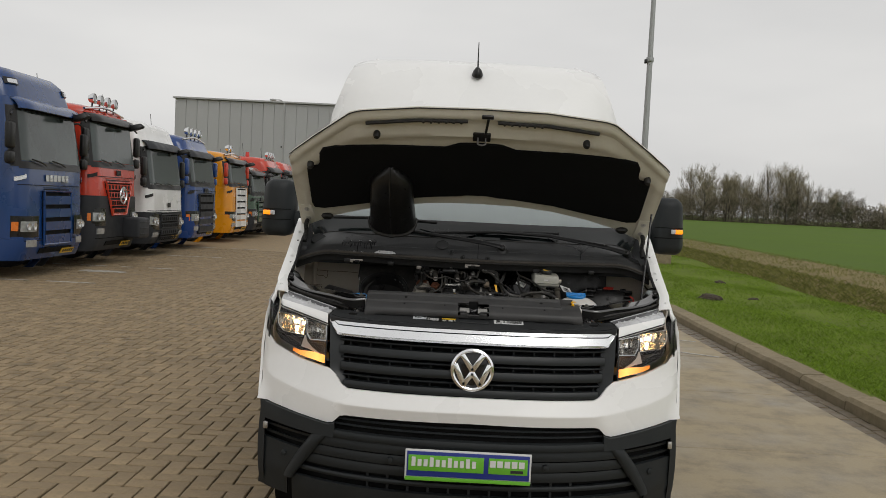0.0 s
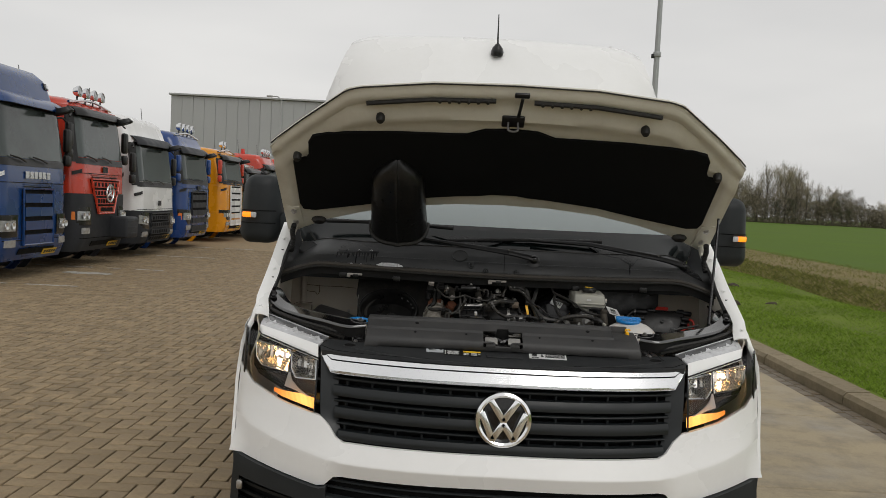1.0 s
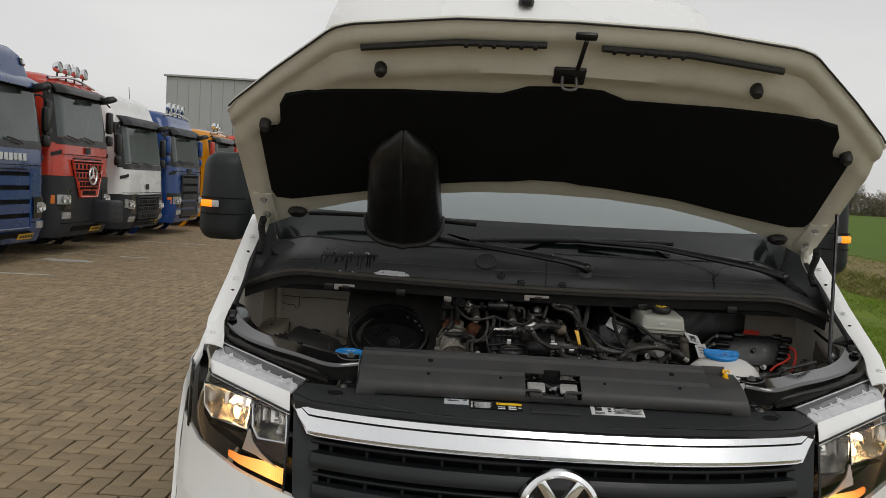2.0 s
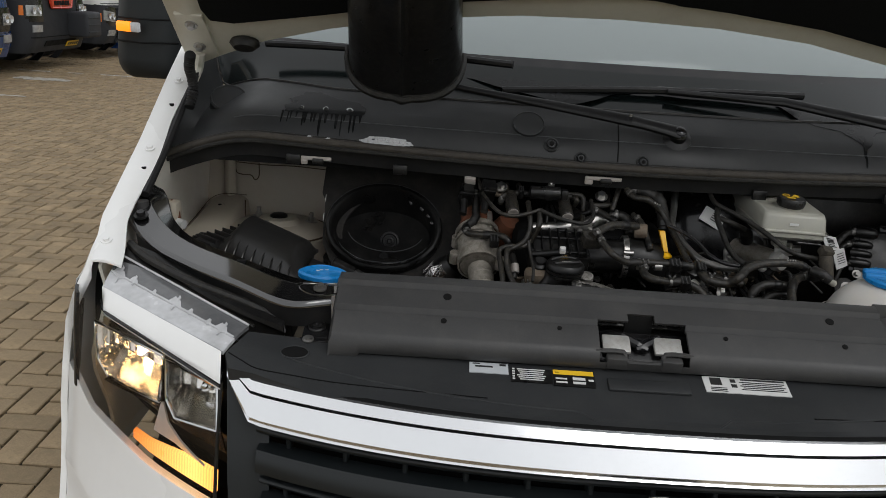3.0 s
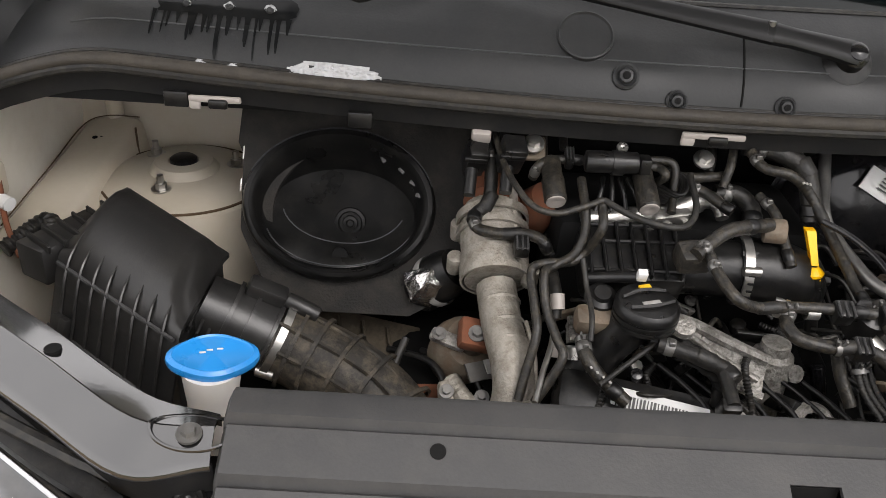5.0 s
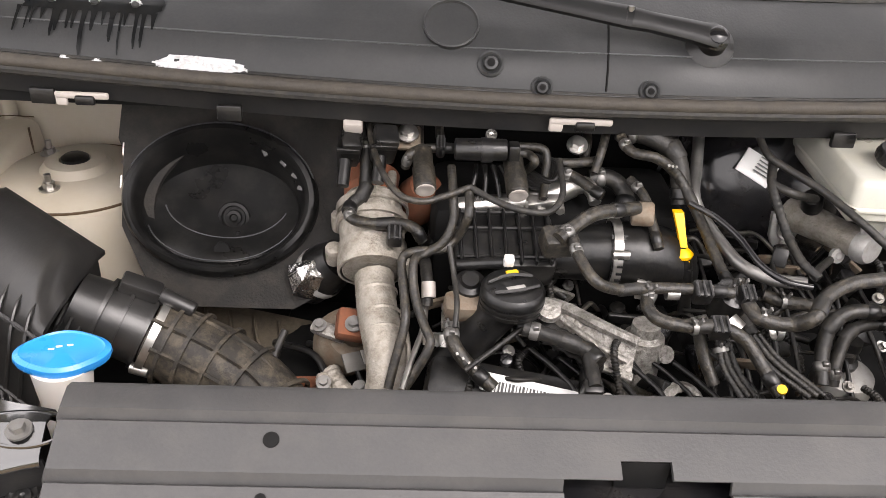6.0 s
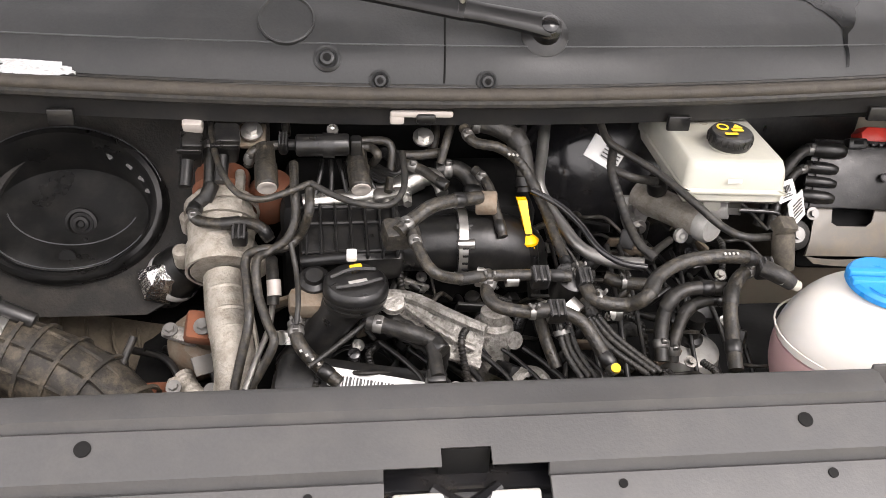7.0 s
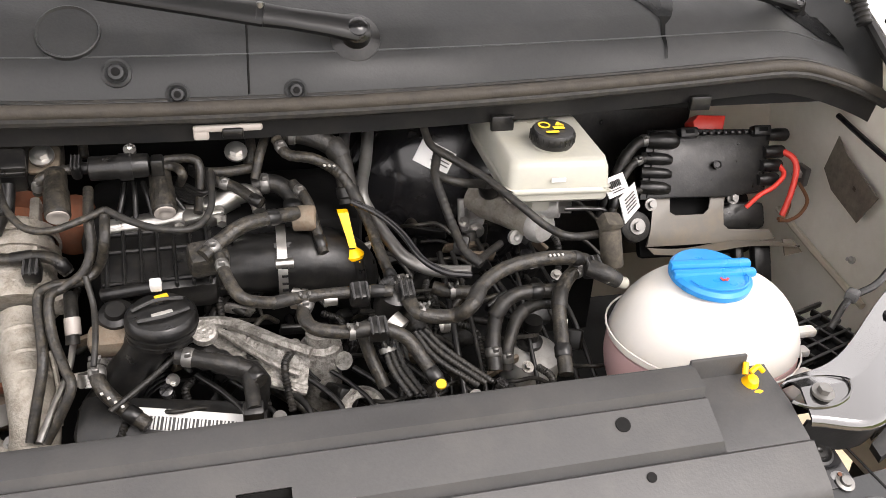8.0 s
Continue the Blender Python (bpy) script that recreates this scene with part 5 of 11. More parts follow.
ws = part("windscreen", sheet(screen, span(-0.965, 0.965, 35), span(0, 1, 11)), WINDGLASS, van, "sloping laminated windscreen")
outward(ws, (0, -1, 0.6))
ws.visible_shadow = False
part("screen_band", sheet(lambda f, v: Vector(screen(f, v)) + Vector((0, -0.002, 0.001)), span(-0.97, 0.97, 35), span(0, 0.06, 3)), GLOSSBLACK, ws, "black printed edge")
for sgn in (-1, 1):
    def side(u, v):
        z = 1.27 + (1.97 - 1.27) * v
        w = lerp_table(HALF, z)
        y0 = lerp_table(FRONT, z)
        q = (10.75 - 0.12 * max(0, (z - 1.2) / 1.4) - y0 - 0.40) / 12
        return (sgn * (w + 0.003), y0 + 0.37 + q + (2 * q + 0.06) * u, z)
    part("side_window", sheet(side, span(0, 1, 5), span(0, 1, 5)), DARKGLASS, van, "dark cab side window")
    part("sill_trim", box((sgn * 1.0, 8.3, 0.52), (0.03, 4.0, 0.16), bevel=0.01), TRIM, van)
# cab seen through the screen
part("dashboard", box((0, 6.28, 1.32), (1.84, 0.62, 0.22), bevel=0.06), TRIM, van, "dark dashboard")
for x in (-0.42, 0.1, 0.5):
    part("seat_back", box((x, 7.05, 1.30), (0.46, 0.16, 0.75), Euler((-0.15, 0, 0)).to_matrix(), bevel=0.05), FELT, van)
    part("headrest", box((x, 7.10, 1.78), (0.26, 0.10, 0.18), bevel=0.04), FELT, van)
part("bulkhead", box((0, 7.35, 1.5), (1.84, 0.03, 1.9)), TRIM, van, "grey cab bulkhead")
part("cab_floor", box((0, 6.6, 0.62), (1.8, 1.5, 0.04)), DARK, van)
part("rear_lights", box((0.93, 10.70, 1.2), (0.12, 0.06, 0.5), bevel=0.02), REDPLASTIC, van)
part("rear_lights", box((-0.93, 10.70, 1.2), (0.12, 0.06, 0.5), bevel=0.02), REDPLASTIC, van)
part("rear_bumper", box((0, 10.78, 0.5), (1.9, 0.12, 0.18), bevel=0.03), TRIM, van)
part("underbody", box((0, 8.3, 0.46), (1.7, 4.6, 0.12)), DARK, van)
ant = part("antenna", lathe((0, 6.655, 2.550), (0, -0.5, 1), [(0.034, 0.0), (0.036, 0.012), (0.028, 0.035), (0.012, 0.055), (0.0, 0.06)], 20, (1, 1.3)), BLACK, van, "black roof aerial")
part("rod", tube([(0, 6.635, 2.590), (0, 6.665, 2.70), (0, 6.685, 2.775)], [0.006, 0.004, 0.003], seg=8), BLACK, ant)


def mirror(sgn):
    c = Vector((sgn * 1.155, 6.06, 1.635))
    bm = bm_new()
    add_box(bm, c, (0.20, 0.17, 0.335), bevel=0.055, seg=4)
    for v in bm.verts:
        d = v.co - c
        v.co.x -= sgn * 0.12 * max(0, d.z) * (1 if d.x * sgn > 0 else 0.2)
        v.co.y += 0.06 * abs(d.x) / 0.1
    m = part("mirror", bm, TRIM, van, "black door mirror with an amber repeater")
    part("repeater", box(c + Vector((sgn * 0.050, -0.056, -0.030)), (0.056, 0.016, 0.026), Euler((0, 0, sgn * 0.54)).to_matrix(), bevel=0.005), AMBER, m, "amber repeater lamp")
    part("lamp_lens", box(c + Vector((sgn * 0.014, -0.0775, -0.030)), (0.028, 0.014, 0.026), Euler((0, 0, sgn * 0.54)).to_matrix(), bevel=0.004), LAMPCLEAR, m, "clear lens beside the amber lamp")
    for dz in (-0.008, -0.068):
        line = []
        for dx in span(-0.082, 0.082, 21):
            over = max(0, abs(dx) - 0.046)
            line.append(c + Vector((dx, -0.0855 + 0.6 * abs(dx) + 0.055 - math.sqrt(0.055 ** 2 - over ** 2), dz)))
        part("seam", tube(line, 0.0025, seg=6, steps=1), DARK, m)
    part("mirror_glass", box(c + Vector((0, 0.085, 0.02)), (0.15, 0.01, 0.24), bevel=0.01), CHROME, m)
    part("mirror_arm", box((sgn * 1.02, 6.12, 1.56), (0.14, 0.10, 0.12), bevel=0.03), TRIM, m)


mirror(-1)
mirror(1)


def wheel(x, y):
    sgn = 1 if x > 0 else -1
    w = part("wheel", lathe((x - 0.105, y, 0.345), (1, 0, 0), [(0.20, 0.0), (0.30, 0.0), (0.335, 0.02), (0.345, 0.05), (0.345, 0.16), (0.335, 0.19), (0.30, 0.21), (0.20, 0.21)], 48), TYRE, van, "black road tyre on a steel wheel")
    bm = bm_new()
    for i in range(44):
        a = 2 * math.pi * i / 44
        for k, dx in enumerate((-0.075, -0.03, 0.03, 0.075)):
            q = a + (0.07 if k % 2 else 0)
            add_box(bm, (x + dx, y + 0.346 * math.cos(q), 0.345 + 0.346 * math.sin(q)), (0.032, 0.03, 0.012), Euler((q - math.pi / 2, 0, 0)).to_matrix())
    part("tread", bm, TYRE, w, smooth=False)
    part("rim", lathe((x + sgn * 0.06, y, 0.345), (sgn, 0, 0), [(0.0, 0.03), (0.06, 0.03), (0.10, 0.0), (0.17, 0.0), (0.205, 0.04), (0.205, -0.08)], 32), STEEL, w, "grey steel rim")


for wx in (-0.87, 0.87):
    wheel(wx, 5.72)
    wheel(wx, 9.35)
for sgn in (-1, 1):
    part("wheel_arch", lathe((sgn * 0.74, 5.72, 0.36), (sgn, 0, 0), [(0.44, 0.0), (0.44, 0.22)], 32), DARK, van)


# engine bay: slam panel, shroud, rails, cowl, inner walls
def slam_z(y):
    return 1.157 + (y - 4.885) * 0.29


def panel_top(x, v):
    """Top of the panel: v from the front edge to the back edge."""
    a = abs(x)
    front = front_y(x, 1.146) + 0.006 if a <= 0.612 else lerp_table([(0.612, front_y(0.612, 1.146) + 0.006), (0.652, 4.906), (0.664, 4.936)], a)
    rear = lerp_table([(0, 5.035), (0.536, 5.035), (0.546, 4.986), (0.640, 4.994), (0.664, 4.942)], a)
    y = front + (rear - front) * v
    return (x, y, max(slam_z(y), 1.1465))


slam = part("slam_panel", sheet(panel_top, [-0.664, -0.652, -0.640] + span(-0.612, -0.556, 4) + [-0.546, -0.536] + span(-0.50, 0.50, 41) + [0.536, 0.546] + span(0.556, 0.612, 4) + [0.640, 0.652, 0.664], span(0, 1, 25), 0.030, (0, 0.1, -1)), SLAM, van, "black plastic panel over the radiator", smooth=False)
part("slam_line", tube([(x, front_y(x, 1.146) + 0.062 - 0.024 * max(0, 1 - max(0, abs(x - 0.005) - 0.085) / 0.03), slam_z(front_y(x, 1.146) + 0.062 - 0.024 * max(0, 1 - max(0, abs(x - 0.005) - 0.085) / 0.03)) + 0.0002) for x in span(-0.56, 0.56, 90)], 0.0022, seg=6, steps=1), SLAM, slam)
part("pad", box((0.005, 4.922, slam_z(4.922) + 0.002), (0.130, 0.028, 0.006), Euler((0.28, 0, 0)).to_matrix(), bevel=0.0025), SLAM, slam)
for sgn in (-1, 1):
    # flat black disc on the panel stands in for the hole's shade
    part("panel_hole", lathe((sgn * 0.557, 4.951, slam_z(4.951) - 0.002), (0, -0.29, 1), [(0.0185, -0.004), (0.0185, 0.0026), (0, 0.0028)], 28, (1.2, 0.8)), DARK, slam)
    part("hole_rim", tube([(sgn * 0.557 + 0.0222 * math.cos(a), 4.951 + 0.0142 * math.sin(a), slam_z(4.951 + 0.0142 * math.sin(a)) + 0.0008) for a in span(0, 2 * math.pi, 29)], 0.0012, seg=5, steps=1), SLAM, slam)
    part("carrier_tab", box((sgn * 0.528, 5.004, 1.1895), (0.050, 0.052, 0.006), Euler((0.25, 0, 0)).to_matrix(), bevel=0.002), GLOSSBLACK, slam)
    part("push_rivet", lathe((sgn * 0.532, 5.016, 1.195), (0, -0.3, 1), [(0.0150, 0), (0.0150, 0.003), (0.0125, 0.0045), (0.0105, 0.003), (0.0085, 0.003), (0.0075, 0.0055), (0.003, 0.006), (0, 0.0035)], 24), BLACK, slam, "black plastic push rivet")
    part("panel_bolt", lathe((sgn * 0.541, 4.9825, 1.1865), (0, -0.3, 1), [(0.0095, 0), (0.0095, 0.002), (0.006, 0.003), (0.005, 0.0055), (0, 0.006)], 18), GREYSTEEL, slam, "dull flange bolt")
    part("panel_groove", tube([(sgn * x, y, slam_z(y) + 0.0002) for x, y in ((0.660, 4.941), (0.634, 4.924), (0.607, 4.9085), (0.552, 4.899), (0.492, 4.890), (0.394, 4.8835), (0.250, 4.877))], 0.0011, seg=5, steps=3), DARK, slam)
    if sgn < 0:
        continue
    disc = part("panel_stud", lathe((sgn * 0.538, 4.990, slam_z(4.990)), (0, -0.29, 1), [(0.0065, 0.0), (0.006, 0.002), (0.003, 0.003), (0, 0.003)], 18, (1.3, 0.9)), FROSTED, slam)
    part("stud_core", cyl((sgn * 0.539, 4.990, slam_z(4.990) + 0.002), (sgn * 0.539, 4.989, slam_z(4.990) + 0.0045), 0.0022, seg=8), RUST, disc)
    part("panel_seam", box((sgn * 0.575, 4.99, slam_z(4.99) + 0.0005), (0.0025, 0.075, 0.001), Euler((0.285, 0, sgn * 0.35)).to_matrix()), DARK, slam, smooth=False)


def label_on(name, x, y, w, d, mat, bars, parent):
    """A flat label on the slam panel with unreadable print as bars."""
    rot = Euler((0.285, 0, 0)).to_matrix()
    lb = part(name, box((x, y, slam_z(y) + 0.0012), (w, d, 0.0016), rot), mat, parent, smooth=False)
    for bx, by, bw, bd, bmat in bars:
        part("bar", box((x + bx, y + by, slam_z(y + by) + 0.0026), (bw, bd, 0.0008), rot), bmat, lb, smooth=False)
    return lb


label_on("label", -0.247, 4.942, 0.062, 0.024, SILVERLABEL, [(-0.008, 0.002, 0.028, 0.003, INK), (-0.020, 0.008, 0.012, 0.002, INK), (0.022, 0.007, 0.010, 0.004, INK)], slam)
label_on("label", -0.180, 4.931, 0.064, 0.032, BLACK, [(0.0, 0.012 - 0.0045 * k, 0.045 - 0.004 * (k % 3), 0.0018, PAPER) for k in range(6)] + [(-0.028, 0.012 - 0.0055 * k, 0.004, 0.003, PAPER) for k in range(5)], slam)
label_on("label", -0.113, 4.9295, 0.066, 0.036, BLACK, [(0, 0.012, 0.064, 0.010, YELLOWLABEL), (-0.026, 0.012, 0.006, 0.005, INK), (-0.02, -0.002, 0.018, 0.003, PAPER), (-0.02, -0.010, 0.018, 0.003, PAPER), (0.008, -0.001, 0.020, 0.006, PAPER), (0.008, -0.010, 0.020, 0.005, PAPER), (0.027, -0.003, 0.008, 0.004, PAPER)], slam)
label_on("label", 0.163, 4.938, 0.135, 0.036, PAPER, [(-0.048, 0.006, 0.018, 0.016, INK), (-0.020, 0.009, 0.008, 0.007, INK), (-0.020, -0.002, 0.009, 0.007, INK), (0.028, 0.013, 0.070, 0.003, INK)] + [(0.026, 0.007 - 0.004 * k, 0.072 - 0.008 * (k % 2), 0.0014, INK) for k in range(5)] + [(-0.046, -0.008 - 0.0035 * k, 0.026, 0.0012, INK) for k in range(3)], slam)

# grey cover strip over the lock carrier
PROFILE = [(4.950, 1.176), (4.947, 1.186), (4.951, 1.210), (4.958, 1.217), (4.993, 1.2385), (4.9975, 1.2360), (5.0010, 1.2470), (5.0155, 1.2545), (5.0385, 1.2660), (5.0425, 1.2640), (5.0455, 1.2740), (5.066, 1.2795), (5.076, 1.276), (5.084, 1.258), (5.086, 1.235)]


def shroud_point(x, v):
    g = v * (len(PROFILE) - 1)
    k = min(int(g), len(PROFILE) - 2)
    (y0, z0), (y1, z1) = PROFILE[k], PROFILE[k + 1]
    y, z = y0 + (y1 - y0) * (g - k), z0 + (z1 - z0) * (g - k)
    sag = 0.006 * (x / 0.5) ** 2
    return Vector((x, y + sag * 0.3, z - sag * 0.3))


def shroud_mesh():
    bm = bm_new()
    xs = [-0.505, -0.50, -0.462, -0.455] + span(-0.40, -0.10, 11) + [-0.072, -0.022, 0.022, 0.072] + span(0.10, 0.40, 11) + [0.408, 0.412, 0.455, 0.462, 0.50, 0.505]
    n = len(PROFILE)
    grid = []
    for x in xs:
        col = []
        for j in range(n):
            p = shroud_point(x, j / (n - 1))
            if 0.41 < x and 6 <= j <= 12:
                p.z -= lerp_table([(6, 0.009), (7, 0.012), (8, 0.015), (9, 0.013), (10, 0.022), (11, 0.025), (12, 0.020)], j)
            if abs(x) < 0.456 and j < 2:
                p.z += 0.010
            if abs(x) > 0.5:
                p.z -= 0.012
            col.append(bm.verts.new(p))
        grid.append(col)
    for i in range(len(xs) - 1):
        for j in range(n - 1):
            mid = (xs[i] + xs[i + 1]) / 2
            if abs(mid) < 0.072 and 1 <= j <= 5 or abs(mid) < 0.022 and 1 <= j <= 6:
                continue
            bm.faces.new((grid[i][j], grid[i + 1][j], grid[i + 1][j + 1], grid[i][j + 1]))
    geom = bmesh.ops.extrude_face_region(bm, geom=list(bm.faces))["geom"]
    for v in (g for g in geom if isinstance(g, bmesh.types.BMVert)):
        v.co += Vector((0, 0.003, -0.004))
    return bm


shroud = part("lock_carrier_cover", shroud_mesh(), SHROUD, van, "long grey-black plastic cover strip")
part("carrier_beam", box((0, 5.035, 1.195), (1.0, 0.07, 0.05), bevel=0.01), GLOSSBLACK, van, "black steel lock carrier")
# black discs laid on the cover for the shade inside its holes
for x, v, r in ((-0.319, 0.533, 0.0070), (0.317, 0.533, 0.0070), (-0.323, 0.269, 0.0048), (0.330, 0.269, 0.0046), (-0.135, 0.269, 0.0040), (0.135, 0.269, 0.0040)):
    p, q = shroud_point(x, v), shroud_point(x, v + 0.02)
    nrm = Vector((1, 0, 0)).cross(q - p).normalized()
    part("cover_hole", lathe(p + nrm * 0.0005, nrm, [(r, -0.004), (r, 0.0008), (0, 0.001)], 20, (1.35 if r > 0.007 else 1, 0.8 if r > 0.007 else 1)), DARK, shroud)
part("back_wall", box((0.441, 5.0800, 1.2525), (0.062, 0.004, 0.050), bevel=0.0015), SHROUD, shroud)
clip = part("clip", lathe((0.472, 5.066, 1.250), (0, -0.4, 1), [(0, 0.013), (0.0055, 0.011), (0.008, 0.003), (0.009, 0)], 16, (1, 1.1)), YELLOW, shroud, "yellow plastic clip")
part("clip_tongue", lathe((0.475, 5.052, 1.246), (0, -0.5, 1), [(0, 0.005), (0.007, 0.004), (0.008, 0.0)], 14, (1, 0.8)), YELLOW, clip)
part("clip_tongue", tube([(0.470, 5.066, 1.266), (0.478, 5.068, 1.270), (0.484, 5.066, 1.265)], 0.0027, seg=8), YELLOW, clip)
part("clip_tongue", tube([(0.466, 5.068, 1.262), (0.470, 5.076, 1.270)], 0.003, seg=8), YELLOW, clip)
latch = part("latch", box((0, 4.988, 1.200), (0.140, 0.050, 0.010), Euler((0.55, 0, 0)).to_matrix(), bevel=0.003), GLOSSBLACK, van, "bonnet lock with bare steel plates")
for sgn in (-1, 1):
    part("lock_plate", box((sgn * 0.042, 4.980, 1.214), (0.046, 0.034, 0.008), Euler((0.55, 0, 0)).to_matrix(), bevel=0.003), PAPERSTEEL, latch, "pale worn steel plate")
    part("lock_foot", box((sgn * 0.044, 4.954, 1.195), (0.034, 0.016, 0.022), Euler((0.3, 0, 0)).to_matrix(), bevel=0.003), SHROUD, latch)
    part("lock_tongue", tube([(sgn * 0.030, 5.000, 1.222), (sgn * 0.008, 4.986, 1.214), (sgn * -0.010, 4.978, 1.208)], [0.006, 0.009, 0.006], seg=8), GLOSSBLACK, latch)
part("notch_wall", box((0, 5.020, 1.235), (0.046, 0.004, 0.030), bevel=0.001), DARK, latch)
part("lock_lip", tube([(-0.078, 4.956, 1.211), (-0.034, 4.957, 1.211), (-0.026, 4.952, 1.197), (0.026, 4.952, 1.197), (0.034, 4.957, 1.211), (0.078, 4.956, 1.211)], 0.004, seg=6, steps=3), SHROUD, latch)

# pressed side rails of the lock carrier
for sgn in (-1, 1):
    back_edge = spline([(sgn * x, y, z) for x, y, z in ((0.512, 5.066, 1.253), (0.585, 5.088, 1.255), (0.70, 5.170, 1.259), (0.80, 5.236, 1.268), (0.850, 5.286, 1.288), (0.880, 5.345, 1.314), (0.905, 5.392, 1.325))], 6)
    front_edge = spline([(sgn * x, y, z) for x, y, z in ((0.510, 5.014, 1.244), (0.583, 5.004, 1.240), (0.678, 5.060, 1.249), (0.781, 5.126, 1.256), (0.865, 5.187, 1.269), (0.942, 5.270, 1.303), (0.952, 5.372, 1.322))], 6)

    def rail(i, v):
        """Pressed top of the rail: v from -1 at the front edge to 1 at the back."""
        i = int(i)
        tail = max(0, i - (len(back_edge) - 8)) / 7
        v_ = v * (1 - 0.75 * tail ** 4) ** 0.5
        p = front_edge[i].lerp(back_edge[i], (v_ + 1) / 2)
        crest = 0.0115 * (1 - abs(v - 0.06) / 1.06)
        edge = max(0, abs(v) - 0.88) / 0.12
        fwd = (front_edge[i] - back_edge[i]).normalized()
        return p + Vector((0, 0, crest - (0.005 if v < 0 else 0.014) * edge ** 2)) + fwd * (0.001 * edge if v < 0 else 0)
    pts = back_edge
    rl = part("side_rail", sheet(rail, list(range(len(pts))), [-1, -0.97, -0.93, -0.88, -0.86, -0.8, -0.4, -0.04, 0.0, 0.03, 0.06, 0.09, 0.12, 0.16, 0.5, 0.80, 0.86, 0.88, 0.93, 0.97, 1], 0.003, (0, 0, -1)), RAILPAINT, van, "black painted pressed steel rail")
    part("rail_skirt", sheet(lambda i, v: front_edge[int(i)] + Vector((0, 0.004 + 0.010 * v, -0.006 - 0.040 * v)), list(range(len(pts) - 9)), span(0, 1, 4), 0.003, (0, 1, 0)), APRON, rl, "black upright skirt of the rail")
    for x, y, z in ((0.925, 5.318, 1.326), (0.904, 5.250, 1.300)):
        bm = bm_new()
        bolt(bm, (sgn * x, y, z), (0, -0.3, 1), 0.008, 0.011)
        part("rail_bolt", bm, BLACK, rl)
    part("rail_patch", cyl((sgn * 0.914, 5.287, 1.306), (sgn * 0.914, 5.286, 1.321), 0.012, seg=16), SHROUD, rl)
    part("rail_hole", cyl((sgn * 0.684, 5.128, 1.250), (sgn * 0.684, 5.128, 1.2665), 0.008, seg=16), DARK, rl)
    bm = bm_new()
    bolt(bm, (sgn * 0.531, 5.034, 1.2565), (0, -0.2, 1), 0.0065, 0.009)
    part("rail_bolt", bm, GREYSTEEL, rl)
    part("rail_bead", tube([(sgn * (0.530 + 0.040 * math.cos(a) * (1 if abs(a) > 1.2 else 0.9)), 5.040 + 0.018 * math.sin(a), lerp_table([(5.013, 1.2440), (5.042, 1.2605), (5.067, 1.2530)], 5.040 + 0.018 * math.sin(a)) + 0.0004) for a in span(-2.6, 2.6, 22)], 0.0018, seg=6, steps=2), RAILPAINT, rl)
    part("rail_seal", tube([(sgn * 0.600, 5.030, 1.203), (sgn * 0.66, 5.048, 1.218), (sgn * 0.76, 5.092, 1.232), (sgn * 0.86, 5.150, 1.252), (sgn * 0.905, 5.195, 1.262)], 0.008, seg=8), RUBBER, van, "rubber lip behind the headlight")
    part("lamp_wedge", sheet(lambda u, v: (sgn * (0.585 + 0.285 * u), 5.008 + 0.150 * u + 0.020 * u * u - 0.026 * v * math.sin(math.pi * min(1, u + 0.12)) ** 0.5, 1.206 + 0.046 * u - 0.004 * v), span(0, 1, 15), span(0, 1, 4), 0.008, (0, 0, -1)), BLACK, van, "black rubber wedge behind the headlight")
    part("lamp_carrier", sheet(lambda u, v: (sgn * (0.61 + 0.30 * u), 5.030 + 0.125 * u + 0.045 * v, 1.190 + 0.052 * u + 0.022 * v), span(0, 1, 9), span(0, 1, 4), 0.006, (0, 0, -1)), BLACK, van)

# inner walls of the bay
# floor blackened to put the depth's shade into its colour
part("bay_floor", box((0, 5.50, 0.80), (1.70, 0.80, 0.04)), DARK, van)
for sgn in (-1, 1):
    # lightened paint puts brightness into the colour of both inner wings
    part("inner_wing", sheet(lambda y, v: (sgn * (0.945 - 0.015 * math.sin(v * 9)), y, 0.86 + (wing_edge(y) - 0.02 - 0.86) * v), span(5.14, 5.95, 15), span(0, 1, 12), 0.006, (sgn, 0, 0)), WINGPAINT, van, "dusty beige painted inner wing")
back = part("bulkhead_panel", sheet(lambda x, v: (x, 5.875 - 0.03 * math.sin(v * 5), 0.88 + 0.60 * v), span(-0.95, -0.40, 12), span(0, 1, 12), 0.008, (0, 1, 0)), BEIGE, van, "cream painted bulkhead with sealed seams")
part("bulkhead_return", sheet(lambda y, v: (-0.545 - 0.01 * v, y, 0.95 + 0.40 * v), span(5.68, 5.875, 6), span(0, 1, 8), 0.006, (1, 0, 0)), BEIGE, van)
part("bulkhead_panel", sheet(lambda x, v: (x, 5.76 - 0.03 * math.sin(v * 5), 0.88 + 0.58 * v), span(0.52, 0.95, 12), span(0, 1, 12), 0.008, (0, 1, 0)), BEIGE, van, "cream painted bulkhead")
# firewall colour carries the shade at the back of the bay
part("firewall", box((0.05, 5.72, 1.13), (1.15, 0.03, 0.56)), DARK, van, "firewall coloured near black for the shade behind the engine")
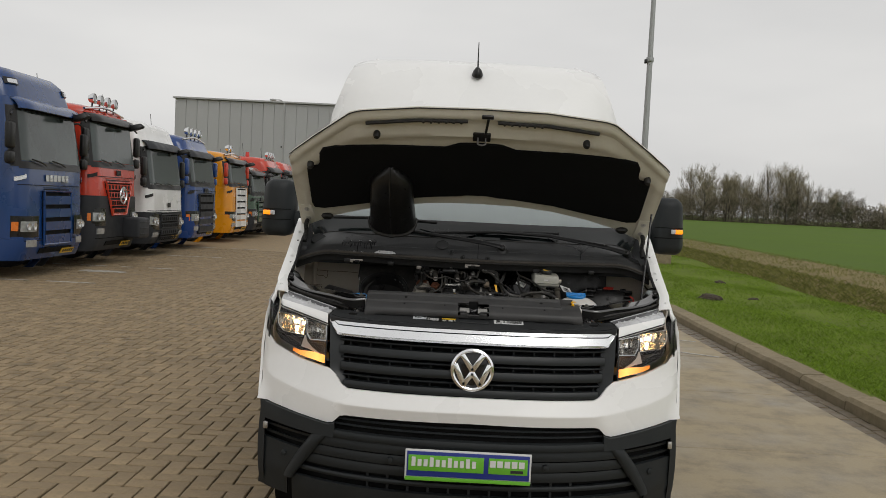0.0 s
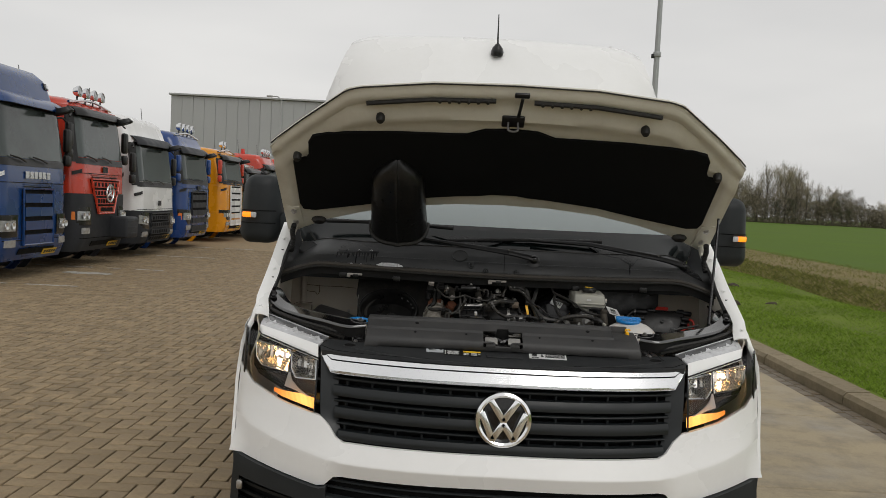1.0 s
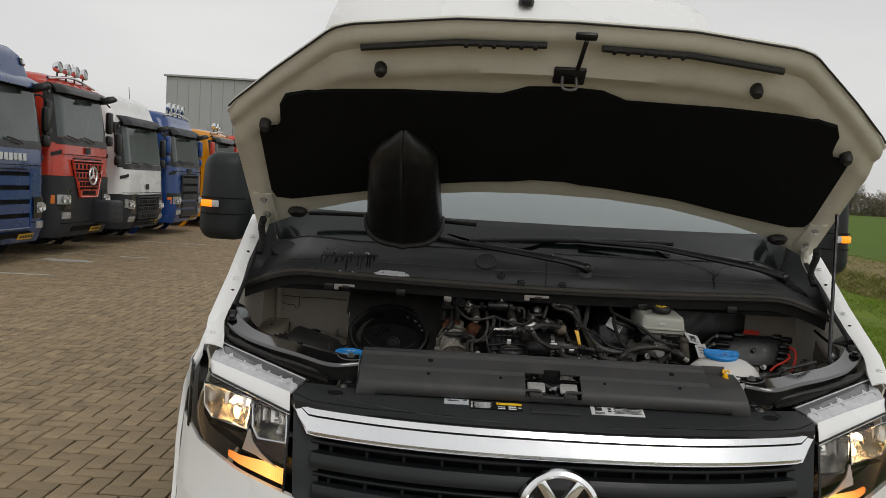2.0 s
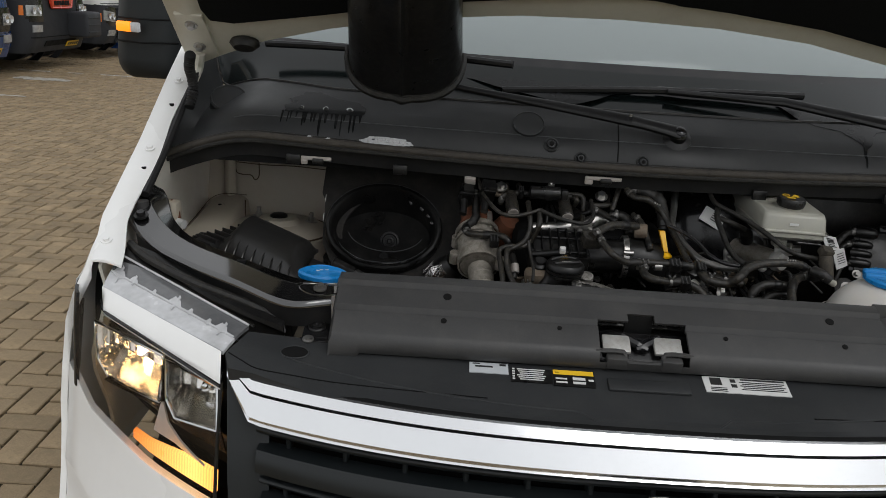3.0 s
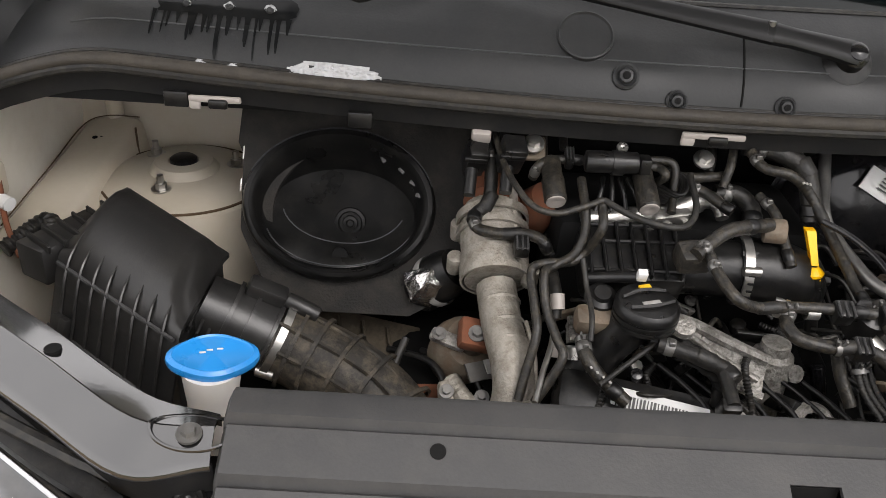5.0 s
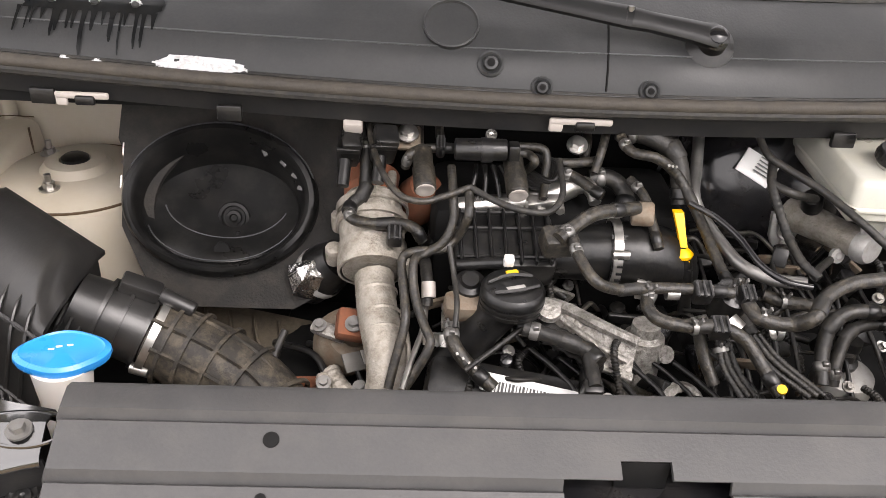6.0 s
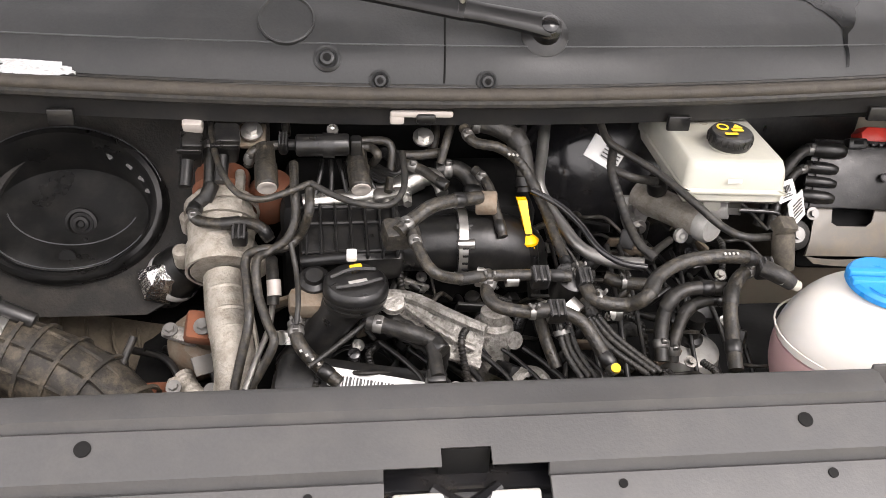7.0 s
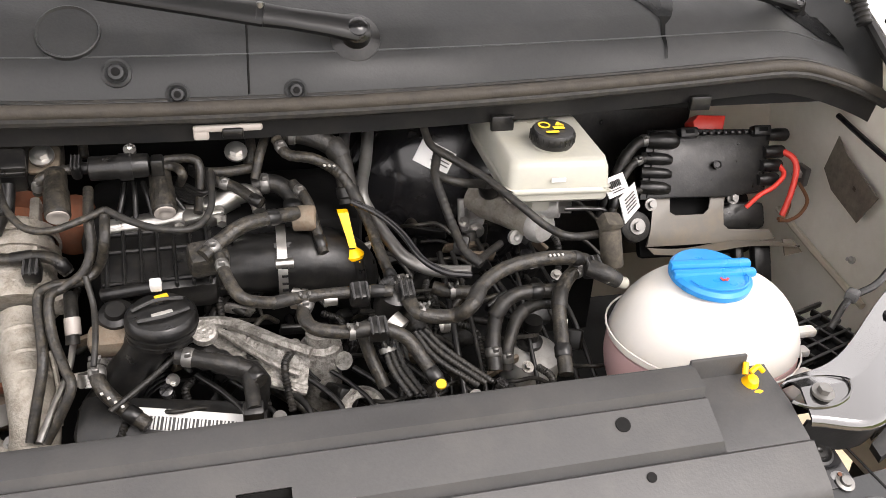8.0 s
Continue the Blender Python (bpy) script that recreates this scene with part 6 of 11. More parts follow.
for pts in ([(-0.885, 1.372), (-0.868, 1.352), (-0.84, 1.345), (-0.76, 1.347), (-0.70, 1.352), (-0.63, 1.345)], [(-0.875, 1.292), (-0.80, 1.290), (-0.72, 1.292), (-0.64, 1.290)], [(-0.872, 1.302), (-0.872, 1.268), (-0.855, 1.262), (-0.832, 1.264), (-0.822, 1.252), (-0.812, 1.262), (-0.812, 1.296)]):
    part("sealer_seam", tube([(x, 5.8425 - 0.03 * math.sin((z - 0.88) / 0.12) * 0.0 + 0.003 * math.sin(x * 40), z + 0.002 * math.sin(x * 70)) for x, z in pts], 0.0014, seg=5, steps=4), CRACK, back, "cracked sealer seam")
# stiffening rib where the inner wing meets the bulkhead
part("bulkhead_rib", sheet(lambda u, v: (-0.900 + 0.028 * u, 5.842 - 0.012 * math.sin(math.pi * u), 1.20 + 0.20 * v), span(0, 1, 7), span(0, 1, 4), 0.004, (0, 1, 0)), BEIGE, back)
# ledge between the inner wing and the turret
part("wing_ledge", sheet(lambda u, v: (-0.945 + 0.105 * u + 0.015 * v, 5.50 + 0.34 * v, 1.150 + 0.045 * v + 0.012 * math.sin(math.pi * u) - 0.10 * max(0, u - 0.85) / 0.15), span(0, 1, 15), span(0, 1, 12), 0.006, (0, 0, -1)), BEIGE, van, "dusty painted ledge beside the turret")
part("ledge_seam", tube([(-0.938, 5.52, 1.165), (-0.930, 5.68, 1.187), (-0.925, 5.80, 1.204), (-0.895, 5.828, 1.212), (-0.842, 5.835, 1.210)], 0.0011, seg=5), CRACK, van)
part("ledge_seam", tube([(-0.838, 5.80, 1.205), (-0.838, 5.80, 1.16), (-0.836, 5.79, 1.12)], 0.0018, seg=5), CRACK, van)
for x, y in ((-0.895, 5.77), (-0.885, 5.775)):
    part("ledge_rivet", lathe((x, y, 1.196), (0, 0, 1), [(0.005, 0), (0.004, 0.002), (0, 0.002)], 12), DARK, van)
for sgn in (-1,):
    dz = 0.0 if sgn < 0 else -0.03
    tower = part("strut_tower", lathe((sgn * 0.735, 5.715, 1.05 + dz), (0, 0, 1), [(0.155, -0.12), (0.150, 0.06), (0.135, 0.105), (0.105, 0.122), (0.055, 0.128), (0.045, 0.140), (0.024, 0.142), (0.022, 0.130), (0, 0.130)], 36), BEIGE, van, "beige painted suspension turret with rusty seams")
    part("turret_cap", lathe((sgn * 0.735, 5.715, 1.185 + dz), (0, 0, 1), [(0.021, 0.0), (0.021, 0.010), (0.015, 0.014), (0, 0.014)], 20), BLACK, tower)
    for a in (-1.75, 0.4, 2.4):
        p = Vector((sgn * 0.735 + 0.082 * math.cos(a), 5.715 + 0.075 * math.sin(a), 1.173 + dz))
        bm = bm_new()
        bolt(bm, p, (0, 0, 1), 0.009, 0.013)
        add_cyl(bm, p + Vector((0, 0, 0.012)), p + Vector((0, 0, 0.026)), 0.005, seg=10)
        part("turret_nut", bm, STEEL, tower)
    part("turret_seam", tube([(sgn * 0.735 + 0.128 * math.cos(a), 5.715 + 0.128 * math.sin(a), 1.160 + dz) for a in span(-2.6, 2.8, 26)], 0.0022, seg=5, steps=2), CRACK, tower, "rusty seam")

# black board with the round air opening
NRM = Vector((0, -0.8, 0.6))
DC = Vector((-0.450, 5.506, 1.226))
ux, uy = Vector((1, 0, 0)), Vector((0, 0.6, 0.8))
BOARD = ((-0.155, 0.19), (0.215, 0.19), (0.215, 0.10), (0.165, -0.02), (0.150, -0.10), (0.09, -0.135), (-0.09, -0.135), (-0.145, -0.03), (-0.150, 0.08), (-0.158, 0.09))


def board_edge(a):
    """Where a ray from the opening's middle meets the board's outline."""
    c, s_, best = math.cos(a), math.sin(a), 9.0
    for (x0, y0), (x1, y1) in zip(BOARD, BOARD[1:] + BOARD[:1]):
        det = c * (y0 - y1) - s_ * (x0 - x1)
        if abs(det) > 1e-9:
            r, f = (x0 * (y0 - y1) - y0 * (x0 - x1)) / det, (c * y0 - s_ * x0) / det
            if r > 0 and -1e-6 <= f <= 1 + 1e-6:
                best = min(best, r)
    return best


def board_point(a, v):
    inner = Vector((0.125 * 0.83 * math.cos(a), 0.125 * 0.74 * math.sin(a)))
    q = inner.lerp(Vector((math.cos(a), math.sin(a))) * board_edge(a), v)
    return DC + ux * q.x + uy * q.y - NRM * 0.009


board = part("air_board", sheet(board_point, span(0, 2 * math.pi, 97), span(0, 1, 5), 0.010, tuple(-NRM)), DARKBOARD, van, "black moulded board with a round air opening")
BOWL_RINGS = [(-0.012, 0.010, 0.131, 0.105, -0.010, 0.0), (-0.012, 0.010, 0.130, 0.104, 0.010, 0.0), (-0.012, 0.010, 0.126, 0.100, 0.018, 0.002), (-0.012, 0.009, 0.120, 0.094, 0.020, 0.002),
              (-0.012, 0.008, 0.114, 0.088, 0.015, 0.0), (-0.012, 0.004, 0.110, 0.082, 0.004, -0.006), (-0.012, -0.002, 0.106, 0.075, -0.008, -0.020), (-0.011, -0.003, 0.101, 0.070, -0.013, -0.025),
              (-0.008, -0.006, 0.070, 0.046, -0.017, -0.018), (-0.004, -0.010, 0.040, 0.026, -0.020, -0.010), (0.002, -0.011, 0.021, 0.015, -0.021, -0.005)]


def bowl_point(a, k):
    """A point of the oval air bowl: a goes round it, k inwards from ring to ring."""
    i = min(int(k), len(BOWL_RINGS) - 2)
    cx, cy, ra, rb, h, tilt = (p + (q - p) * (k - i) for p, q in zip(BOWL_RINGS[i], BOWL_RINGS[i + 1]))
    wave = 0.003 * math.sin(7 * a) * max(0, -math.sin(a)) if 1.5 < k < 7.5 else 0
    return DC + ux * (cx + ra * math.cos(a)) + uy * (cy + rb * math.sin(a)) + NRM * (h + tilt * math.sin(a) + wave)


part("air_bowl", sheet(bowl_point, span(0, 2 * math.pi, 81), [x / 2 for x in range(21)]), BOWL, board, "oval black air bowl with a rolled rim")
floor_c = DC + ux * 0.002 + uy * -0.011 - NRM * 0.021
FLOOR_N = (NRM + uy * -0.35).normalized()
part("bowl_boss", lathe(floor_c - FLOOR_N * 0.002, FLOOR_N, [(0.022, 0.0), (0.021, 0.004), (0.017, 0.005), (0.015, 0.001), (0.011, 0.001), (0.010, 0.006), (0.006, 0.007), (0.004, 0.004), (0, 0.004)], 28), BOWL, board)
part("bowl_drain", cyl(bowl_point(-1.54, 7.7) - FLOOR_N * 0.004, bowl_point(-1.54, 7.7) + FLOOR_N * 0.003, 0.0105, seg=20), DARK, board)
part("bowl_hole", cyl(bowl_point(-1.2, 9.0) - FLOOR_N * 0.002, bowl_point(-1.2, 9.0) + FLOOR_N * 0.002, 0.003, seg=10), DARK, board)
# pale crease line, then the rim's highlights painted as thin lines
part("bowl_crease", tube([bowl_point(a, 7.6 + 1.1 * math.sin((a - 3.0) / 3.3 * math.pi)) + FLOOR_N * 0.0008 for a in span(3.0, 6.3, 24)], 0.0009, seg=5, steps=1), CREASE, board)
part("rim_line", tube([bowl_point(a, 1.2) + NRM * 0.001 for a in span(0.3, 2.75, 30)], 0.0010, seg=5, steps=1), CREASE, board)
part("rim_line", tube([bowl_point(a, 6.6) + NRM * 0.001 for a in span(3.5, 5.9, 26)], 0.0009, seg=5, steps=1), CREASE, board)
for a, k in ((0.75, 4.8), (0.5, 4.8), (0.28, 4.8), (1.05, 4.9)):
    part("bowl_tab", box(bowl_point(a, k), (0.010, 0.006, 0.006), Euler((-0.64, 0, 0)).to_matrix() @ Matrix.Rotation(a, 3, "Y"), bevel=0.0015), SHROUD, board)
for x, y in ((0.178, -0.02), (0.176, -0.065), (-0.148, 0.075), (-0.148, 0.03)):
    part("staple", box(DC + ux * x + uy * y - NRM * 0.002, (0.0022, 0.0022, 0.018), Euler((-0.64, 0, 0)).to_matrix(), bevel=0.0006), STEEL, board, smooth=False)
tray = part("drain_tray", sheet(lambda u, v: (-0.535 + 0.19 * u + 0.02 * v, 5.535 - 0.085 * v - 0.03 * u, 1.060 - 0.050 * v - 0.018 * u + 0.006 * math.sin(u * 9) * math.sin(v * 5)), span(0, 1, 19), span(0, 1, 11), 0.012, (0, 0.5, -0.85)), DRAINTRAY, van, "dirty tan cast tray under the air opening")
for k in range(4):
    part("tray_rib", tube([(-0.50 + 0.036 * k, 5.515 - 0.006 * k, 1.058 - 0.004 * k), (-0.49 + 0.036 * k, 5.480 - 0.006 * k, 1.038 - 0.004 * k), (-0.475 + 0.036 * k, 5.468 - 0.006 * k, 1.026 - 0.004 * k)], 0.0026, seg=6), DRAINTRAY, tray)


# cowl: black plastic scuttle under the windscreen
def seal_y(x):
    a = abs(x)
    return 5.447 + 0.050 * (a / 0.75) ** 2 - 0.17 * max(0, a - 0.72) ** 1.2


def seal_z(x):
    a = abs(x)
    return 1.402 + 0.008 * max(0, 1 - (a / 0.85) ** 4) + 0.010 * (a / 0.6) ** 2 - 0.9 * max(0, a - 0.75) ** 1.6


COWL_Z = [(0, 0.0), (0.06, 0.022), (0.14, 0.045), (0.30, 0.078), (0.60, 0.128), (0.85, 0.165), (1, 0.190)]


def cowl(x, v):
    y1 = 5.70 + 0.30 * (abs(x) / 0.97) ** 2.4
    y = seal_y(x) + (y1 - seal_y(x)) * (max(0.0, v) ** 1.35)
    rise = lerp_table(COWL_Z, v) * (1 - 0.32 * (abs(x) / 0.85) ** 2)
    z = seal_z(x) + rise
    side = min(1.0, max(0.0, (abs(x) - 0.895) / 0.036)) ** 1.3 * min(1.0, v / 0.22)
    return Vector((x, y, z + max(0.0, wing_edge(y) - 0.006 - z) * side))


def cowl_end(x):
    """How far up the cowl reaches before the glass begins."""
    return lerp_table([(0, 0.50), (0.35, 0.51), (0.6, 0.56), (0.75, 0.65), (0.93, 0.80)], abs(x))


cw = part("cowl", sheet(lambda x, v: cowl(x, v * cowl_end(x)), span(-0.932, 0.932, 91), [0, 0.05, 0.1, 0.16, 0.22, 0.3, 0.34, 0.39, 0.42, 0.5, 0.58, 0.6, 0.7, 0.8, 0.9, 0.97, 1], 0.006, (0, 0.5, -1)), COWL, van, "black plastic cowl streaked with water below the windscreen")
part("cowl_lip", tube([cowl(x, cowl_end(x)) + Vector((0, 0.001, 0.001)) for x in span(-0.93, 0.93, 70)], 0.0035, seg=6, steps=1), RUBBER, cw)


def frit(x, v):
    """The blackened foot of the windscreen above the cowl."""
    w = lerp_table(HALF, 1.59)
    f = max(-0.97, min(0.97, x / w))
    return (cowl(x, cowl_end(x)) + Vector((0, 0.004, -0.005))).lerp(Vector((f * w, lerp_table(FRONT, 1.59) + 0.30 * abs(f) ** 2.4 - 0.010, 1.594)), v)


outward(part("screen_foot", sheet(frit, span(-0.95, 0.95, 61), span(0, 1, 6)), FRIT, van, "blackened foot of the windscreen"), (0, -1, 0.6))
seal = part("bonnet_seal", tube([(x, seal_y(x) - 0.004, seal_z(x) + 0.006) for x in span(-0.955, 0.955, 46)], 0.0088, seg=10, steps=2), SEAL, van, "long brown-black rubber bonnet seal")
part("seal_bead", tube([(x, seal_y(x) + 0.004, seal_z(x) + 0.0135) for x in span(-0.955, 0.955, 46)], 0.0034, seg=8, steps=2), RUBBER, seal)
part("seal_lip", tube([(x, seal_y(x) - 0.009, seal_z(x) - 0.004) for x in span(-0.955, 0.955, 46)], 0.0055, seg=8, steps=2), RUBBER, seal)
part("apron", sheet(lambda x, v: (x, seal_y(x) + 0.004 + 0.008 * v, seal_z(x) - 0.004 - 0.035 * v), span(-0.945, 0.945, 60), span(0, 1, 5), 0.005, (0, 1, 0)), APRON, van, "black plastic apron under the seal")
# black box closes the space under the cowl with painted shade
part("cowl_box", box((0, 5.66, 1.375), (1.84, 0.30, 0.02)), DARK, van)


def cowl_spot(x, v):
    """Place and outward direction on the cowl."""
    p = cowl(x, v)
    n = (cowl(x + 0.01, v) - cowl(x - 0.01, v)).cross(cowl(x, v + 0.02) - cowl(x, v - 0.02)).normalized()
    return p, (n if n.y < 0 else -n)


for x, v, r in ((-0.117, 0.13, 0.016), (-0.055, 0.055, 0.013), (0.075, 0.055, 0.013)):
    p, n = cowl_spot(x, v)
    st = part("cowl_stud", lathe(p, n, [(r, -0.003), (r, 0.003), (r * 0.8, 0.005), (r * 0.62, 0.003), (r * 0.5, 0.007), (0, 0.008)], 24), COWL, cw)
    part("stud_core", lathe(p + n * 0.004, n, [(r * 0.3, 0), (r * 0.3, 0.005), (0, 0.006)], 12), DARK, st)
part("cowl_seam", tube([cowl_spot(0.022 + 0.012 * v, v)[0] + cowl_spot(0.03, v)[1] * 0.0002 for v in span(0.05, 0.42, 14)], 0.0014, seg=5, steps=1), DARK, cw)
for x, v, r in ((-0.165, 0.30, 0.034), (-0.838, 0.47, 0.040)):
    p, n = cowl_spot(x, v)
    if x < -0.5:
        n = Vector((0.10, -0.62, 0.78)).normalized()
        p += n * 0.006
        part("disc_wall", lathe(p, n, [(r + 0.004, -0.022), (r + 0.002, 0.0), (r - 0.001, 0.0015)], 40), COWL, cw)
    part("cowl_disc", lathe(p, n, [(r, -0.004), (r, 0.003), (r * 0.95, 0.0038), (r * 0.90, 0.0012), (r * 0.86, 0.0010), (0, 0.0015)], 40), COWL, cw)


def cowl_film(name, rows, mat, parent, lift=0.0009):
    """A thin film on the cowl; rows of height, left edge, right edge."""
    bm = bm_new()
    lines = []
    for k in span(0, len(rows) - 1, (len(rows) - 1) * 5 + 1):
        v, xa, xb = (lerp_table([(i, r[j]) for i, r in enumerate(rows)], k) for j in range(3))
        wob = 0.004 * noise.noise(Vector((k * 1.7, len(rows), 2.0))) * min(1.0, abs(xb - xa) / 0.05)
        lines.append([bm.verts.new(cowl_spot(xa + wob + (xb - xa) * f, v)[0] + cowl_spot(xa, v)[1] * lift) for f in span(0, 1, 7)])
    for p, q in zip(lines, lines[1:]):
        for i in range(6):
            bm.faces.new((p[i], p[i + 1], q[i + 1], q[i]))
    return part(name, bm, mat, parent)


cowl_film("wet_patch", [(0.72, 0.40, 0.72), (0.55, 0.44, 0.69), (0.49, 0.475, 0.645), (0.455, 0.525, 0.615), (0.40, 0.545, 0.602), (0.33, 0.560, 0.592), (0.285, 0.566, 0.582), (0.26, 0.564, 0.572), (0.20, 0.559, 0.566), (0.15, 0.560, 0.565), (0.09, 0.558, 0.562)], WET, cw)
cowl_film("wet_patch", [(0.80, -0.30, 0.10), (0.68, -0.22, 0.02), (0.60, -0.14, -0.02), (0.55, -0.10, -0.06)], WET, cw)
cowl_film("wet_patch", [(0.42, 0.76, 0.90), (0.30, 0.80, 0.90), (0.22, 0.84, 0.90)], WET, cw)
# paler lines along the cowl's crease and front edge
part("cowl_crease", tube([cowl_spot(x, 0.197)[0] + Vector((0, -0.0002, 0.0004)) for x in span(-0.80, 0.84, 60)], 0.0011, seg=5, steps=1), CREASE, cw)
part("cowl_edge", tube([cowl_spot(x, 0.035)[0] + Vector((0, -0.001, 0.001)) for x in span(-0.88, 0.88, 60)], 0.0012, seg=6, steps=1), CREASE, cw)
rnd = random.Random(3)


def frost(x0, x1, v0, v1, seed):
    """A ragged thin crust of frost lying on the cowl."""
    bm = bm_new()
    nx, nv = max(6, int((x1 - x0) / 0.0022)), max(6, int((v1 - v0) / 0.0035))
    grid = {}
    for i in range(nx + 1):
        for j in range(nv + 1):
            x, vv = x0 + (x1 - x0) * i / nx, v0 + (v1 - v0) * j / nv
            q = Vector((x * 60, vv * 40, seed))
            edge = min(i / nx, 1 - i / nx) * 3.0 + min(j / nv, 1 - j / nv) * 1.6
            d = edge - 0.55 + 0.9 * noise.noise(q) + 0.5 * noise.noise(q * 2.7)
            if d > 0:
                p, n = cowl_spot(x, vv)
                grid[i, j] = bm.verts.new(p + n * (0.0008 + min(0.006, d * 0.006) * (0.6 + 0.8 * abs(noise.noise(q * 5)))))
    for i in range(nx):
        for j in range(nv):
            c = [grid.get(k) for k in ((i, j), (i + 1, j), (i + 1, j + 1), (i, j + 1))]
            if all(c):
                bm.faces.new(c)
    tagged(part("frost_patch", bm, SNOW, cw, "patch of white frost crumbs"), kind="stuff")


frost(-0.520, -0.405, 0.010, 0.085, 1.0)
frost(-0.640, -0.612, 0.015, 0.050, 2.0)
frost(-0.603, -0.572, 0.015, 0.050, 3.0)
for x0 in (-0.655, -0.600, -0.548):
    p, n = cowl_spot(x0, 0.30)
    part("nozzle", lathe(p, n, [(0.006, 0), (0.005, 0.004), (0.002, 0.006), (0, 0.006)], 12), COWL, cw)
    frost(x0 - 0.008, x0 + 0.008, 0.290, 0.318, 5 + x0 * 9)
cowl_film("wet_patch", [(0.50, -0.655, -0.625), (0.46, -0.662, -0.60), (0.43, -0.675, -0.58), (0.40, -0.69, -0.535), (0.36, -0.675, -0.52), (0.32, -0.695, -0.512), (0.28, -0.69, -0.515), (0.255, -0.69, -0.525)], WET, cw, 0.0018)
for k in range(17):
    x = -0.692 + k * 0.0105 + rnd.uniform(-0.004, 0.004)
    v0 = rnd.uniform(0.05, 0.20)
    w = rnd.uniform(0.0012, 0.0034)
    cowl_film("drip", [(0.265, x - w * 1.6, x + w * 1.6), (0.235, x - w, x + w), (v0 + 0.03, x - w * 0.8, x + w * 0.8), (v0, x - w * 0.4, x + w * 0.4)], WET, cw, 0.0015)


def wiper(pivot, knee, mid, tip, blade_from, blade_to):
    p = Vector(pivot)
    n = Vector((0.0, -0.75, 0.66))
    w = part("wiper", lathe(p - n * 0.030, n, [(0.034, -0.01), (0.030, 0.006), (0.018, 0.012), (0.017, 0.026), (0.012, 0.031), (0, 0.032)], 28), BLACK, van, "black windscreen wiper")
    part("spindle_ring", lathe(p - n * 0.026, n, [(0.027, 0.0), (0.026, 0.003), (0.021, 0.004), (0.020, 0.0)], 28), RUST, w, "rusty spindle ring")
    part("arm_nut", lathe(p + n * 0.001, n, [(0.011, 0), (0.011, 0.004), (0.008, 0.006), (0, 0.0065)], 20), GLOSSBLACK, w)

    def flat_arm(pts, wide, thick):
        """A flat pressed arm with a raised rounded back."""
        bm, rings = bm_new(), []
        for i, q in enumerate(pts):
            d = (pts[min(i + 1, len(pts) - 1)] - pts[max(i - 1, 0)]).normalized()
            side = d.cross(n).normalized()
            up = side.cross(d).normalized()
            h, t = wide[i] / 2, thick
            rings.append([bm.verts.new(q + side * (h * f) + up * (t * g)) for f, g in ((-1, -0.6), (-1, 0.15), (-0.72, 0.42), (-0.4, 0.5), (0.4, 0.5), (0.72, 0.42), (1, 0.15), (1, -0.6))])
        for r0, r1 in zip(rings, rings[1:]):
            for i in range(8):
                bm.faces.new((r0[i], r0[(i + 1) % 8], r1[(i + 1) % 8], r1[i]))
        bm.faces.new(list(reversed(rings[0])))
        bm.faces.new(rings[-1])
        bmesh.ops.recalc_face_normals(bm, faces=bm.faces)
        return bm

    kn, md, tp = Vector(knee), Vector(mid), Vector(tip)
    part("wiper_arm", flat_arm([p + (p - kn).normalized() * 0.014 - n * 0.002, p - n * 0.002, p.lerp(kn, 0.3), p.lerp(kn, 0.7), kn], [0.018, 0.030, 0.026, 0.023, 0.026], 0.010), WIPERBLACK, w)
    part("arm_rod", flat_arm([kn.lerp(md, -0.06), kn.lerp(md, 0.3), md, md.lerp(tp, 0.5), tp], [0.027, 0.024, 0.020, 0.015, 0.011], 0.009), WIPERBLACK, w)
    part("arm_joint", cyl(kn - n * 0.002 + Vector((0.006, 0, -0.012)), kn - n * 0.002 + Vector((0.006, 0, 0.012)), 0.004, seg=10), GREYSTEEL, w)
    a, b = Vector(blade_from), Vector(blade_to)
    part("wiper_blade", tube([a, a.lerp(b, 0.33) + Vector((0, -0.006, 0.006)), a.lerp(b, 0.66) + Vector((0, -0.006, 0.006)), b], 0.0085, seg=8), WIPERBLACK, w)
    part("blade_clip", box(a.lerp(b, 0.55) + Vector((0, -0.004, 0.008)), (0.06, 0.016, 0.014), bevel=0.004), GLOSSBLACK, w)


wiper((0.149, 5.470, 1.496), (0.035, 5.466, 1.516), (-0.12, 5.500, 1.532), (-0.33, 5.548, 1.552), (-0.78, 5.775, 1.600), (-0.20, 5.615, 1.600))
wiper((0.823, 5.600, 1.489), (0.690, 5.560, 1.520), (0.40, 5.590, 1.562), (0.144, 5.600, 1.566), (-0.22, 5.600, 1.545), (0.46, 5.640, 1.572))

# clips and pale pieces along the apron
for x0, w_, pale in ((-0.610, 0.042, True), (-0.004, 0.050, True)):
    y, z = seal_y(x0) - 0.004, seal_z(x0) - 0.030 - (0.012 if x0 < -0.3 else 0)
    part("tab", box((x0, y, z + 0.012), (w_ * 1.55, 0.006, 0.009), bevel=0.003), PALETAB, seal, "pale plastic tab")
    part("tab", box((x0 - w_ * 0.6, y + 0.001, z + 0.005), (w_ * 0.35, 0.006, 0.014), bevel=0.003), PALETAB, seal)
    part("tab_clip", box((x0 + w_ * 0.1, y - 0.003, z + 0.007), (0.024, 0.008, 0.012), bevel=0.003), BLACK, seal)
for x0 in (-0.43, -0.66, 0.62, 0.33):
    part("tab_clip", box((x0, seal_y(x0) - 0.001, seal_z(x0) - 0.036), (0.030, 0.008, 0.020), bevel=0.002), BLACK, seal)

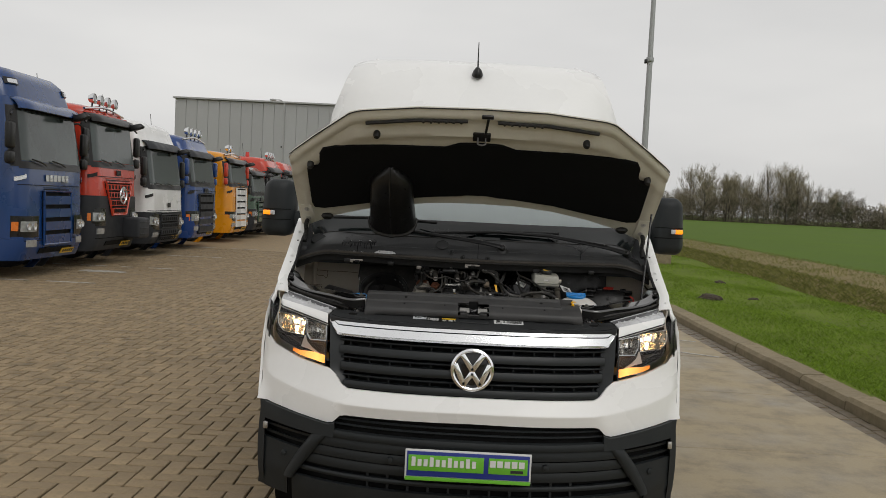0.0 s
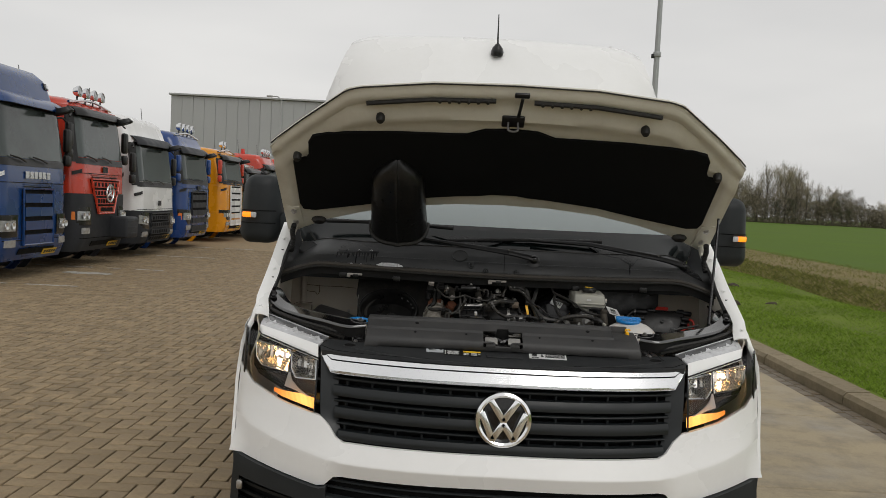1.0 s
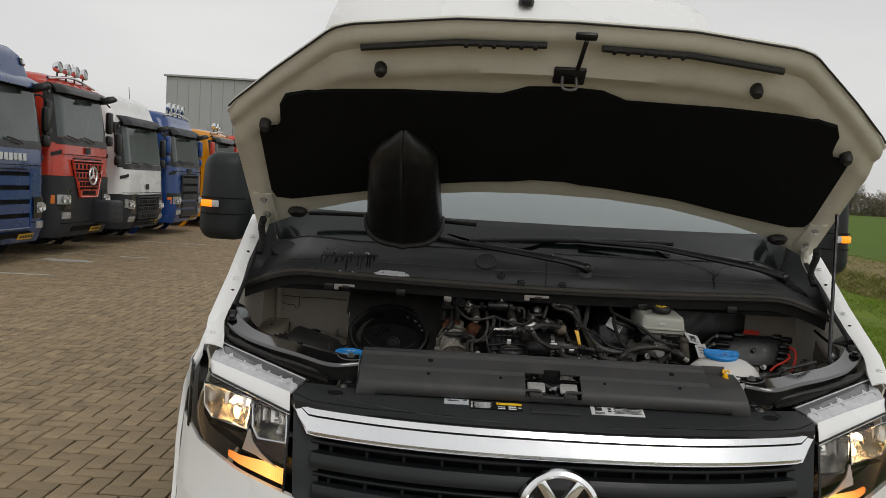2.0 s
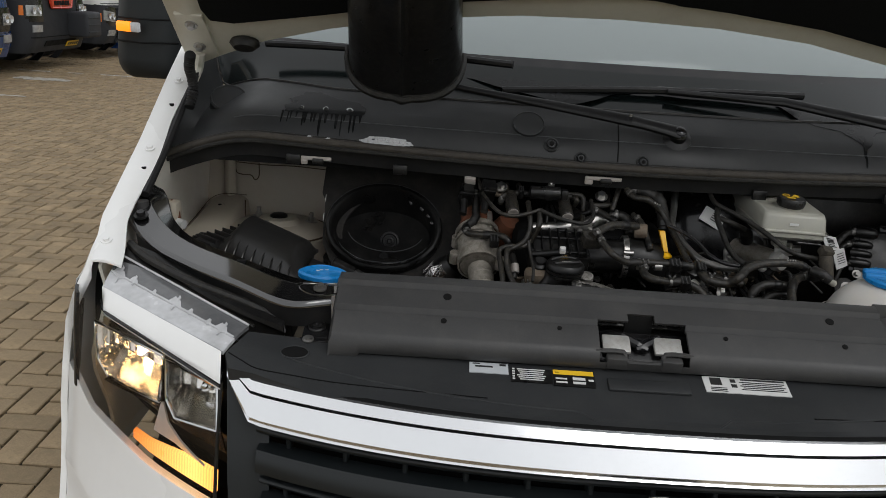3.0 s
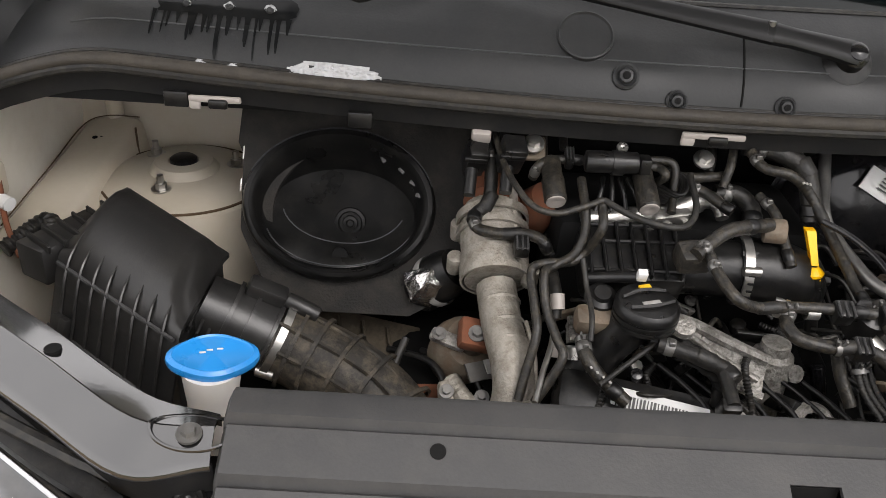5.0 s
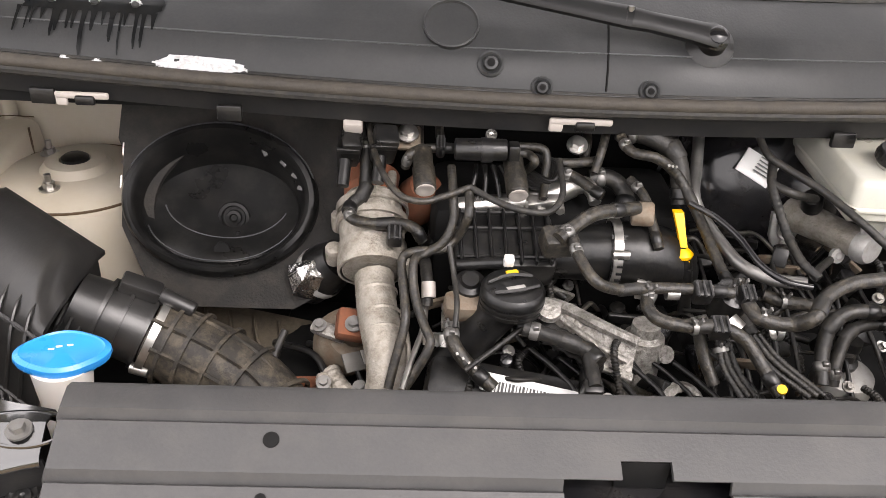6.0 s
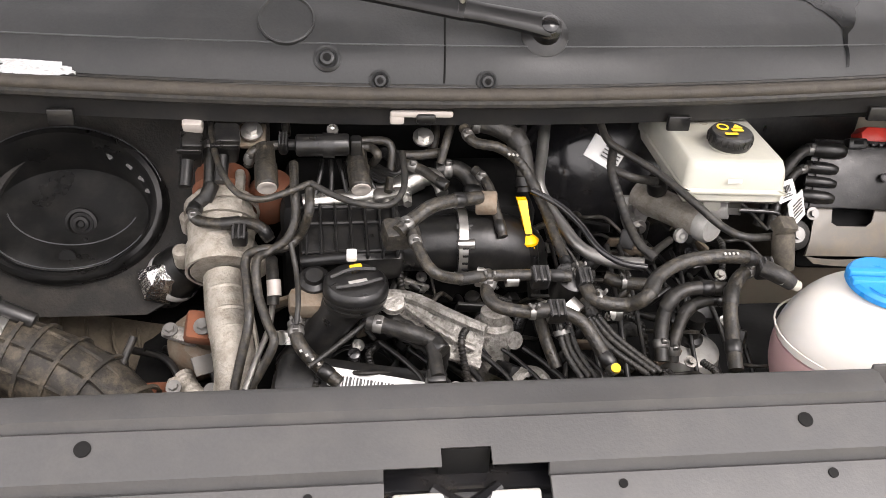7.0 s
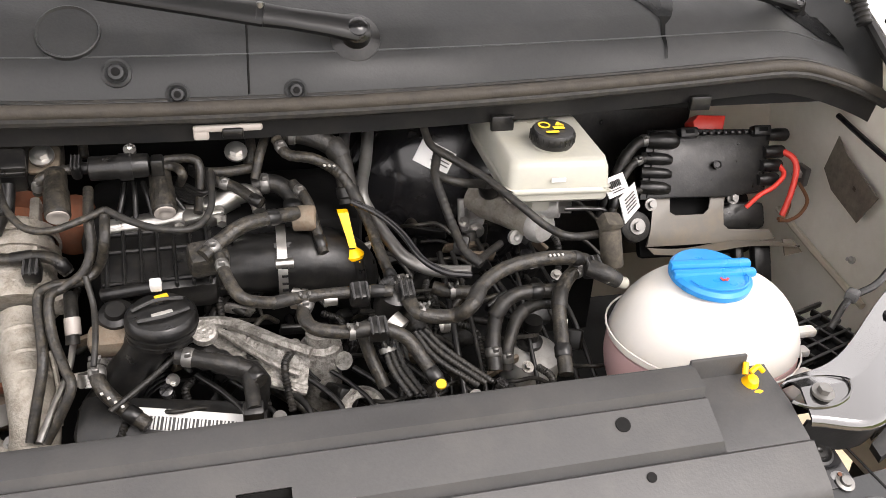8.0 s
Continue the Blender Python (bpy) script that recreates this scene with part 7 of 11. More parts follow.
# wiring conduit running down beside the bonnet hinge
for sgn in (-1, 1):
    part("conduit", tube([(sgn * 0.880, 5.50, 1.585), (sgn * 0.892, 5.530, 1.556), (sgn * 0.893, 5.552, 1.530), (sgn * 0.893, 5.560, 1.504), (sgn * 0.896, 5.535, 1.470)], 0.0105, seg=12, ribs=0.14, pitch=0.008), APRON, van, "black ribbed wiring conduit")
    part("gutter_seal", tube([(sgn * 0.913, y, wing_edge(y) - 0.006) for y in span(5.30, 5.66, 14)], 0.0085, seg=8, steps=2), APRON, van, "black rubber strip along the wing flange")

# bonnet stay on the far side of the bay
part("gas_prop", tube([(0.839, 5.262, 1.272), (0.874, 5.356, 1.487), (0.909, 5.450, 1.701)], 0.0055, seg=10), GLOSSBLACK, van, "thin black gas prop of the bonnet")
part("prop_ball", lathe((0.839, 5.262, 1.262), (0, 0, 1), [(0.010, 0), (0.010, 0.010), (0.006, 0.016), (0, 0.016)], 14), STEEL, van)
part("release_cable", tube([(0.630, 5.149, 1.238), (0.668, 5.174, 1.258), (0.713, 5.186, 1.268), (0.79, 5.24, 1.275)], 0.0042, seg=8), BLACK, van, "black bonnet release cable")
part("cable_end", box((0.672, 5.176, 1.261), (0.016, 0.014, 0.014), Euler((0, 0, 0.6)).to_matrix(), bevel=0.003), SHROUD, van)
part("wing_rod", tube([(0.925, 5.565, 1.318), (0.925, 5.50, 1.306), (0.925, 5.40, 1.290)], 0.0045, seg=8), GLOSSBLACK, van, "black rod along the inner wing")


# engine and what sits in the bay
engine = thing("engine", (-0.08, 5.38, 0.88), "dusty black diesel engine with hoses and aluminium castings", "engine")


def hose(name, points, radius, mat, ribs=0.0, pitch=0.008, parent=None):
    """A hose or cable; the larger rubber ones get a clamp, a collar and a sleeve."""
    if mat in (HOSE, RUBBER) and radius > 0.006:
        radius *= 0.86
    ob = part(name, tube(points, radius, seg=12, steps=7, ribs=ribs, pitch=pitch), mat, parent or engine)
    if radius > 0.0056 and mat in (HOSE, RUBBER) and len(points) > 3:
        sp = spline(points, 6)
        for k, kind in ((3, GREYSTEEL), (len(sp) - 4, BLACK)):
            d = (sp[k + 1] - sp[k]).normalized()
            w = 0.007 if kind is GREYSTEEL else 0.011
            part("hose_clamp", lathe(sp[k] - d * w / 2, d, [(radius, -0.002), (radius * 1.14, 0.0), (radius * 1.14, w), (radius, w + 0.002)], 18), kind, ob)
            if kind is GREYSTEEL:
                part("clamp_ear", box(sp[k] + Vector((0, -radius * 0.7, radius)), (0.007, 0.006, 0.006), bevel=0.001, seg=1), kind, ob)
        if len(sp) > 24 and radius > 0.0062:
            k = len(sp) // 2
            d = (sp[k + 1] - sp[k]).normalized()
            part("hose_sleeve", lathe(sp[k] - d * 0.012, d, [(radius, 0.0), (radius * 1.10, 0.002), (radius * 1.10, 0.022), (radius, 0.024)], 16), RUBBER, ob)
    return ob


def band(name, a, b, r, mat, parent, width=None):
    """A clamp band round a hose between two places."""
    a, b = Vector(a), Vector(b)
    d = (b - a).normalized()
    w = width or (b - a).length
    c = (a + b) / 2
    return part(name, lathe(c - d * w / 2, d, [(r, 0), (r * 1.08, 0.0), (r * 1.08, w), (r, w)], 24), mat, parent)


# plain black blocks added under the hoses to stand in for deep shade
part("block", box((-0.08, 5.43, 0.95), (0.62, 0.30, 0.18), bevel=0.03), DARK, engine, "engine block coloured near black for the shade deep in the bay")
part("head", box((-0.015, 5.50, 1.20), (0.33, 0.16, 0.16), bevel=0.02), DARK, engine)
part("blackout_block", box((0.28, 5.40, 0.96), (0.36, 0.34, 0.10), bevel=0.02), DARK, engine)

# turbocharger pipe: pale casting with collars
turbo = part("turbo_pipe", tube([(-0.258, 5.492, 1.254), (-0.2565, 5.465, 1.238), (-0.255, 5.440, 1.222), (-0.252, 5.400, 1.198)], [0.036, 0.043, 0.042, 0.039], seg=24), CASTPIPE, engine, "pale cast aluminium turbo pipe")
hose("turbo_elbow", [(-0.250, 5.395, 1.192), (-0.243, 5.345, 1.170), (-0.232, 5.300, 1.150), (-0.228, 5.270, 1.125), (-0.236, 5.250, 1.09)], 0.0255, CASTPIPE)
for f in (0.25, 0.55, 0.8):
    p = Vector((-0.250, 5.395, 1.192)).lerp(Vector((-0.232, 5.300, 1.150)), f)
    part("pipe_bead", lathe(p, (0.1, -0.85, -0.4), [(0.0255, -0.003), (0.0268, 0.0), (0.0255, 0.003)], 20), CASTPIPE, engine)
band("collar", (-0.254, 5.428, 1.216), (-0.252, 5.398, 1.198), 0.0415, CASTPIPE, turbo)
band("collar", (-0.257, 5.480, 1.247), (-0.256, 5.470, 1.241), 0.0445, CASTPIPE, turbo)
band("collar", (-0.256, 5.462, 1.236), (-0.2555, 5.454, 1.231), 0.0440, CASTPIPE, turbo)
for p in ((-0.303, 5.428, 1.205), (-0.208, 5.405, 1.205), (-0.300, 5.480, 1.225)):
    part("lug", cyl((p[0], p[1], p[2] - 0.012), (p[0], p[1] - 0.008, p[2] + 0.014), 0.011, seg=14, bevel=0.002), CASTPIPE, turbo)
part("web", box((-0.232, 5.468, 1.268), (0.012, 0.075, 0.020), Euler((0.55, 0, 0)).to_matrix(), bevel=0.004), CASTPIPE, turbo)
part("seam", tube([(-0.214, 5.345, 1.176), (-0.204, 5.300, 1.155), (-0.203, 5.272, 1.13)], 0.003, seg=6), CASTPIPE, turbo)
part("turbo_inlet", lathe((-0.258, 5.486, 1.252), (0, 0.86, 0.5), [(0.030, 0.0), (0.036, 0.004), (0.038, 0.014), (0.034, 0.020), (0.036, 0.040), (0, 0.045)], 28), RUST, turbo, "rust-red inlet ring")
hot = part("turbo_housing", lathe((-0.285, 5.400, 1.085), (0.3, -0.5, 0.8), [(0, 0.045), (0.018, 0.044), (0.020, 0.034), (0.034, 0.030), (0.042, 0.018), (0.046, 0.0), (0.040, -0.03), (0.0, -0.05)], 28), RUSTALU, engine, "rusty turbo housing")
part("flange_plate", box((-0.268, 5.352, 1.145), (0.055, 0.040, 0.022), Euler((0.5, 0.25, 0.1)).to_matrix(), bevel=0.006), RUST, hot, "rust-brown bracket")
part("bracket_bolt", bolt(bm_new(), (-0.272, 5.342, 1.155), (0, -0.5, 0.85), 0.0065, 0.010), GREYSTEEL, hot)
part("maker_plate", box((-0.262, 5.318, 1.118), (0.045, 0.024, 0.003), Euler((0.6, 0.1, 0.5)).to_matrix()), GREYSTEEL, hot, smooth=False)
part("plate_print", box((-0.252, 5.322, 1.1225), (0.018, 0.018, 0.002), Euler((0.6, 0.1, 0.5)).to_matrix()), PAPERSTEEL, hot, smooth=False)
part("ear", box((-0.306, 5.372, 1.122), (0.050, 0.020, 0.014), Euler((0.5, 0.1, -0.4)).to_matrix(), bevel=0.006), ALU, hot)
part("ear", box((-0.300, 5.310, 1.085), (0.034, 0.034, 0.016), Euler((0.5, 0.1, 0.2)).to_matrix(), bevel=0.008), CASTPIPE, hot)
for p in ((-0.318, 5.372, 1.130), (-0.306, 5.300, 1.096), (-0.262, 5.300, 1.090)):
    part("bracket_bolt", bolt(bm_new(), p, (0, -0.5, 0.85), 0.0055, 0.009), GREYSTEEL, hot)
hose("vacuum_pipe", [(-0.300, 5.330, 1.090), (-0.286, 5.305, 1.085), (-0.262, 5.285, 1.070), (-0.255, 5.26, 1.04)], 0.012, CASTPIPE, ribs=0.05)
hose("exhaust_sensor", [(-0.352, 5.310, 1.075), (-0.348, 5.315, 1.050), (-0.346, 5.31, 1.03)], 0.009, RUST)
hose("wire", [(-0.36, 5.36, 1.13), (-0.372, 5.33, 1.10), (-0.352, 5.312, 1.08)], 0.005, RUBBER)
part("exhaust_shield", box((-0.345, 5.330, 1.03), (0.10, 0.06, 0.08), Euler((0.3, 0.2, 0.3)).to_matrix(), bevel=0.02), RUST, engine, "rusty exhaust part")
# boost actuator canister in foil
can = part("canister", lathe((-0.345, 5.475, 1.130), (0.55, -0.25, 0.6), [(0, 0.075), (0.028, 0.072), (0.034, 0.05), (0.034, 0.0), (0, -0.005)], 28), BLACK, engine, "black canister with torn foil wrap")
part("canister_ring", lathe((-0.330, 5.468, 1.146), (0.55, -0.25, 0.6), [(0.036, 0.0), (0.037, 0.008), (0.036, 0.012)], 28), PAPERSTEEL, can)
bm = lathe((-0.334, 5.448, 1.160), (0.5, -0.4, 0.7), [(0.0, 0.024), (0.016, 0.022), (0.024, 0.008), (0.028, -0.02)], 18)
for v in bm.verts:
    v.co += Vector((noise.noise(v.co * 90), noise.noise(v.co * 80), noise.noise(v.co * 85 + Vector((3, 0, 0))))) * 0.006
part("foil", bm, FOIL, can, "crumpled silver heat foil", smooth=False)

# injectors' vents and solenoid
for x, y in ((-0.193, 5.436), (-0.082, 5.430)):
    a, b = Vector((x - 0.002, y + 0.010, 1.346)), Vector((x + 0.003, y - 0.042, 1.318))
    d = (b - a).normalized()
    cp = part("vent_cap", lathe(a, d, [(0.008, -0.004), (0.0125, 0.0), (0.0125, 0.026), (0.0138, 0.028), (0.0138, 0.058), (0.0120, 0.060), (0.0, 0.054)], 24), HOSE, engine, "grey plastic cap with a pale end")
    part("cap_end", lathe(a + d * 0.0555, d, [(0.0118, 0), (0.0118, 0.006), (0.009, 0.0065), (0.004, 0.005), (0.0, 0.004)], 20), PALETAB, cp)
sol = part("solenoid", cyl((-0.156, 5.428, 1.357), (-0.092, 5.428, 1.358), 0.0135, seg=24, bevel=0.003), BLACK, engine, "black cylindrical valve")
band("sol_band", (-0.124, 5.428, 1.357), (-0.110, 5.428, 1.357), 0.0142, BLACK, sol)
part("sol_tab", lathe((-0.112, 5.440, 1.370), (0, -0.6, 0.8), [(0.007, 0), (0.007, 0.006), (0.003, 0.006), (0, 0.003)], 14), STEEL, sol)
part("sol_clip", box((-0.084, 5.428, 1.356), (0.014, 0.020, 0.022), bevel=0.003), BLACK, sol)
for x, y, z, w in ((-0.286, 5.470, 1.335, 0.026), (-0.242, 5.462, 1.345, 0.030)):
    cn = part("connector", box((x, y, z), (w, 0.030, 0.045), Euler((0.5, 0.1, 0.2)).to_matrix(), bevel=0.004), BLACK, engine, "black plug with a loom")
    part("plug_neck", cyl((x - 0.004, y - 0.012, z - 0.012), (x - 0.006, y - 0.036, z - 0.036), 0.008, seg=14), BLACK, cn)
    part("plug_rib", box((x, y - 0.018, z + 0.004), (w + 0.004, 0.006, 0.008), Euler((0.5, 0.1, 0.2)).to_matrix(), bevel=0.002), BLACK, cn)
part("sensor_top", box((-0.281, 5.470, 1.366), (0.024, 0.016, 0.018), Euler((0.5, 0, 0)).to_matrix(), bevel=0.003), PALETAB, engine, "cream sensor plug")
part("head_bolt", bolt(bm_new(), (-0.213, 5.486, 1.350), (0, -0.6, 0.8), 0.008, 0.012), STEEL, engine)
part("head_bolt", bolt(bm_new(), (0.003, 5.480, 1.345), (0, -0.6, 0.8), 0.008, 0.012), STEEL, engine)
part("bolt_plate", box((-0.213, 5.492, 1.342), (0.034, 0.036, 0.006), Euler((0.6, 0, 0)).to_matrix(), bevel=0.004), RUSTALU, engine)
part("red_pipe", lathe((-0.195, 5.500, 1.255), (0.2, -0.4, 0.6), [(0, 0.035), (0.022, 0.030), (0.030, 0.0), (0.030, -0.03), (0, -0.03)], 20), RUST, engine, "rust-red hose end")

# ribbed intake manifold with the bright fuel rail above it
man = part("manifold", box((-0.092, 5.388, 1.243), (0.125, 0.085, 0.05), Euler((0.45, 0, 0.04)).to_matrix(), bevel=0.010), BLACK, engine, "ribbed black plastic intake manifold")
MR = Euler((0.45, 0, 0.04)).to_matrix()
for k in range(7):
    part("manifold_rib", box(Vector((-0.092, 5.388, 1.243)) + MR @ Vector((-0.054 + 0.018 * k, 0, 0.027)), (0.004, 0.078, 0.012), MR, bevel=0.0015, seg=1), BLACK, man, smooth=False)
for dy in (-0.03, 0.012, 0.036):
    part("manifold_rib", box(Vector((-0.092, 5.388, 1.243)) + MR @ Vector((0, dy, 0.026)), (0.12, 0.004, 0.009), MR, bevel=0.0015, seg=1), BLACK, man, smooth=False)
rail = part("fuel_rail", tube([(-0.150, 5.425, 1.280), (-0.080, 5.432, 1.286), (-0.030, 5.440, 1.294), (-0.004, 5.448, 1.304)], [0.012, 0.012, 0.014, 0.016], seg=18), STEEL, engine, "bright steel fuel rail")
part("rail_block", box((-0.040, 5.432, 1.288), (0.05, 0.026, 0.026), Euler((0.4, -0.12, 0.15)).to_matrix(), bevel=0.006), STEEL, rail)
part("rail_elbow", tube([(-0.004, 5.448, 1.304), (0.014, 5.446, 1.306), (0.022, 5.436, 1.300), (0.024, 5.425, 1.292)], [0.013, 0.011, 0.009, 0.008], seg=12), STEEL, rail)
for k in range(6):
    part("rail_nut", cyl((-0.140 + 0.024 * k, 5.413 + 0.003 * k, 1.272 + 0.003 * k), (-0.140 + 0.024 * k, 5.400 + 0.003 * k, 1.268 + 0.003 * k), 0.006, seg=6), STEEL, rail)
for k in range(5):
    hose("injector_pipe", [(-0.135 + 0.020 * k, 5.425, 1.290), (-0.128 + 0.014 * k, 5.440, 1.312), (-0.125 + 0.010 * k, 5.455, 1.325)], 0.0032, BLACK)
for k in range(6):
    a = 0.35 * k
    hose("injector_pipe", [(-0.075 + 0.002 * k, 5.450, 1.310 + 0.003 * k), (-0.050 + 0.003 * k, 5.430 - 0.002 * k, 1.308 + 0.003 * k), (-0.040 + 0.003 * k, 5.445, 1.325 + 0.002 * k), (-0.052, 5.462, 1.330 + 0.002 * k)], 0.0028, BLACK)

# oil filler
neck = part("oil_filler", tube([(-0.094, 5.290, 1.232), (-0.120, 5.290, 1.190), (-0.160, 5.292, 1.125)], [0.027, 0.023, 0.027], seg=24), BLACK, engine, "black oil filler neck with a screw cap")
OC, ON = Vector((-0.088, 5.290, 1.236)), Vector((0.02, -0.06, 1)).normalized()
cap = part("oil_cap", lathe(OC, ON, [(0.031, -0.012), (0.0375, -0.009), (0.0375, -0.005), (0.035, -0.004), (0.0375, -0.002), (0.0375, 0.002), (0.035, 0.003), (0.0375, 0.005), (0.0368, 0.013), (0.033, 0.017), (0, 0.0185)], 36), BLACK, neck, "black oil cap with a raised grip")
engine_up = frame_to(ON)
for side in (-1, 1):
    part("grip", tube([OC + engine_up @ Vector((-0.027, side * 0.010, 0.0195)), OC + engine_up @ Vector((0, side * 0.015, 0.0215)), OC + engine_up @ Vector((0.027, side * 0.010, 0.0195))], 0.002, seg=6), SHROUD, neck)
part("cap_mark", box(OC + ON * 0.0195 + Vector((0.002, -0.008, 0.0)), (0.022, 0.007, 0.0016), engine_up, bevel=0.0008), PAPERSTEEL, neck)
part("cap_lamp", box(OC + ON * 0.0190 + Vector((0.0, 0.024, 0.001)), (0.014, 0.006, 0.002), engine_up), YELLOWLABEL, neck)
part("sensor", box((-0.092, 5.318, 1.268), (0.012, 0.010, 0.014), Euler((0.4, 0, 0)).to_matrix(), bevel=0.002), PAPER, engine, "white sensor tip")
hose("sensor_body", [(-0.092, 5.324, 1.262), (-0.120, 5.332, 1.255), (-0.150, 5.335, 1.250)], 0.007, BLACK)
part("bush", lathe((-0.135, 5.315, 1.235), (0, -0.4, 0.9), [(0.020, 0), (0.018, 0.006), (0.012, 0.009), (0.010, 0.014), (0, 0.015)], 24), BLACK, engine)
part("bush_base", box((-0.130, 5.300, 1.215), (0.07, 0.030, 0.030), Euler((0.4, 0, 0)).to_matrix(), bevel=0.008), RUSTALU, engine)
part("lug", lathe((-0.046, 5.278, 1.225), (0, -0.4, 0.9), [(0.014, 0), (0.013, 0.008), (0.006, 0.010), (0, 0.008)], 18), ALU, engine)

# cast bracket arm and its post
ARM_TOP = [(-0.165, 5.330, 1.192), (-0.090, 5.348, 1.193), (-0.037, 5.351, 1.190), (-0.010, 5.341, 1.188), (0.028, 5.310, 1.185), (0.066, 5.286, 1.180)]
ARM_LOW = [(-0.165, 5.312, 1.178), (-0.090, 5.326, 1.180), (-0.046, 5.318, 1.180), (-0.020, 5.296, 1.172), (0.014, 5.272, 1.160), (0.058, 5.262, 1.146)]
arm_top, arm_low = spline(ARM_TOP, 5), spline(ARM_LOW, 5)


def arm_face(i, v):
    p = arm_top[int(i)].lerp(arm_low[int(i)], v)
    return p + Vector((0, -0.4, 0.9)) * (0.004 * noise.noise(p * 60) - 0.006 * math.sin(math.pi * v))


arm = part("bracket", sheet(arm_face, list(range(len(arm_top))), span(0, 1, 7), 0.016, (0, 0.5, -0.85)), ALU, engine, "corroded cast aluminium bracket")
part("bracket_rim", tube(ARM_TOP, [0.0055, 0.006, 0.007, 0.008, 0.008, 0.007], seg=8, steps=5), ALU, arm)
part("bracket_rim", tube(ARM_LOW, [0.0045, 0.005, 0.006, 0.006, 0.006, 0.006], seg=8, steps=5), ALU, arm)
part("bracket_rib", tube([arm_top[int(i)].lerp(arm_low[int(i)], 0.12 + 0.022 * i) + Vector((0, -0.003, 0.004)) for i in span(2, 24, 9)], 0.0045, seg=8, steps=2), ALU, arm)
part("bracket_post", lathe((0.080, 5.305, 1.02), (0, 0.02, 1), [(0.024, 0), (0.024, 0.12), (0.027, 0.135), (0.024, 0.155), (0.018, 0.160), (0.017, 0.172), (0.008, 0.174), (0, 0.170)], 28), ALU, arm)
part("bracket_ear", cyl((0.100, 5.300, 1.155), (0.104, 5.288, 1.162), 0.011, seg=14), ALU, arm)

# throttle pipe
thr = part("throttle_pipe", tube([(-0.040, 5.395, 1.235), (0.000, 5.392, 1.240), (0.042, 5.388, 1.242)], [0.032, 0.035, 0.036], seg=28), BLACK, engine, "fat black rubber intake elbow")
part("throttle_bend", tube([(0.040, 5.388, 1.242), (0.075, 5.386, 1.242), (0.108, 5.390, 1.232), (0.125, 5.400, 1.212), (0.130, 5.42, 1.18)], [0.040, 0.041, 0.041, 0.038, 0.034], seg=28), BLACK, thr)
band("hose_clamp", (0.040, 5.388, 1.242), (0.051, 5.3875, 1.242), 0.041, STEEL, thr)
for k in range(11):
    a = 1.2 + 0.22 * k
    part("clamp_slot", box((0.0455, 5.3875 - 0.0448 * math.sin(a), 1.242 - 0.0448 * math.cos(a + math.pi)), (0.007, 0.0025, 0.002), Euler((a - math.pi / 2, 0, 0)).to_matrix()), DARK, thr, smooth=False)
part("clamp_screw", cyl((0.036, 5.350, 1.262), (0.056, 5.350, 1.262), 0.006, seg=10), STEEL, thr)
for k in range(4):
    part("bar", box((0.040 + 0.012 * k, 5.366, 1.277 - 0.0005 * k), (0.008, 0.006, 0.001), Euler((0.6, 0, 0)).to_matrix()), SHROUD, thr, smooth=False)
part("elbow_block", box((-0.036, 5.325, 1.292), (0.042, 0.032, 0.030), Euler((0.35, 0, 0.2)).to_matrix(), bevel=0.007), HOSE, engine, "grey hose elbow block")
part("joint_ring", cyl((0.060, 5.385, 1.300), (0.086, 5.380, 1.302), 0.015, seg=20, bevel=0.003), RUSTALU, engine, "brown hose joint")

# dipstick
def pull_strap(u, v):
    """The flat yellow loop of the dipstick, bent over at its top."""
    z = 1.264 + 0.038 * math.sin(math.pi * u) ** 0.55
    y = 5.372 + 0.018 * math.sin(math.pi * u) ** 0.6 + (0.007 if u > 0.5 else -0.001)
    return (0.1275 - 0.42 * (z - 1.262) * 0.55 + (0.0085 + 0.0035 * math.sin(math.pi * u)) * (v - 0.5), y, z)


dip = part("dipstick", sheet(pull_strap, span(0, 1, 25), span(0, 1, 3), 0.0026, (0.15, -1, 0.1)), YELLOW, engine, "yellow dipstick pull loop")
part("dipstick_collar", lathe((0.1275, 5.370, 1.254), (-0.1, 0.1, 1), [(0.006, -0.006), (0.0125, -0.003), (0.0135, 0.001), (0.010, 0.005), (0.005, 0.009)], 20), YELLOW, dip)
part("dipstick_tab", box((0.131, 5.361, 1.247), (0.007, 0.004, 0.010), Euler((0.3, 0.1, 0)).to_matrix(), bevel=0.0015), YELLOW, dip)
part("dipstick_tube", tube([(0.129, 5.368, 1.252), (0.134, 5.362, 1.225), (0.140, 5.355, 1.18)], [0.010, 0.009, 0.008], seg=12), BLACK, dip)

# cloth-taped loom across the front of the bracket
part("taped_loom", tube([(-0.077, 5.285, 1.202), (-0.048, 5.27, 1.203), (-0.024, 5.258, 1.197), (0.003, 5.25, 1.182), (0.004, 5.245, 1.145)], [0.010, 0.014, 0.012, 0.015, 0.010], seg=12, steps=7, ribs=0.09, pitch=0.016), BLACK, engine, "thick cloth-taped wiring loom")

# label, ring bolt and deep clutter
part("barcode", box((-0.066, 5.234, 1.146), (0.112, 0.023, 0.003), Euler((0.7, 0.12, -0.16)).to_matrix(), bevel=0.001), PAPER, engine, "white barcode label")
for k in range(26):
    part("bar", box(Vector((-0.066, 5.234, 1.146)) + Euler((0.7, 0.12, -0.16)).to_matrix() @ Vector((-0.050 + 0.004 * k, -0.004, 0.002)), (0.0012 + 0.0008 * (k * 7 % 3), 0.014, 0.0008), Euler((0.7, 0.12, -0.16)).to_matrix()), INK, engine, smooth=False)
part("label_base", box((-0.085, 5.250, 1.125), (0.20, 0.06, 0.05), Euler((0.5, 0.12, -0.1)).to_matrix(), bevel=0.015), BLACK, engine)
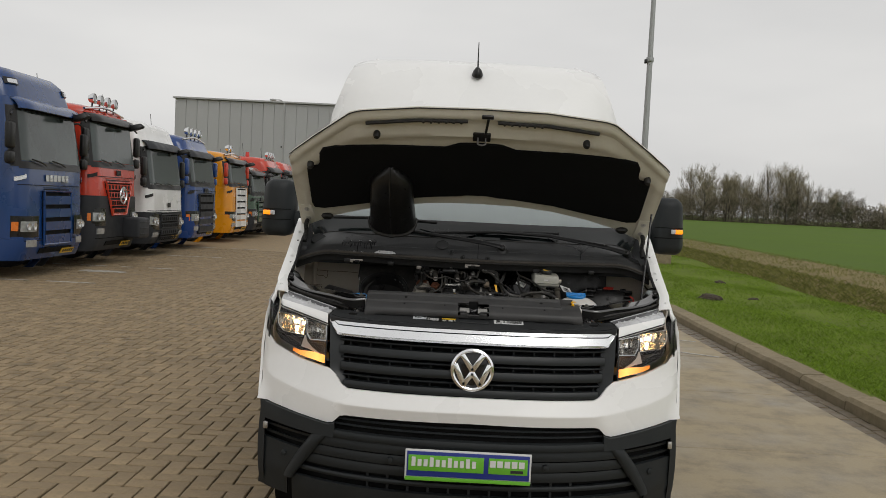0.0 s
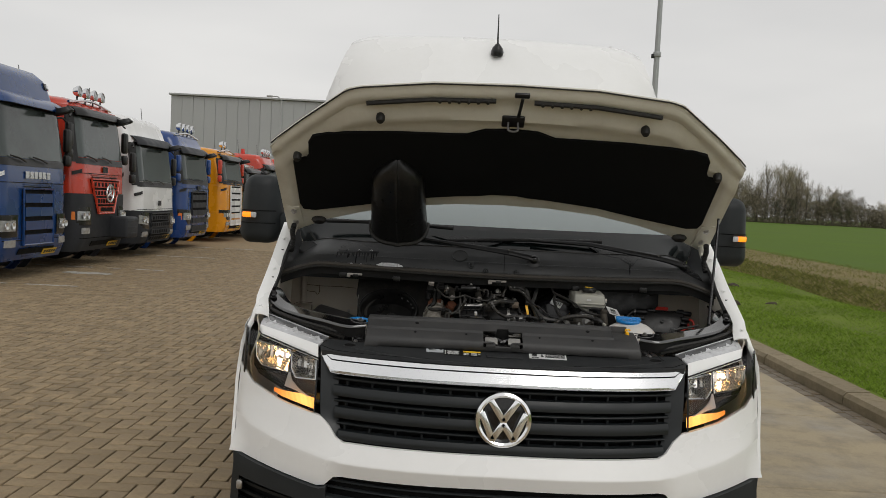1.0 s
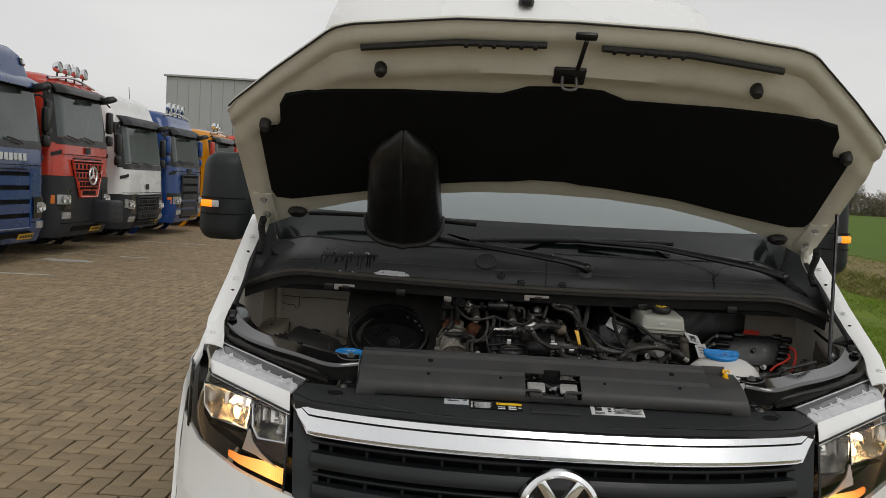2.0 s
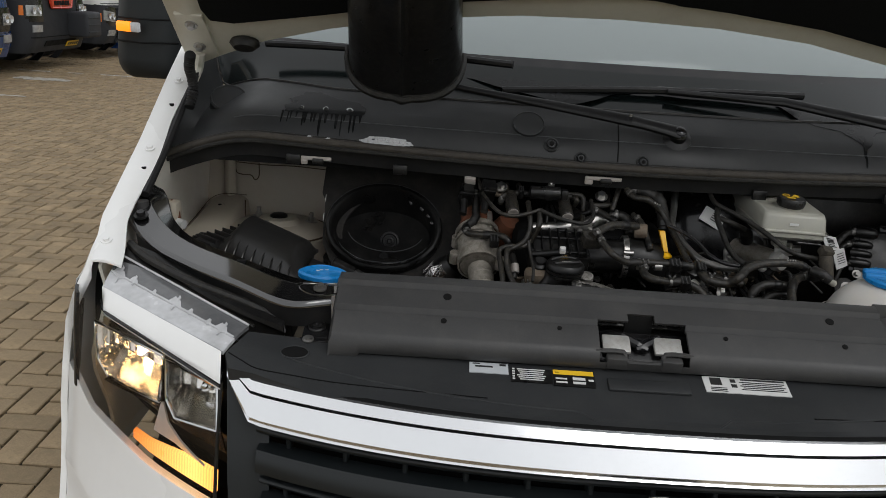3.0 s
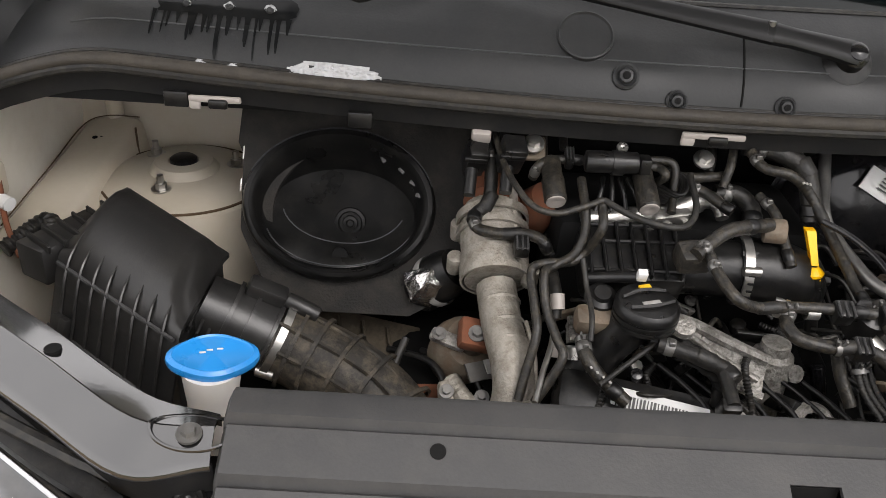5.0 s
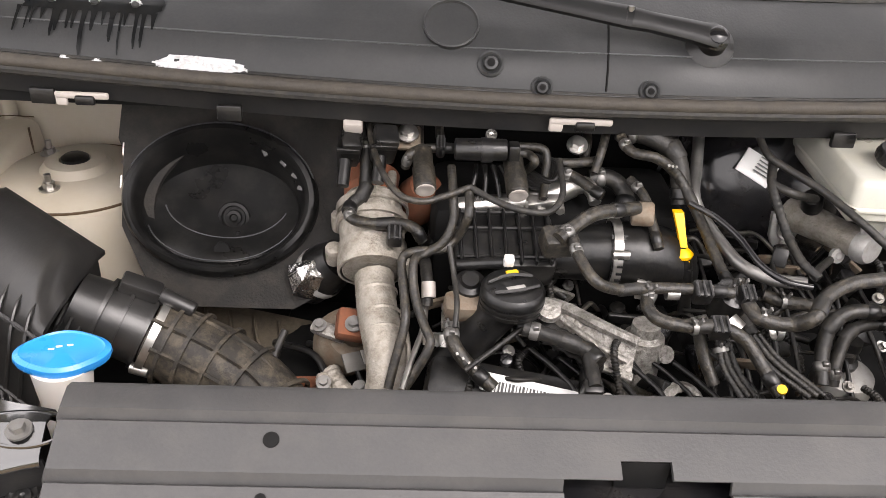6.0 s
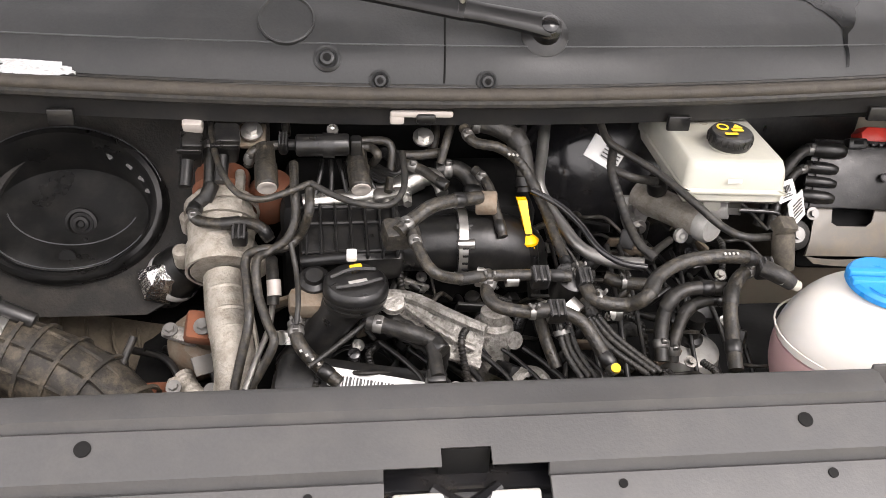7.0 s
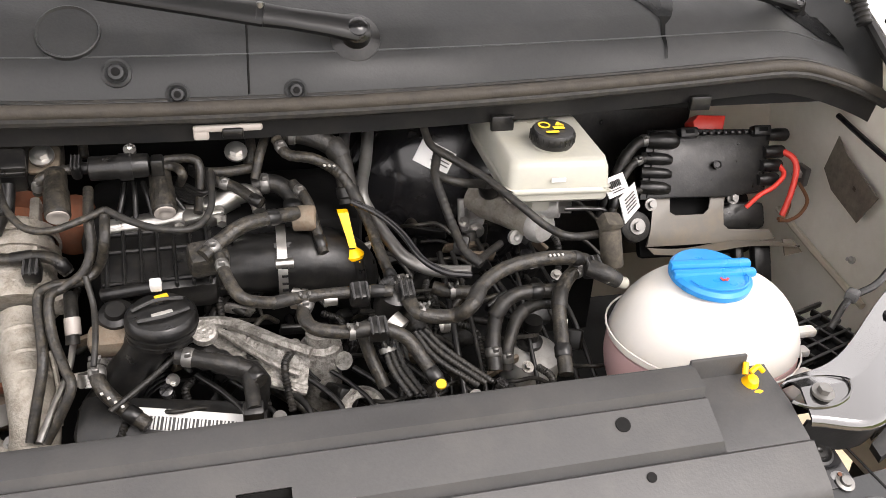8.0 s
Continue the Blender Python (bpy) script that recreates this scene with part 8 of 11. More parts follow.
part("eye_bolt", lathe((0.118, 5.250, 1.115), (0.1, -0.6, 0.8), [(0.016, 0), (0.026, 0.0), (0.028, 0.012), (0.022, 0.018), (0.014, 0.014)], 28), ALU, engine)
for k in range(7):
    part("belt_rib", lathe((-0.082, 5.300, 1.105 + 0.0065 * k), (0.05, -0.25, 1), [(0.044, 0), (0.047, 0.002), (0.044, 0.004)], 28), BLACK, engine)
part("harness_plug", box((-0.002, 5.205, 1.172), (0.022, 0.018, 0.030), Euler((0.4, 0, 0)).to_matrix(), bevel=0.004), BLACK, engine)
rnd = random.Random(21)
for k in range(52):
    x, y = rnd.uniform(-0.18, 0.38), rnd.uniform(5.22, 5.55)
    z = 1.10 + 0.30 * (y - 5.22) + rnd.uniform(-0.05, 0.02)
    rot = Euler((rnd.uniform(-0.4, 0.8), rnd.uniform(-0.4, 0.4), rnd.uniform(0, 3))).to_matrix()
    kind = rnd.random()
    if kind < 0.5:
        part("fitting", box((x, y, z), (rnd.uniform(0.015, 0.05), rnd.uniform(0.01, 0.03), rnd.uniform(0.01, 0.03)), rot, bevel=0.003), rnd.choice((BLACK, BLACK, RUBBER, GLOSSBLACK, RUSTALU)), engine)
    else:
        d = rot @ Vector((0, 0, rnd.uniform(0.02, 0.06)))
        part("fitting", cyl((x, y, z), Vector((x, y, z)) + d, rnd.uniform(0.005, 0.012), seg=14, bevel=0.002), rnd.choice((BLACK, RUBBER, HOSE, GLOSSBLACK, STEEL)), engine)
for k in range(44):
    x, y = rnd.uniform(-0.17, 0.36), rnd.uniform(5.22, 5.52)
    z = 1.12 + 0.33 * (y - 5.22) + rnd.uniform(-0.05, 0.03)
    a = rnd.uniform(0, 6.28)
    p = Vector((x, y, z))
    d = Vector((math.cos(a), math.sin(a) * 0.7, -0.3)) * rnd.uniform(0.04, 0.10)
    hose("wire", [p, p + d * 0.5 + Vector((0, 0, rnd.uniform(0, 0.02))), p + d], rnd.uniform(0.002, 0.006), rnd.choice((BLACK, RUBBER, HOSE, HOSE)))
for k in range(120):
    x, y = rnd.uniform(-0.18, 0.42), rnd.uniform(5.20, 5.50)
    p = Vector((x, y, 1.13 + 0.40 * (y - 5.22) + rnd.uniform(-0.05, 0.015)))
    n = p + Vector((rnd.uniform(-0.02, 0.02), -0.012, 0.010))
    kind = k % 5
    if kind == 0:
        part("plug", box(p, (0.020, 0.014, 0.026), Euler((0.5, rnd.uniform(-0.5, 0.5), rnd.uniform(0, 3))).to_matrix(), bevel=0.003), BLACK, engine)
    elif kind == 1:
        part("small_bolt", bolt(bm_new(), p, (rnd.uniform(-0.3, 0.3), -0.5, 0.8), 0.0045, 0.008), rnd.choice((GREYSTEEL, STEEL, ALU)), engine)
    elif kind == 2:
        hose("wire", [p, p + Vector((0.02, -0.02, 0.012)), p + Vector((0.05, -0.01, 0.004)), p + Vector((0.08, rnd.uniform(-0.05, 0.03), -0.02))], 0.0026, rnd.choice((RUBBER, HOSE)))
    elif kind == 3:
        hose("wire", [p, p + Vector((rnd.uniform(-0.02, 0.02), -0.03, 0.0)), p + Vector((rnd.uniform(-0.03, 0.03), -0.07, -0.03))], 0.0042, RUBBER, ribs=0.16, pitch=0.004)
    else:
        part("stay", box(p, (rnd.uniform(0.03, 0.06), 0.006, 0.016), Euler((0.4, rnd.uniform(-0.6, 0.6), rnd.uniform(-0.8, 0.8))).to_matrix(), bevel=0.002), rnd.choice((RUSTALU, ALU, BLACK)), engine)
# hose joints, clips and clamps
for x, y, z, w in ((0.118, 5.265, 1.267, 0.03), (0.132, 5.232, 1.243, 0.03), (-0.225, 5.385, 1.258, 0.026), (0.170, 5.268, 1.262, 0.024), (0.395, 5.284, 1.262, 0.03), (-0.172, 5.450, 1.350, 0.016)):
    cl = part("hose_clip", box((x, y, z), (w * 0.72, 0.023, 0.021), Euler((0.4, 0, 0)).to_matrix(), bevel=0.004), BLACK, engine, "black plastic hose clip")
    for dx in (-0.35, 0.0, 0.35):
        part("clip_rib", box((x + dx * w * 0.72, y - 0.006, z + 0.009), (w * 0.09, 0.021, 0.005), Euler((0.4, 0, 0)).to_matrix(), bevel=0.001, seg=1), SHROUD, cl, smooth=False)
part("y_joint", lathe((0.160, 5.284, 1.245), (0.1, -0.4, 0.9), [(0.020, -0.02), (0.022, 0.0), (0.021, 0.016), (0.012, 0.021), (0, 0.020)], 22), BLACK, engine, "black hose Y joint")
for a, b, r in (((0.080, 5.270, 1.263), (0.094, 5.270, 1.263), 0.0085), ((0.150, 5.255, 1.235), (0.160, 5.245, 1.228), 0.013), ((0.048, 5.277, 1.262), (0.062, 5.272, 1.262), 0.0105), ((-0.163, 5.277, 1.192), (-0.163, 5.270, 1.180), 0.0128), ((0.210, 5.262, 1.222), (0.218, 5.262, 1.222), 0.012)):
    band("hose_clamp", a, b, r, STEEL, engine)
part("white_collar", cyl((-0.183, 5.330, 1.228), (-0.182, 5.318, 1.214), 0.0085, seg=18), PALETAB, engine)
part("white_collar", cyl((-0.180, 5.298, 1.178), (-0.179, 5.290, 1.166), 0.0085, seg=18), PALETAB, engine)
part("dot", cyl((0.188, 5.170, 1.209), (0.187, 5.1685, 1.212), 0.0052, seg=18), YELLOWLABEL, engine, "yellow paint dot")

# fuel filter
ff = thing("fuel_filter", (0.352, 5.335, 1.02), "grey metal fuel filter with black hose taps", "fuel filter")
part("filter_can", lathe((0.352, 5.335, 1.00), (0, -0.1, 1), [(0.036, 0), (0.038, 0.10), (0.036, 0.115), (0.026, 0.121), (0.010, 0.124), (0, 0.124)], 32), PAPERSTEEL, ff)
part("filter_tap", lathe((0.349, 5.330, 1.118), (0, -0.1, 1), [(0.016, 0), (0.017, 0.012), (0.011, 0.016), (0.010, 0.030), (0.013, 0.034), (0.012, 0.046), (0, 0.047)], 20), BLACK, ff)

# brake booster, master cylinder and reservoir
booster = thing("brake_booster", (0.30, 5.60, 1.10), "large black brake booster with its master cylinder", "brake booster")
part("drum", lathe((0.295, 5.640, 1.215), (-0.10, -1, 0.08), [(0.145, 0.0), (0.146, 0.045), (0.138, 0.056), (0.132, 0.060), (0.126, 0.085), (0.105, 0.105), (0.060, 0.114), (0.040, 0.118), (0, 0.118)], 56), GLOSSBLACK, booster, "glossy black round drum")
part("drum_ring", lathe((0.295, 5.590, 1.219), (-0.10, -1, 0.08), [(0.146, 0.0), (0.150, 0.004), (0.146, 0.008)], 56), GLOSSBLACK, booster)
part("drum_label", box((0.262, 5.522, 1.305), (0.050, 0.003, 0.034), Euler((-0.5, 0.45, -0.3)).to_matrix()), PAPER, booster, "white data label", smooth=False)
for k in range(5):
    part("bar", box(Vector((0.268, 5.5195, 1.308)) + Euler((-0.5, 0.45, -0.3)).to_matrix() @ Vector((0.004, -0.001, 0.010 - 0.005 * k)), (0.026, 0.002, 0.0016), Euler((-0.5, 0.45, -0.3)).to_matrix()), INK, booster, smooth=False)
part("flange", plate([(0.298, 5.516, 1.240), (0.330, 5.514, 1.240), (0.340, 5.512, 1.215), (0.332, 5.508, 1.188), (0.306, 5.508, 1.190), (0.300, 5.512, 1.205)], (0, -1, 0.1), 0.008, 0.002), PAPERSTEEL, booster)
for p in ((0.316, 5.508, 1.226), (0.322, 5.503, 1.198)):
    part("flange_nut", bolt(bm_new(), p, (0, -1, 0.1), 0.007, 0.012), STEEL, booster)
mc = part("master_cylinder", tube([(0.325, 5.520, 1.240), (0.352, 5.465, 1.245), (0.378, 5.415, 1.248)], [0.024, 0.021, 0.020], seg=22), CASTPIPE, booster, "bare metal master cylinder")
part("cylinder_end", lathe((0.376, 5.420, 1.247), (0.4, -0.85, 0.1), [(0.022, 0), (0.022, 0.012), (0.018, 0.018), (0, 0.018)], 24), PAPERSTEEL, mc)
part("outlet", cyl((0.372, 5.425, 1.268), (0.402, 5.410, 1.276), 0.014, seg=16, bevel=0.002), PAPERSTEEL, mc)
part("outlet_nut", cyl((0.402, 5.410, 1.276), (0.416, 5.404, 1.278), 0.009, seg=6), STEEL, mc)
part("cylinder_plug", cyl((0.330, 5.480, 1.268), (0.322, 5.470, 1.290), 0.014, seg=14, bevel=0.003), BLACK, mc)
part("cylinder_lug", lathe((0.350, 5.425, 1.228), (0.2, -0.9, 0.3), [(0.010, 0), (0.010, 0.006), (0.005, 0.007), (0, 0.003)], 14), PAPERSTEEL, mc)


def reservoir():
    r = thing("brake_fluid_reservoir", (0.376, 5.44, 1.30), "translucent cream brake fluid reservoir with a black cap", "reservoir")
    bm = bm_new()
    low = [(0.312, 5.362), (0.440, 5.354), (0.446, 5.50), (0.400, 5.585), (0.318, 5.590)]

    def ring(z, grow):
        c = Vector((0.380, 5.47, 0))
        return [bm.verts.new(Vector((c.x + (x - c.x) * grow, c.y + (y - c.y) * grow, z + 0.10 * (y - 5.36) * 0.35))) for x, y in low]
    rings = [ring(1.306, 0.90), ring(1.314, 1.0), ring(1.322, 1.0), ring(1.324, 1.03), ring(1.328, 1.03), ring(1.330, 1.0), ring(1.354, 0.97), ring(1.362, 0.93), ring(1.364, 0.86)]
    for a, b in zip(rings, rings[1:]):
        for i in range(5):
            bm.faces.new((a[i], a[(i + 1) % 5], b[(i + 1) % 5], b[i]))
    bm.faces.new(rings[-1])
    bm.faces.new(list(reversed(rings[0])))
    bmesh.ops.bevel(bm, geom=[e for e in bm.edges if abs((e.verts[0].co - e.verts[1].co).normalized().z) > 0.7], offset=0.010, segments=3, affect="EDGES", profile=0.5)
    part("tank", bm, RESERVOIR, r, "cream plastic tank", smooth=True)
    c = Vector((0.378, 5.405, 1.364))
    part("neck", lathe(c, (0, -0.1, 1), [(0.0225, 0), (0.0235, 0.008), (0.0, 0.009)], 30), RESERVOIR, r)
    bm = bm_new()
    add_lathe(bm, c + Vector((0, 0, 0.006)), (0, -0.1, 1), [(0.0255, 0), (0.0268, 0.003), (0.0268, 0.015), (0.0245, 0.0180), (0, 0.0185)], 48)
    cp = part("cap", bm, BLACK, r, "ribbed black cap with yellow signs")
    for k in range(24):
        a = 2 * math.pi * k / 24
        part("cap_rib", box(c + Vector((0.0270 * math.cos(a), 0.0270 * math.sin(a), 0.0145)), (0.0022, 0.0022, 0.010), Euler((0, 0, a)).to_matrix(), bevel=0.0006, seg=1), BLACK, cp, smooth=False)
    top = c + Vector((0, 0, 0.0250))
    part("sign", lathe(top + Vector((-0.010, 0.006, 0.0005)), (0, -0.1, 1), [(0.0075, 0), (0.0075, 0.0012), (0.0055, 0.0012), (0.0055, 0.0004)], 20), YELLOWLABEL, cp)
    part("sign", plate([top + Vector((0.004, 0.006, 0.001)), top + Vector((0.015, 0.004, 0.001)), top + Vector((0.009, 0.013, 0.002))], (0, -0.1, 1), 0.001), YELLOWLABEL, cp, smooth=False)
    part("sign", box(top + Vector((0.006, -0.002, 0.0004)), (0.014, 0.007, 0.0012), bevel=0.0004), YELLOWLABEL, cp)
    part("bar", box(top + Vector((-0.006, -0.013, 0.0)), (0.016, 0.004, 0.0012)), YELLOWLABEL, cp, smooth=False)
    part("bar", box((0.372, 5.3556, 1.342), (0.018, 0.001, 0.005)), PAPER, r, smooth=False)
    part("foot", box((0.366, 5.40, 1.296), (0.026, 0.030, 0.026), bevel=0.006), RESERVOIR, r)
    part("side_port", cyl((0.440, 5.45, 1.330), (0.462, 5.445, 1.332), 0.010, seg=14), TANK, r)


reservoir()

# coolant expansion tank
tank = thing("coolant_tank", (0.515, 5.20, 1.07), "white round coolant tank with a blue screw cap", "coolant tank")


def tank_shape(lat0, lat1, grow=1.0):
    bm = bm_new()
    us, vs = span(0, 2 * math.pi, 49), span(lat0, lat1, 15)
    rows = [[bm.verts.new((0.517 + 0.116 * grow * math.cos(u) * math.cos(v) ** 0.8, 5.215 + 0.098 * grow * math.sin(u) * math.cos(v) ** 0.8, 1.180 + 0.101 * grow * math.sin(v))) for u in us[:-1]] for v in vs]
    for a, b in zip(rows, rows[1:]):
        for i in range(48):
            bm.faces.new((a[i], a[(i + 1) % 48], b[(i + 1) % 48], b[i]))
    bm.faces.new(rows[-1])
    bm.faces.new(list(reversed(rows[0])))
    return bm


part("dome", tank_shape(0.20, 1.40), TANK, tank, "milky white plastic dome")
part("base", tank_shape(-1.35, 0.17, 0.992), PINK, tank, "lower tank tinted pink by the coolant")
part("tank_seam", tube([(0.517 + 0.118 * math.cos(u), 5.215 + 0.100 * math.sin(u), 1.200 - 0.012 * math.cos(u)) for u in span(0, 2 * math.pi, 40)], 0.0012, seg=6, steps=1), TANK, tank)
CC, CN = Vector((0.506, 5.214, 1.279)), Vector((0.02, -0.08, 1)).normalized()
ccap = part("cap", lathe(CC, CN, [(0.040, -0.004), (0.046, 0.000), (0.0465, 0.006), (0.043, 0.010), (0.020, 0.0125), (0, 0.013)], 40), BLUECAP, tank, "blue screw cap with a raised grip")
GR = Matrix.Rotation(-0.10, 3, "Z")
part("grip", box(CC + CN * 0.014 + Vector((0, 0.006, 0)), (0.096, 0.012, 0.012), GR, bevel=0.004), BLUECAP, ccap)
part("grip_step", box(CC + CN * 0.010 + Vector((0, -0.006, 0)), (0.098, 0.012, 0.010), GR, bevel=0.004), BLUECAP, ccap)
part("cap_ring", tube([CC + CN * 0.0112 + Vector((0.034 * math.cos(a), -0.008 + 0.026 * math.sin(a) - 0.008, 0)) for a in span(math.pi, 2 * math.pi, 20)], 0.0010, seg=5, steps=1), BLUECAP, ccap)
for k in range(3):
    part("sign", box(CC + CN * 0.0122 + Vector((0.000 + 0.0035 * k, -0.022 - 0.002 * (k % 2), 0.0002)), (0.0022, 0.006 - 0.0015 * k, 0.0008), Matrix.Rotation(0.6 * k, 3, "Z")), REDPLASTIC, ccap, smooth=False)
part("nipple", tube([(0.425, 5.255, 1.255), (0.408, 5.248, 1.264), (0.396, 5.244, 1.270)], [0.0070, 0.0056, 0.0050], seg=12), RESERVOIR, tank)
part("hose_end", tube([(0.382, 5.262, 1.276), (0.396, 5.250, 1.273), (0.412, 5.247, 1.264)], [0.0105, 0.0105, 0.0090], seg=14), RUBBER, engine)
for dz in (0, -0.03):
    part("lug", box((0.632, 5.190, 1.205 + dz), (0.034, 0.014, 0.010), bevel=0.003), TANK, tank)
part("foot", box((0.605, 5.125, 1.175), (0.05, 0.03, 0.04), Euler((0, 0.6, 0)).to_matrix(), bevel=0.01), TANK, tank)
pl = thing("sensor_plug", (0.430, 5.31, 1.25), "grey plug with a cable beside the tank", "plug")
part("plug_body", cyl((0.432, 5.300, 1.248), (0.428, 5.316, 1.292), 0.0135, seg=18, bevel=0.003), DUSTY, pl)
part("plug_head", box((0.428, 5.318, 1.300), (0.026, 0.020, 0.020), Euler((0.5, 0.2, 0.2)).to_matrix(), bevel=0.004), DUSTY, pl)
def cable_tag(c, along, up, bars):
    """A folded paper tag: centre, half its length and half its height as directions."""
    c, a, u = Vector(c), Vector(along), Vector(up)
    n = a.cross(u).normalized()
    if n.y > 0:
        n = -n
    tg = thing("cable_tag", tuple(c - Vector((0, 0, 0.02))), "white paper tag on a cable", "label", "cable tags")
    part("tag", plate([c - a - u, c + a - u, c + a + u, c - a + u], n, 0.0012), PAPER, tg, smooth=False)
    for f0, f1, g0, g1 in bars:
        part("bar", plate([c + a * f0 + u * g0 + n * 0.0016, c + a * f1 + u * g0 + n * 0.0016, c + a * f1 + u * g1 + n * 0.0016, c + a * f0 + u * g1 + n * 0.0016], n, 0.0004), INK, tg, smooth=False)


cable_tag((0.490, 5.432, 1.290), (0.030, 0.030, -0.010), (-0.010, -0.004, 0.016), [(-0.5 + 0.16 * k, -0.42 + 0.16 * k, -0.1, 0.6) for k in range(6)] + [(-0.6, 0.5, -0.6, -0.5), (-0.6, 0.3, -0.35, -0.27)])
cable_tag((0.528, 5.455, 1.250), (0.024, 0.026, -0.002), (-0.008, 0.000, 0.020), [(-0.6, 0.6, 0.5 - 0.25 * k, 0.58 - 0.25 * k) for k in range(5)])

# fuse box on its bracket
fuse = thing("fuse_box", (0.73, 5.58, 1.15), "black battery fuse box with a red cover and cables", "fuse box")
FR = Euler((-0.52, 0, -0.05)).to_matrix()
FC = Vector((0.735, 5.575, 1.232))
FN = FR @ Vector((0, -1, 0))


def fb(x, y, z):
    """A place on the fuse box: across, out of its face, up it."""
    return FC + FR @ Vector((x, -y, z))


part("box_body", plate([fb(x, -0.004, z) for x, z in ((-0.108, 0.066), (0.104, 0.062), (0.082, -0.036), (0.070, -0.040), (-0.128, -0.042))], FN, 0.004, 0.001), BLACK, fuse)
part("box_back", box(fb(-0.012, -0.030, 0.008), (0.205, 0.050, 0.095), FR, bevel=0.006), BLACK, fuse)
part("lid", plate([fb(x, 0.0, z) for x, z in ((-0.098, 0.056), (0.096, 0.054), (0.074, -0.036), (0.030, -0.044), (-0.118, -0.040))], FN, 0.007, 0.002), BLACK, fuse, "flat black lid")
part("lid_screw", lathe(fb(0.0, 0.007, 0.007), FN, [(0.0075, 0), (0.0075, 0.002), (0.0055, 0.003), (0.004, 0.0005), (0, 0.0005)], 16), SHROUD, fuse)
for k, (xl, z, r) in enumerate(((-0.094, 0.049, 0.0135), (-0.106, 0.021, 0.0095), (-0.108, -0.001, 0.0085), (-0.112, -0.024, 0.0105))):
    part("cable_port", tube([fb(xl - 0.016, -0.004, z + 0.002), fb(xl, 0.0, z), fb(xl + 0.020, 0.002, z - 0.002), fb(xl + 0.030, 0.001, z - 0.004)], [r, r * 1.05, r * 0.95, r * 0.7], seg=14, steps=4), BLACK, fuse)
for xr, z in ((0.112, 0.052), (0.104, 0.025), (0.098, 0.003), (0.091, -0.019)):
    part("cable_port", tube([fb(xr - 0.020, 0.001, z), fb(xr, 0.0, z), fb(xr + 0.014, -0.004, z)], [0.009, 0.0105, 0.0105], seg=12, steps=4), BLACK, fuse)
part("red_cover", plate([fb(x, -0.022, z) for x, z in ((-0.020, 0.064), (0.030, 0.064), (0.036, 0.088), (-0.012, 0.090), (-0.022, 0.080))], FN, 0.030, 0.003), REDPLASTIC, fuse, "bright red terminal cover")
for x in (-0.046, 0.080):
    part("lid_catch", box(fb(x, 0.002, 0.059), (0.030, 0.018, 0.016), FR, bevel=0.003), BLACK, fuse)
    part("catch_slot", box(fb(x, 0.0115, 0.060), (0.014, 0.002, 0.006), FR), DARK, fuse, smooth=False)
for k in range(9):
    part("lid_tooth", box(fb(-0.030 + 0.012 * k, 0.003, 0.0575), (0.006, 0.006, 0.005), FR, bevel=0.001), BLACK, fuse, smooth=False)
# pressed bracket: two legs, a shelf and a turned lip
br = part("bracket", plate([fb(x, -0.008, z) for x, z in ((-0.104, -0.040), (-0.075, -0.040), (-0.078, -0.064), (-0.068, -0.070), (-0.020, -0.070), (-0.010, -0.062), (-0.006, -0.040), (0.020, -0.040), (0.015, -0.060), (0.013, -0.088), (0.022, -0.096), (0.094, -0.098), (0.105, -0.115), (-0.055, -0.116), (-0.120, -0.116), (-0.110, -0.090))], FN, 0.003, 0.001), BRACKET, fuse, "dusty beige pressed steel bracket")
part("bracket_shelf", sheet(lambda u, v: fb(-0.122 + 0.228 * u + 0.020 * u * v, 0.002 + 0.022 * v, -0.117 - 0.010 * v - 0.004 * math.sin(u * 7)), span(0, 1, 15), span(0, 1, 4), 0.003, FR @ Vector((0, 1, 0))), BRACKET, br)
part("bracket_lip", plate([fb(x, 0.010, z) for x, z in ((0.105, -0.116), (0.122, -0.116), (0.140, -0.138), (0.108, -0.142))], FN, 0.003, 0.001), BRACKET, br)
part("bracket_slot", box(fb(0.128, 0.0145, -0.128), (0.008, 0.001, 0.002), FR), DARK, br, smooth=False)
part("bracket_back", box(fb(-0.02, -0.045, -0.085), (0.20, 0.02, 0.10), FR, bevel=0.01), DARK, fuse)
part("foam_wrap", box(fb(0.052, -0.030, -0.075), (0.085, 0.03, 0.045), FR, bevel=0.010), BLACK, fuse)
part("leg_strap", box(fb(0.070, 0.0, -0.160), (0.030, 0.02, 0.080), FR, bevel=0.006), BLACK, fuse)
part("leg_strap", box(fb(0.030, 0.0, -0.150), (0.016, 0.02, 0.060), FR, bevel=0.005), BLACK, fuse)
for x, z in ((-0.111, -0.050), (0.029, -0.046)):
    part("bracket_bolt", bolt(bm_new(), fb(x, -0.004, z), FN, 0.0058, 0.010), GREYSTEEL, fuse)
mount = part("mount_foot", lathe(fb(-0.134, -0.022, -0.083), FN, [(0.026, 0.0), (0.024, 0.012), (0.014, 0.016), (0.0, 0.016)], 20), RUBBER, fuse, "rubber mount with a bolt")
part("bracket_bolt", bolt(bm_new(), fb(-0.134, -0.006, -0.083), FN, 0.0075, 0.010), GREYSTEEL, fuse)
# cables
hose("battery_cable", [fb(-0.108, -0.002, 0.050), fb(-0.128, 0.0, 0.046), fb(-0.152, 0.0, 0.022), fb(-0.172, -0.01, -0.02), fb(-0.190, -0.02, -0.07)], 0.0100, RUBBER, parent=fuse)
hose("battery_cable", [fb(-0.120, 0.0, 0.021), fb(-0.142, 0.004, 0.012), fb(-0.166, 0.006, -0.020), fb(-0.182, 0.0, -0.075)], 0.0080, RUBBER, parent=fuse)
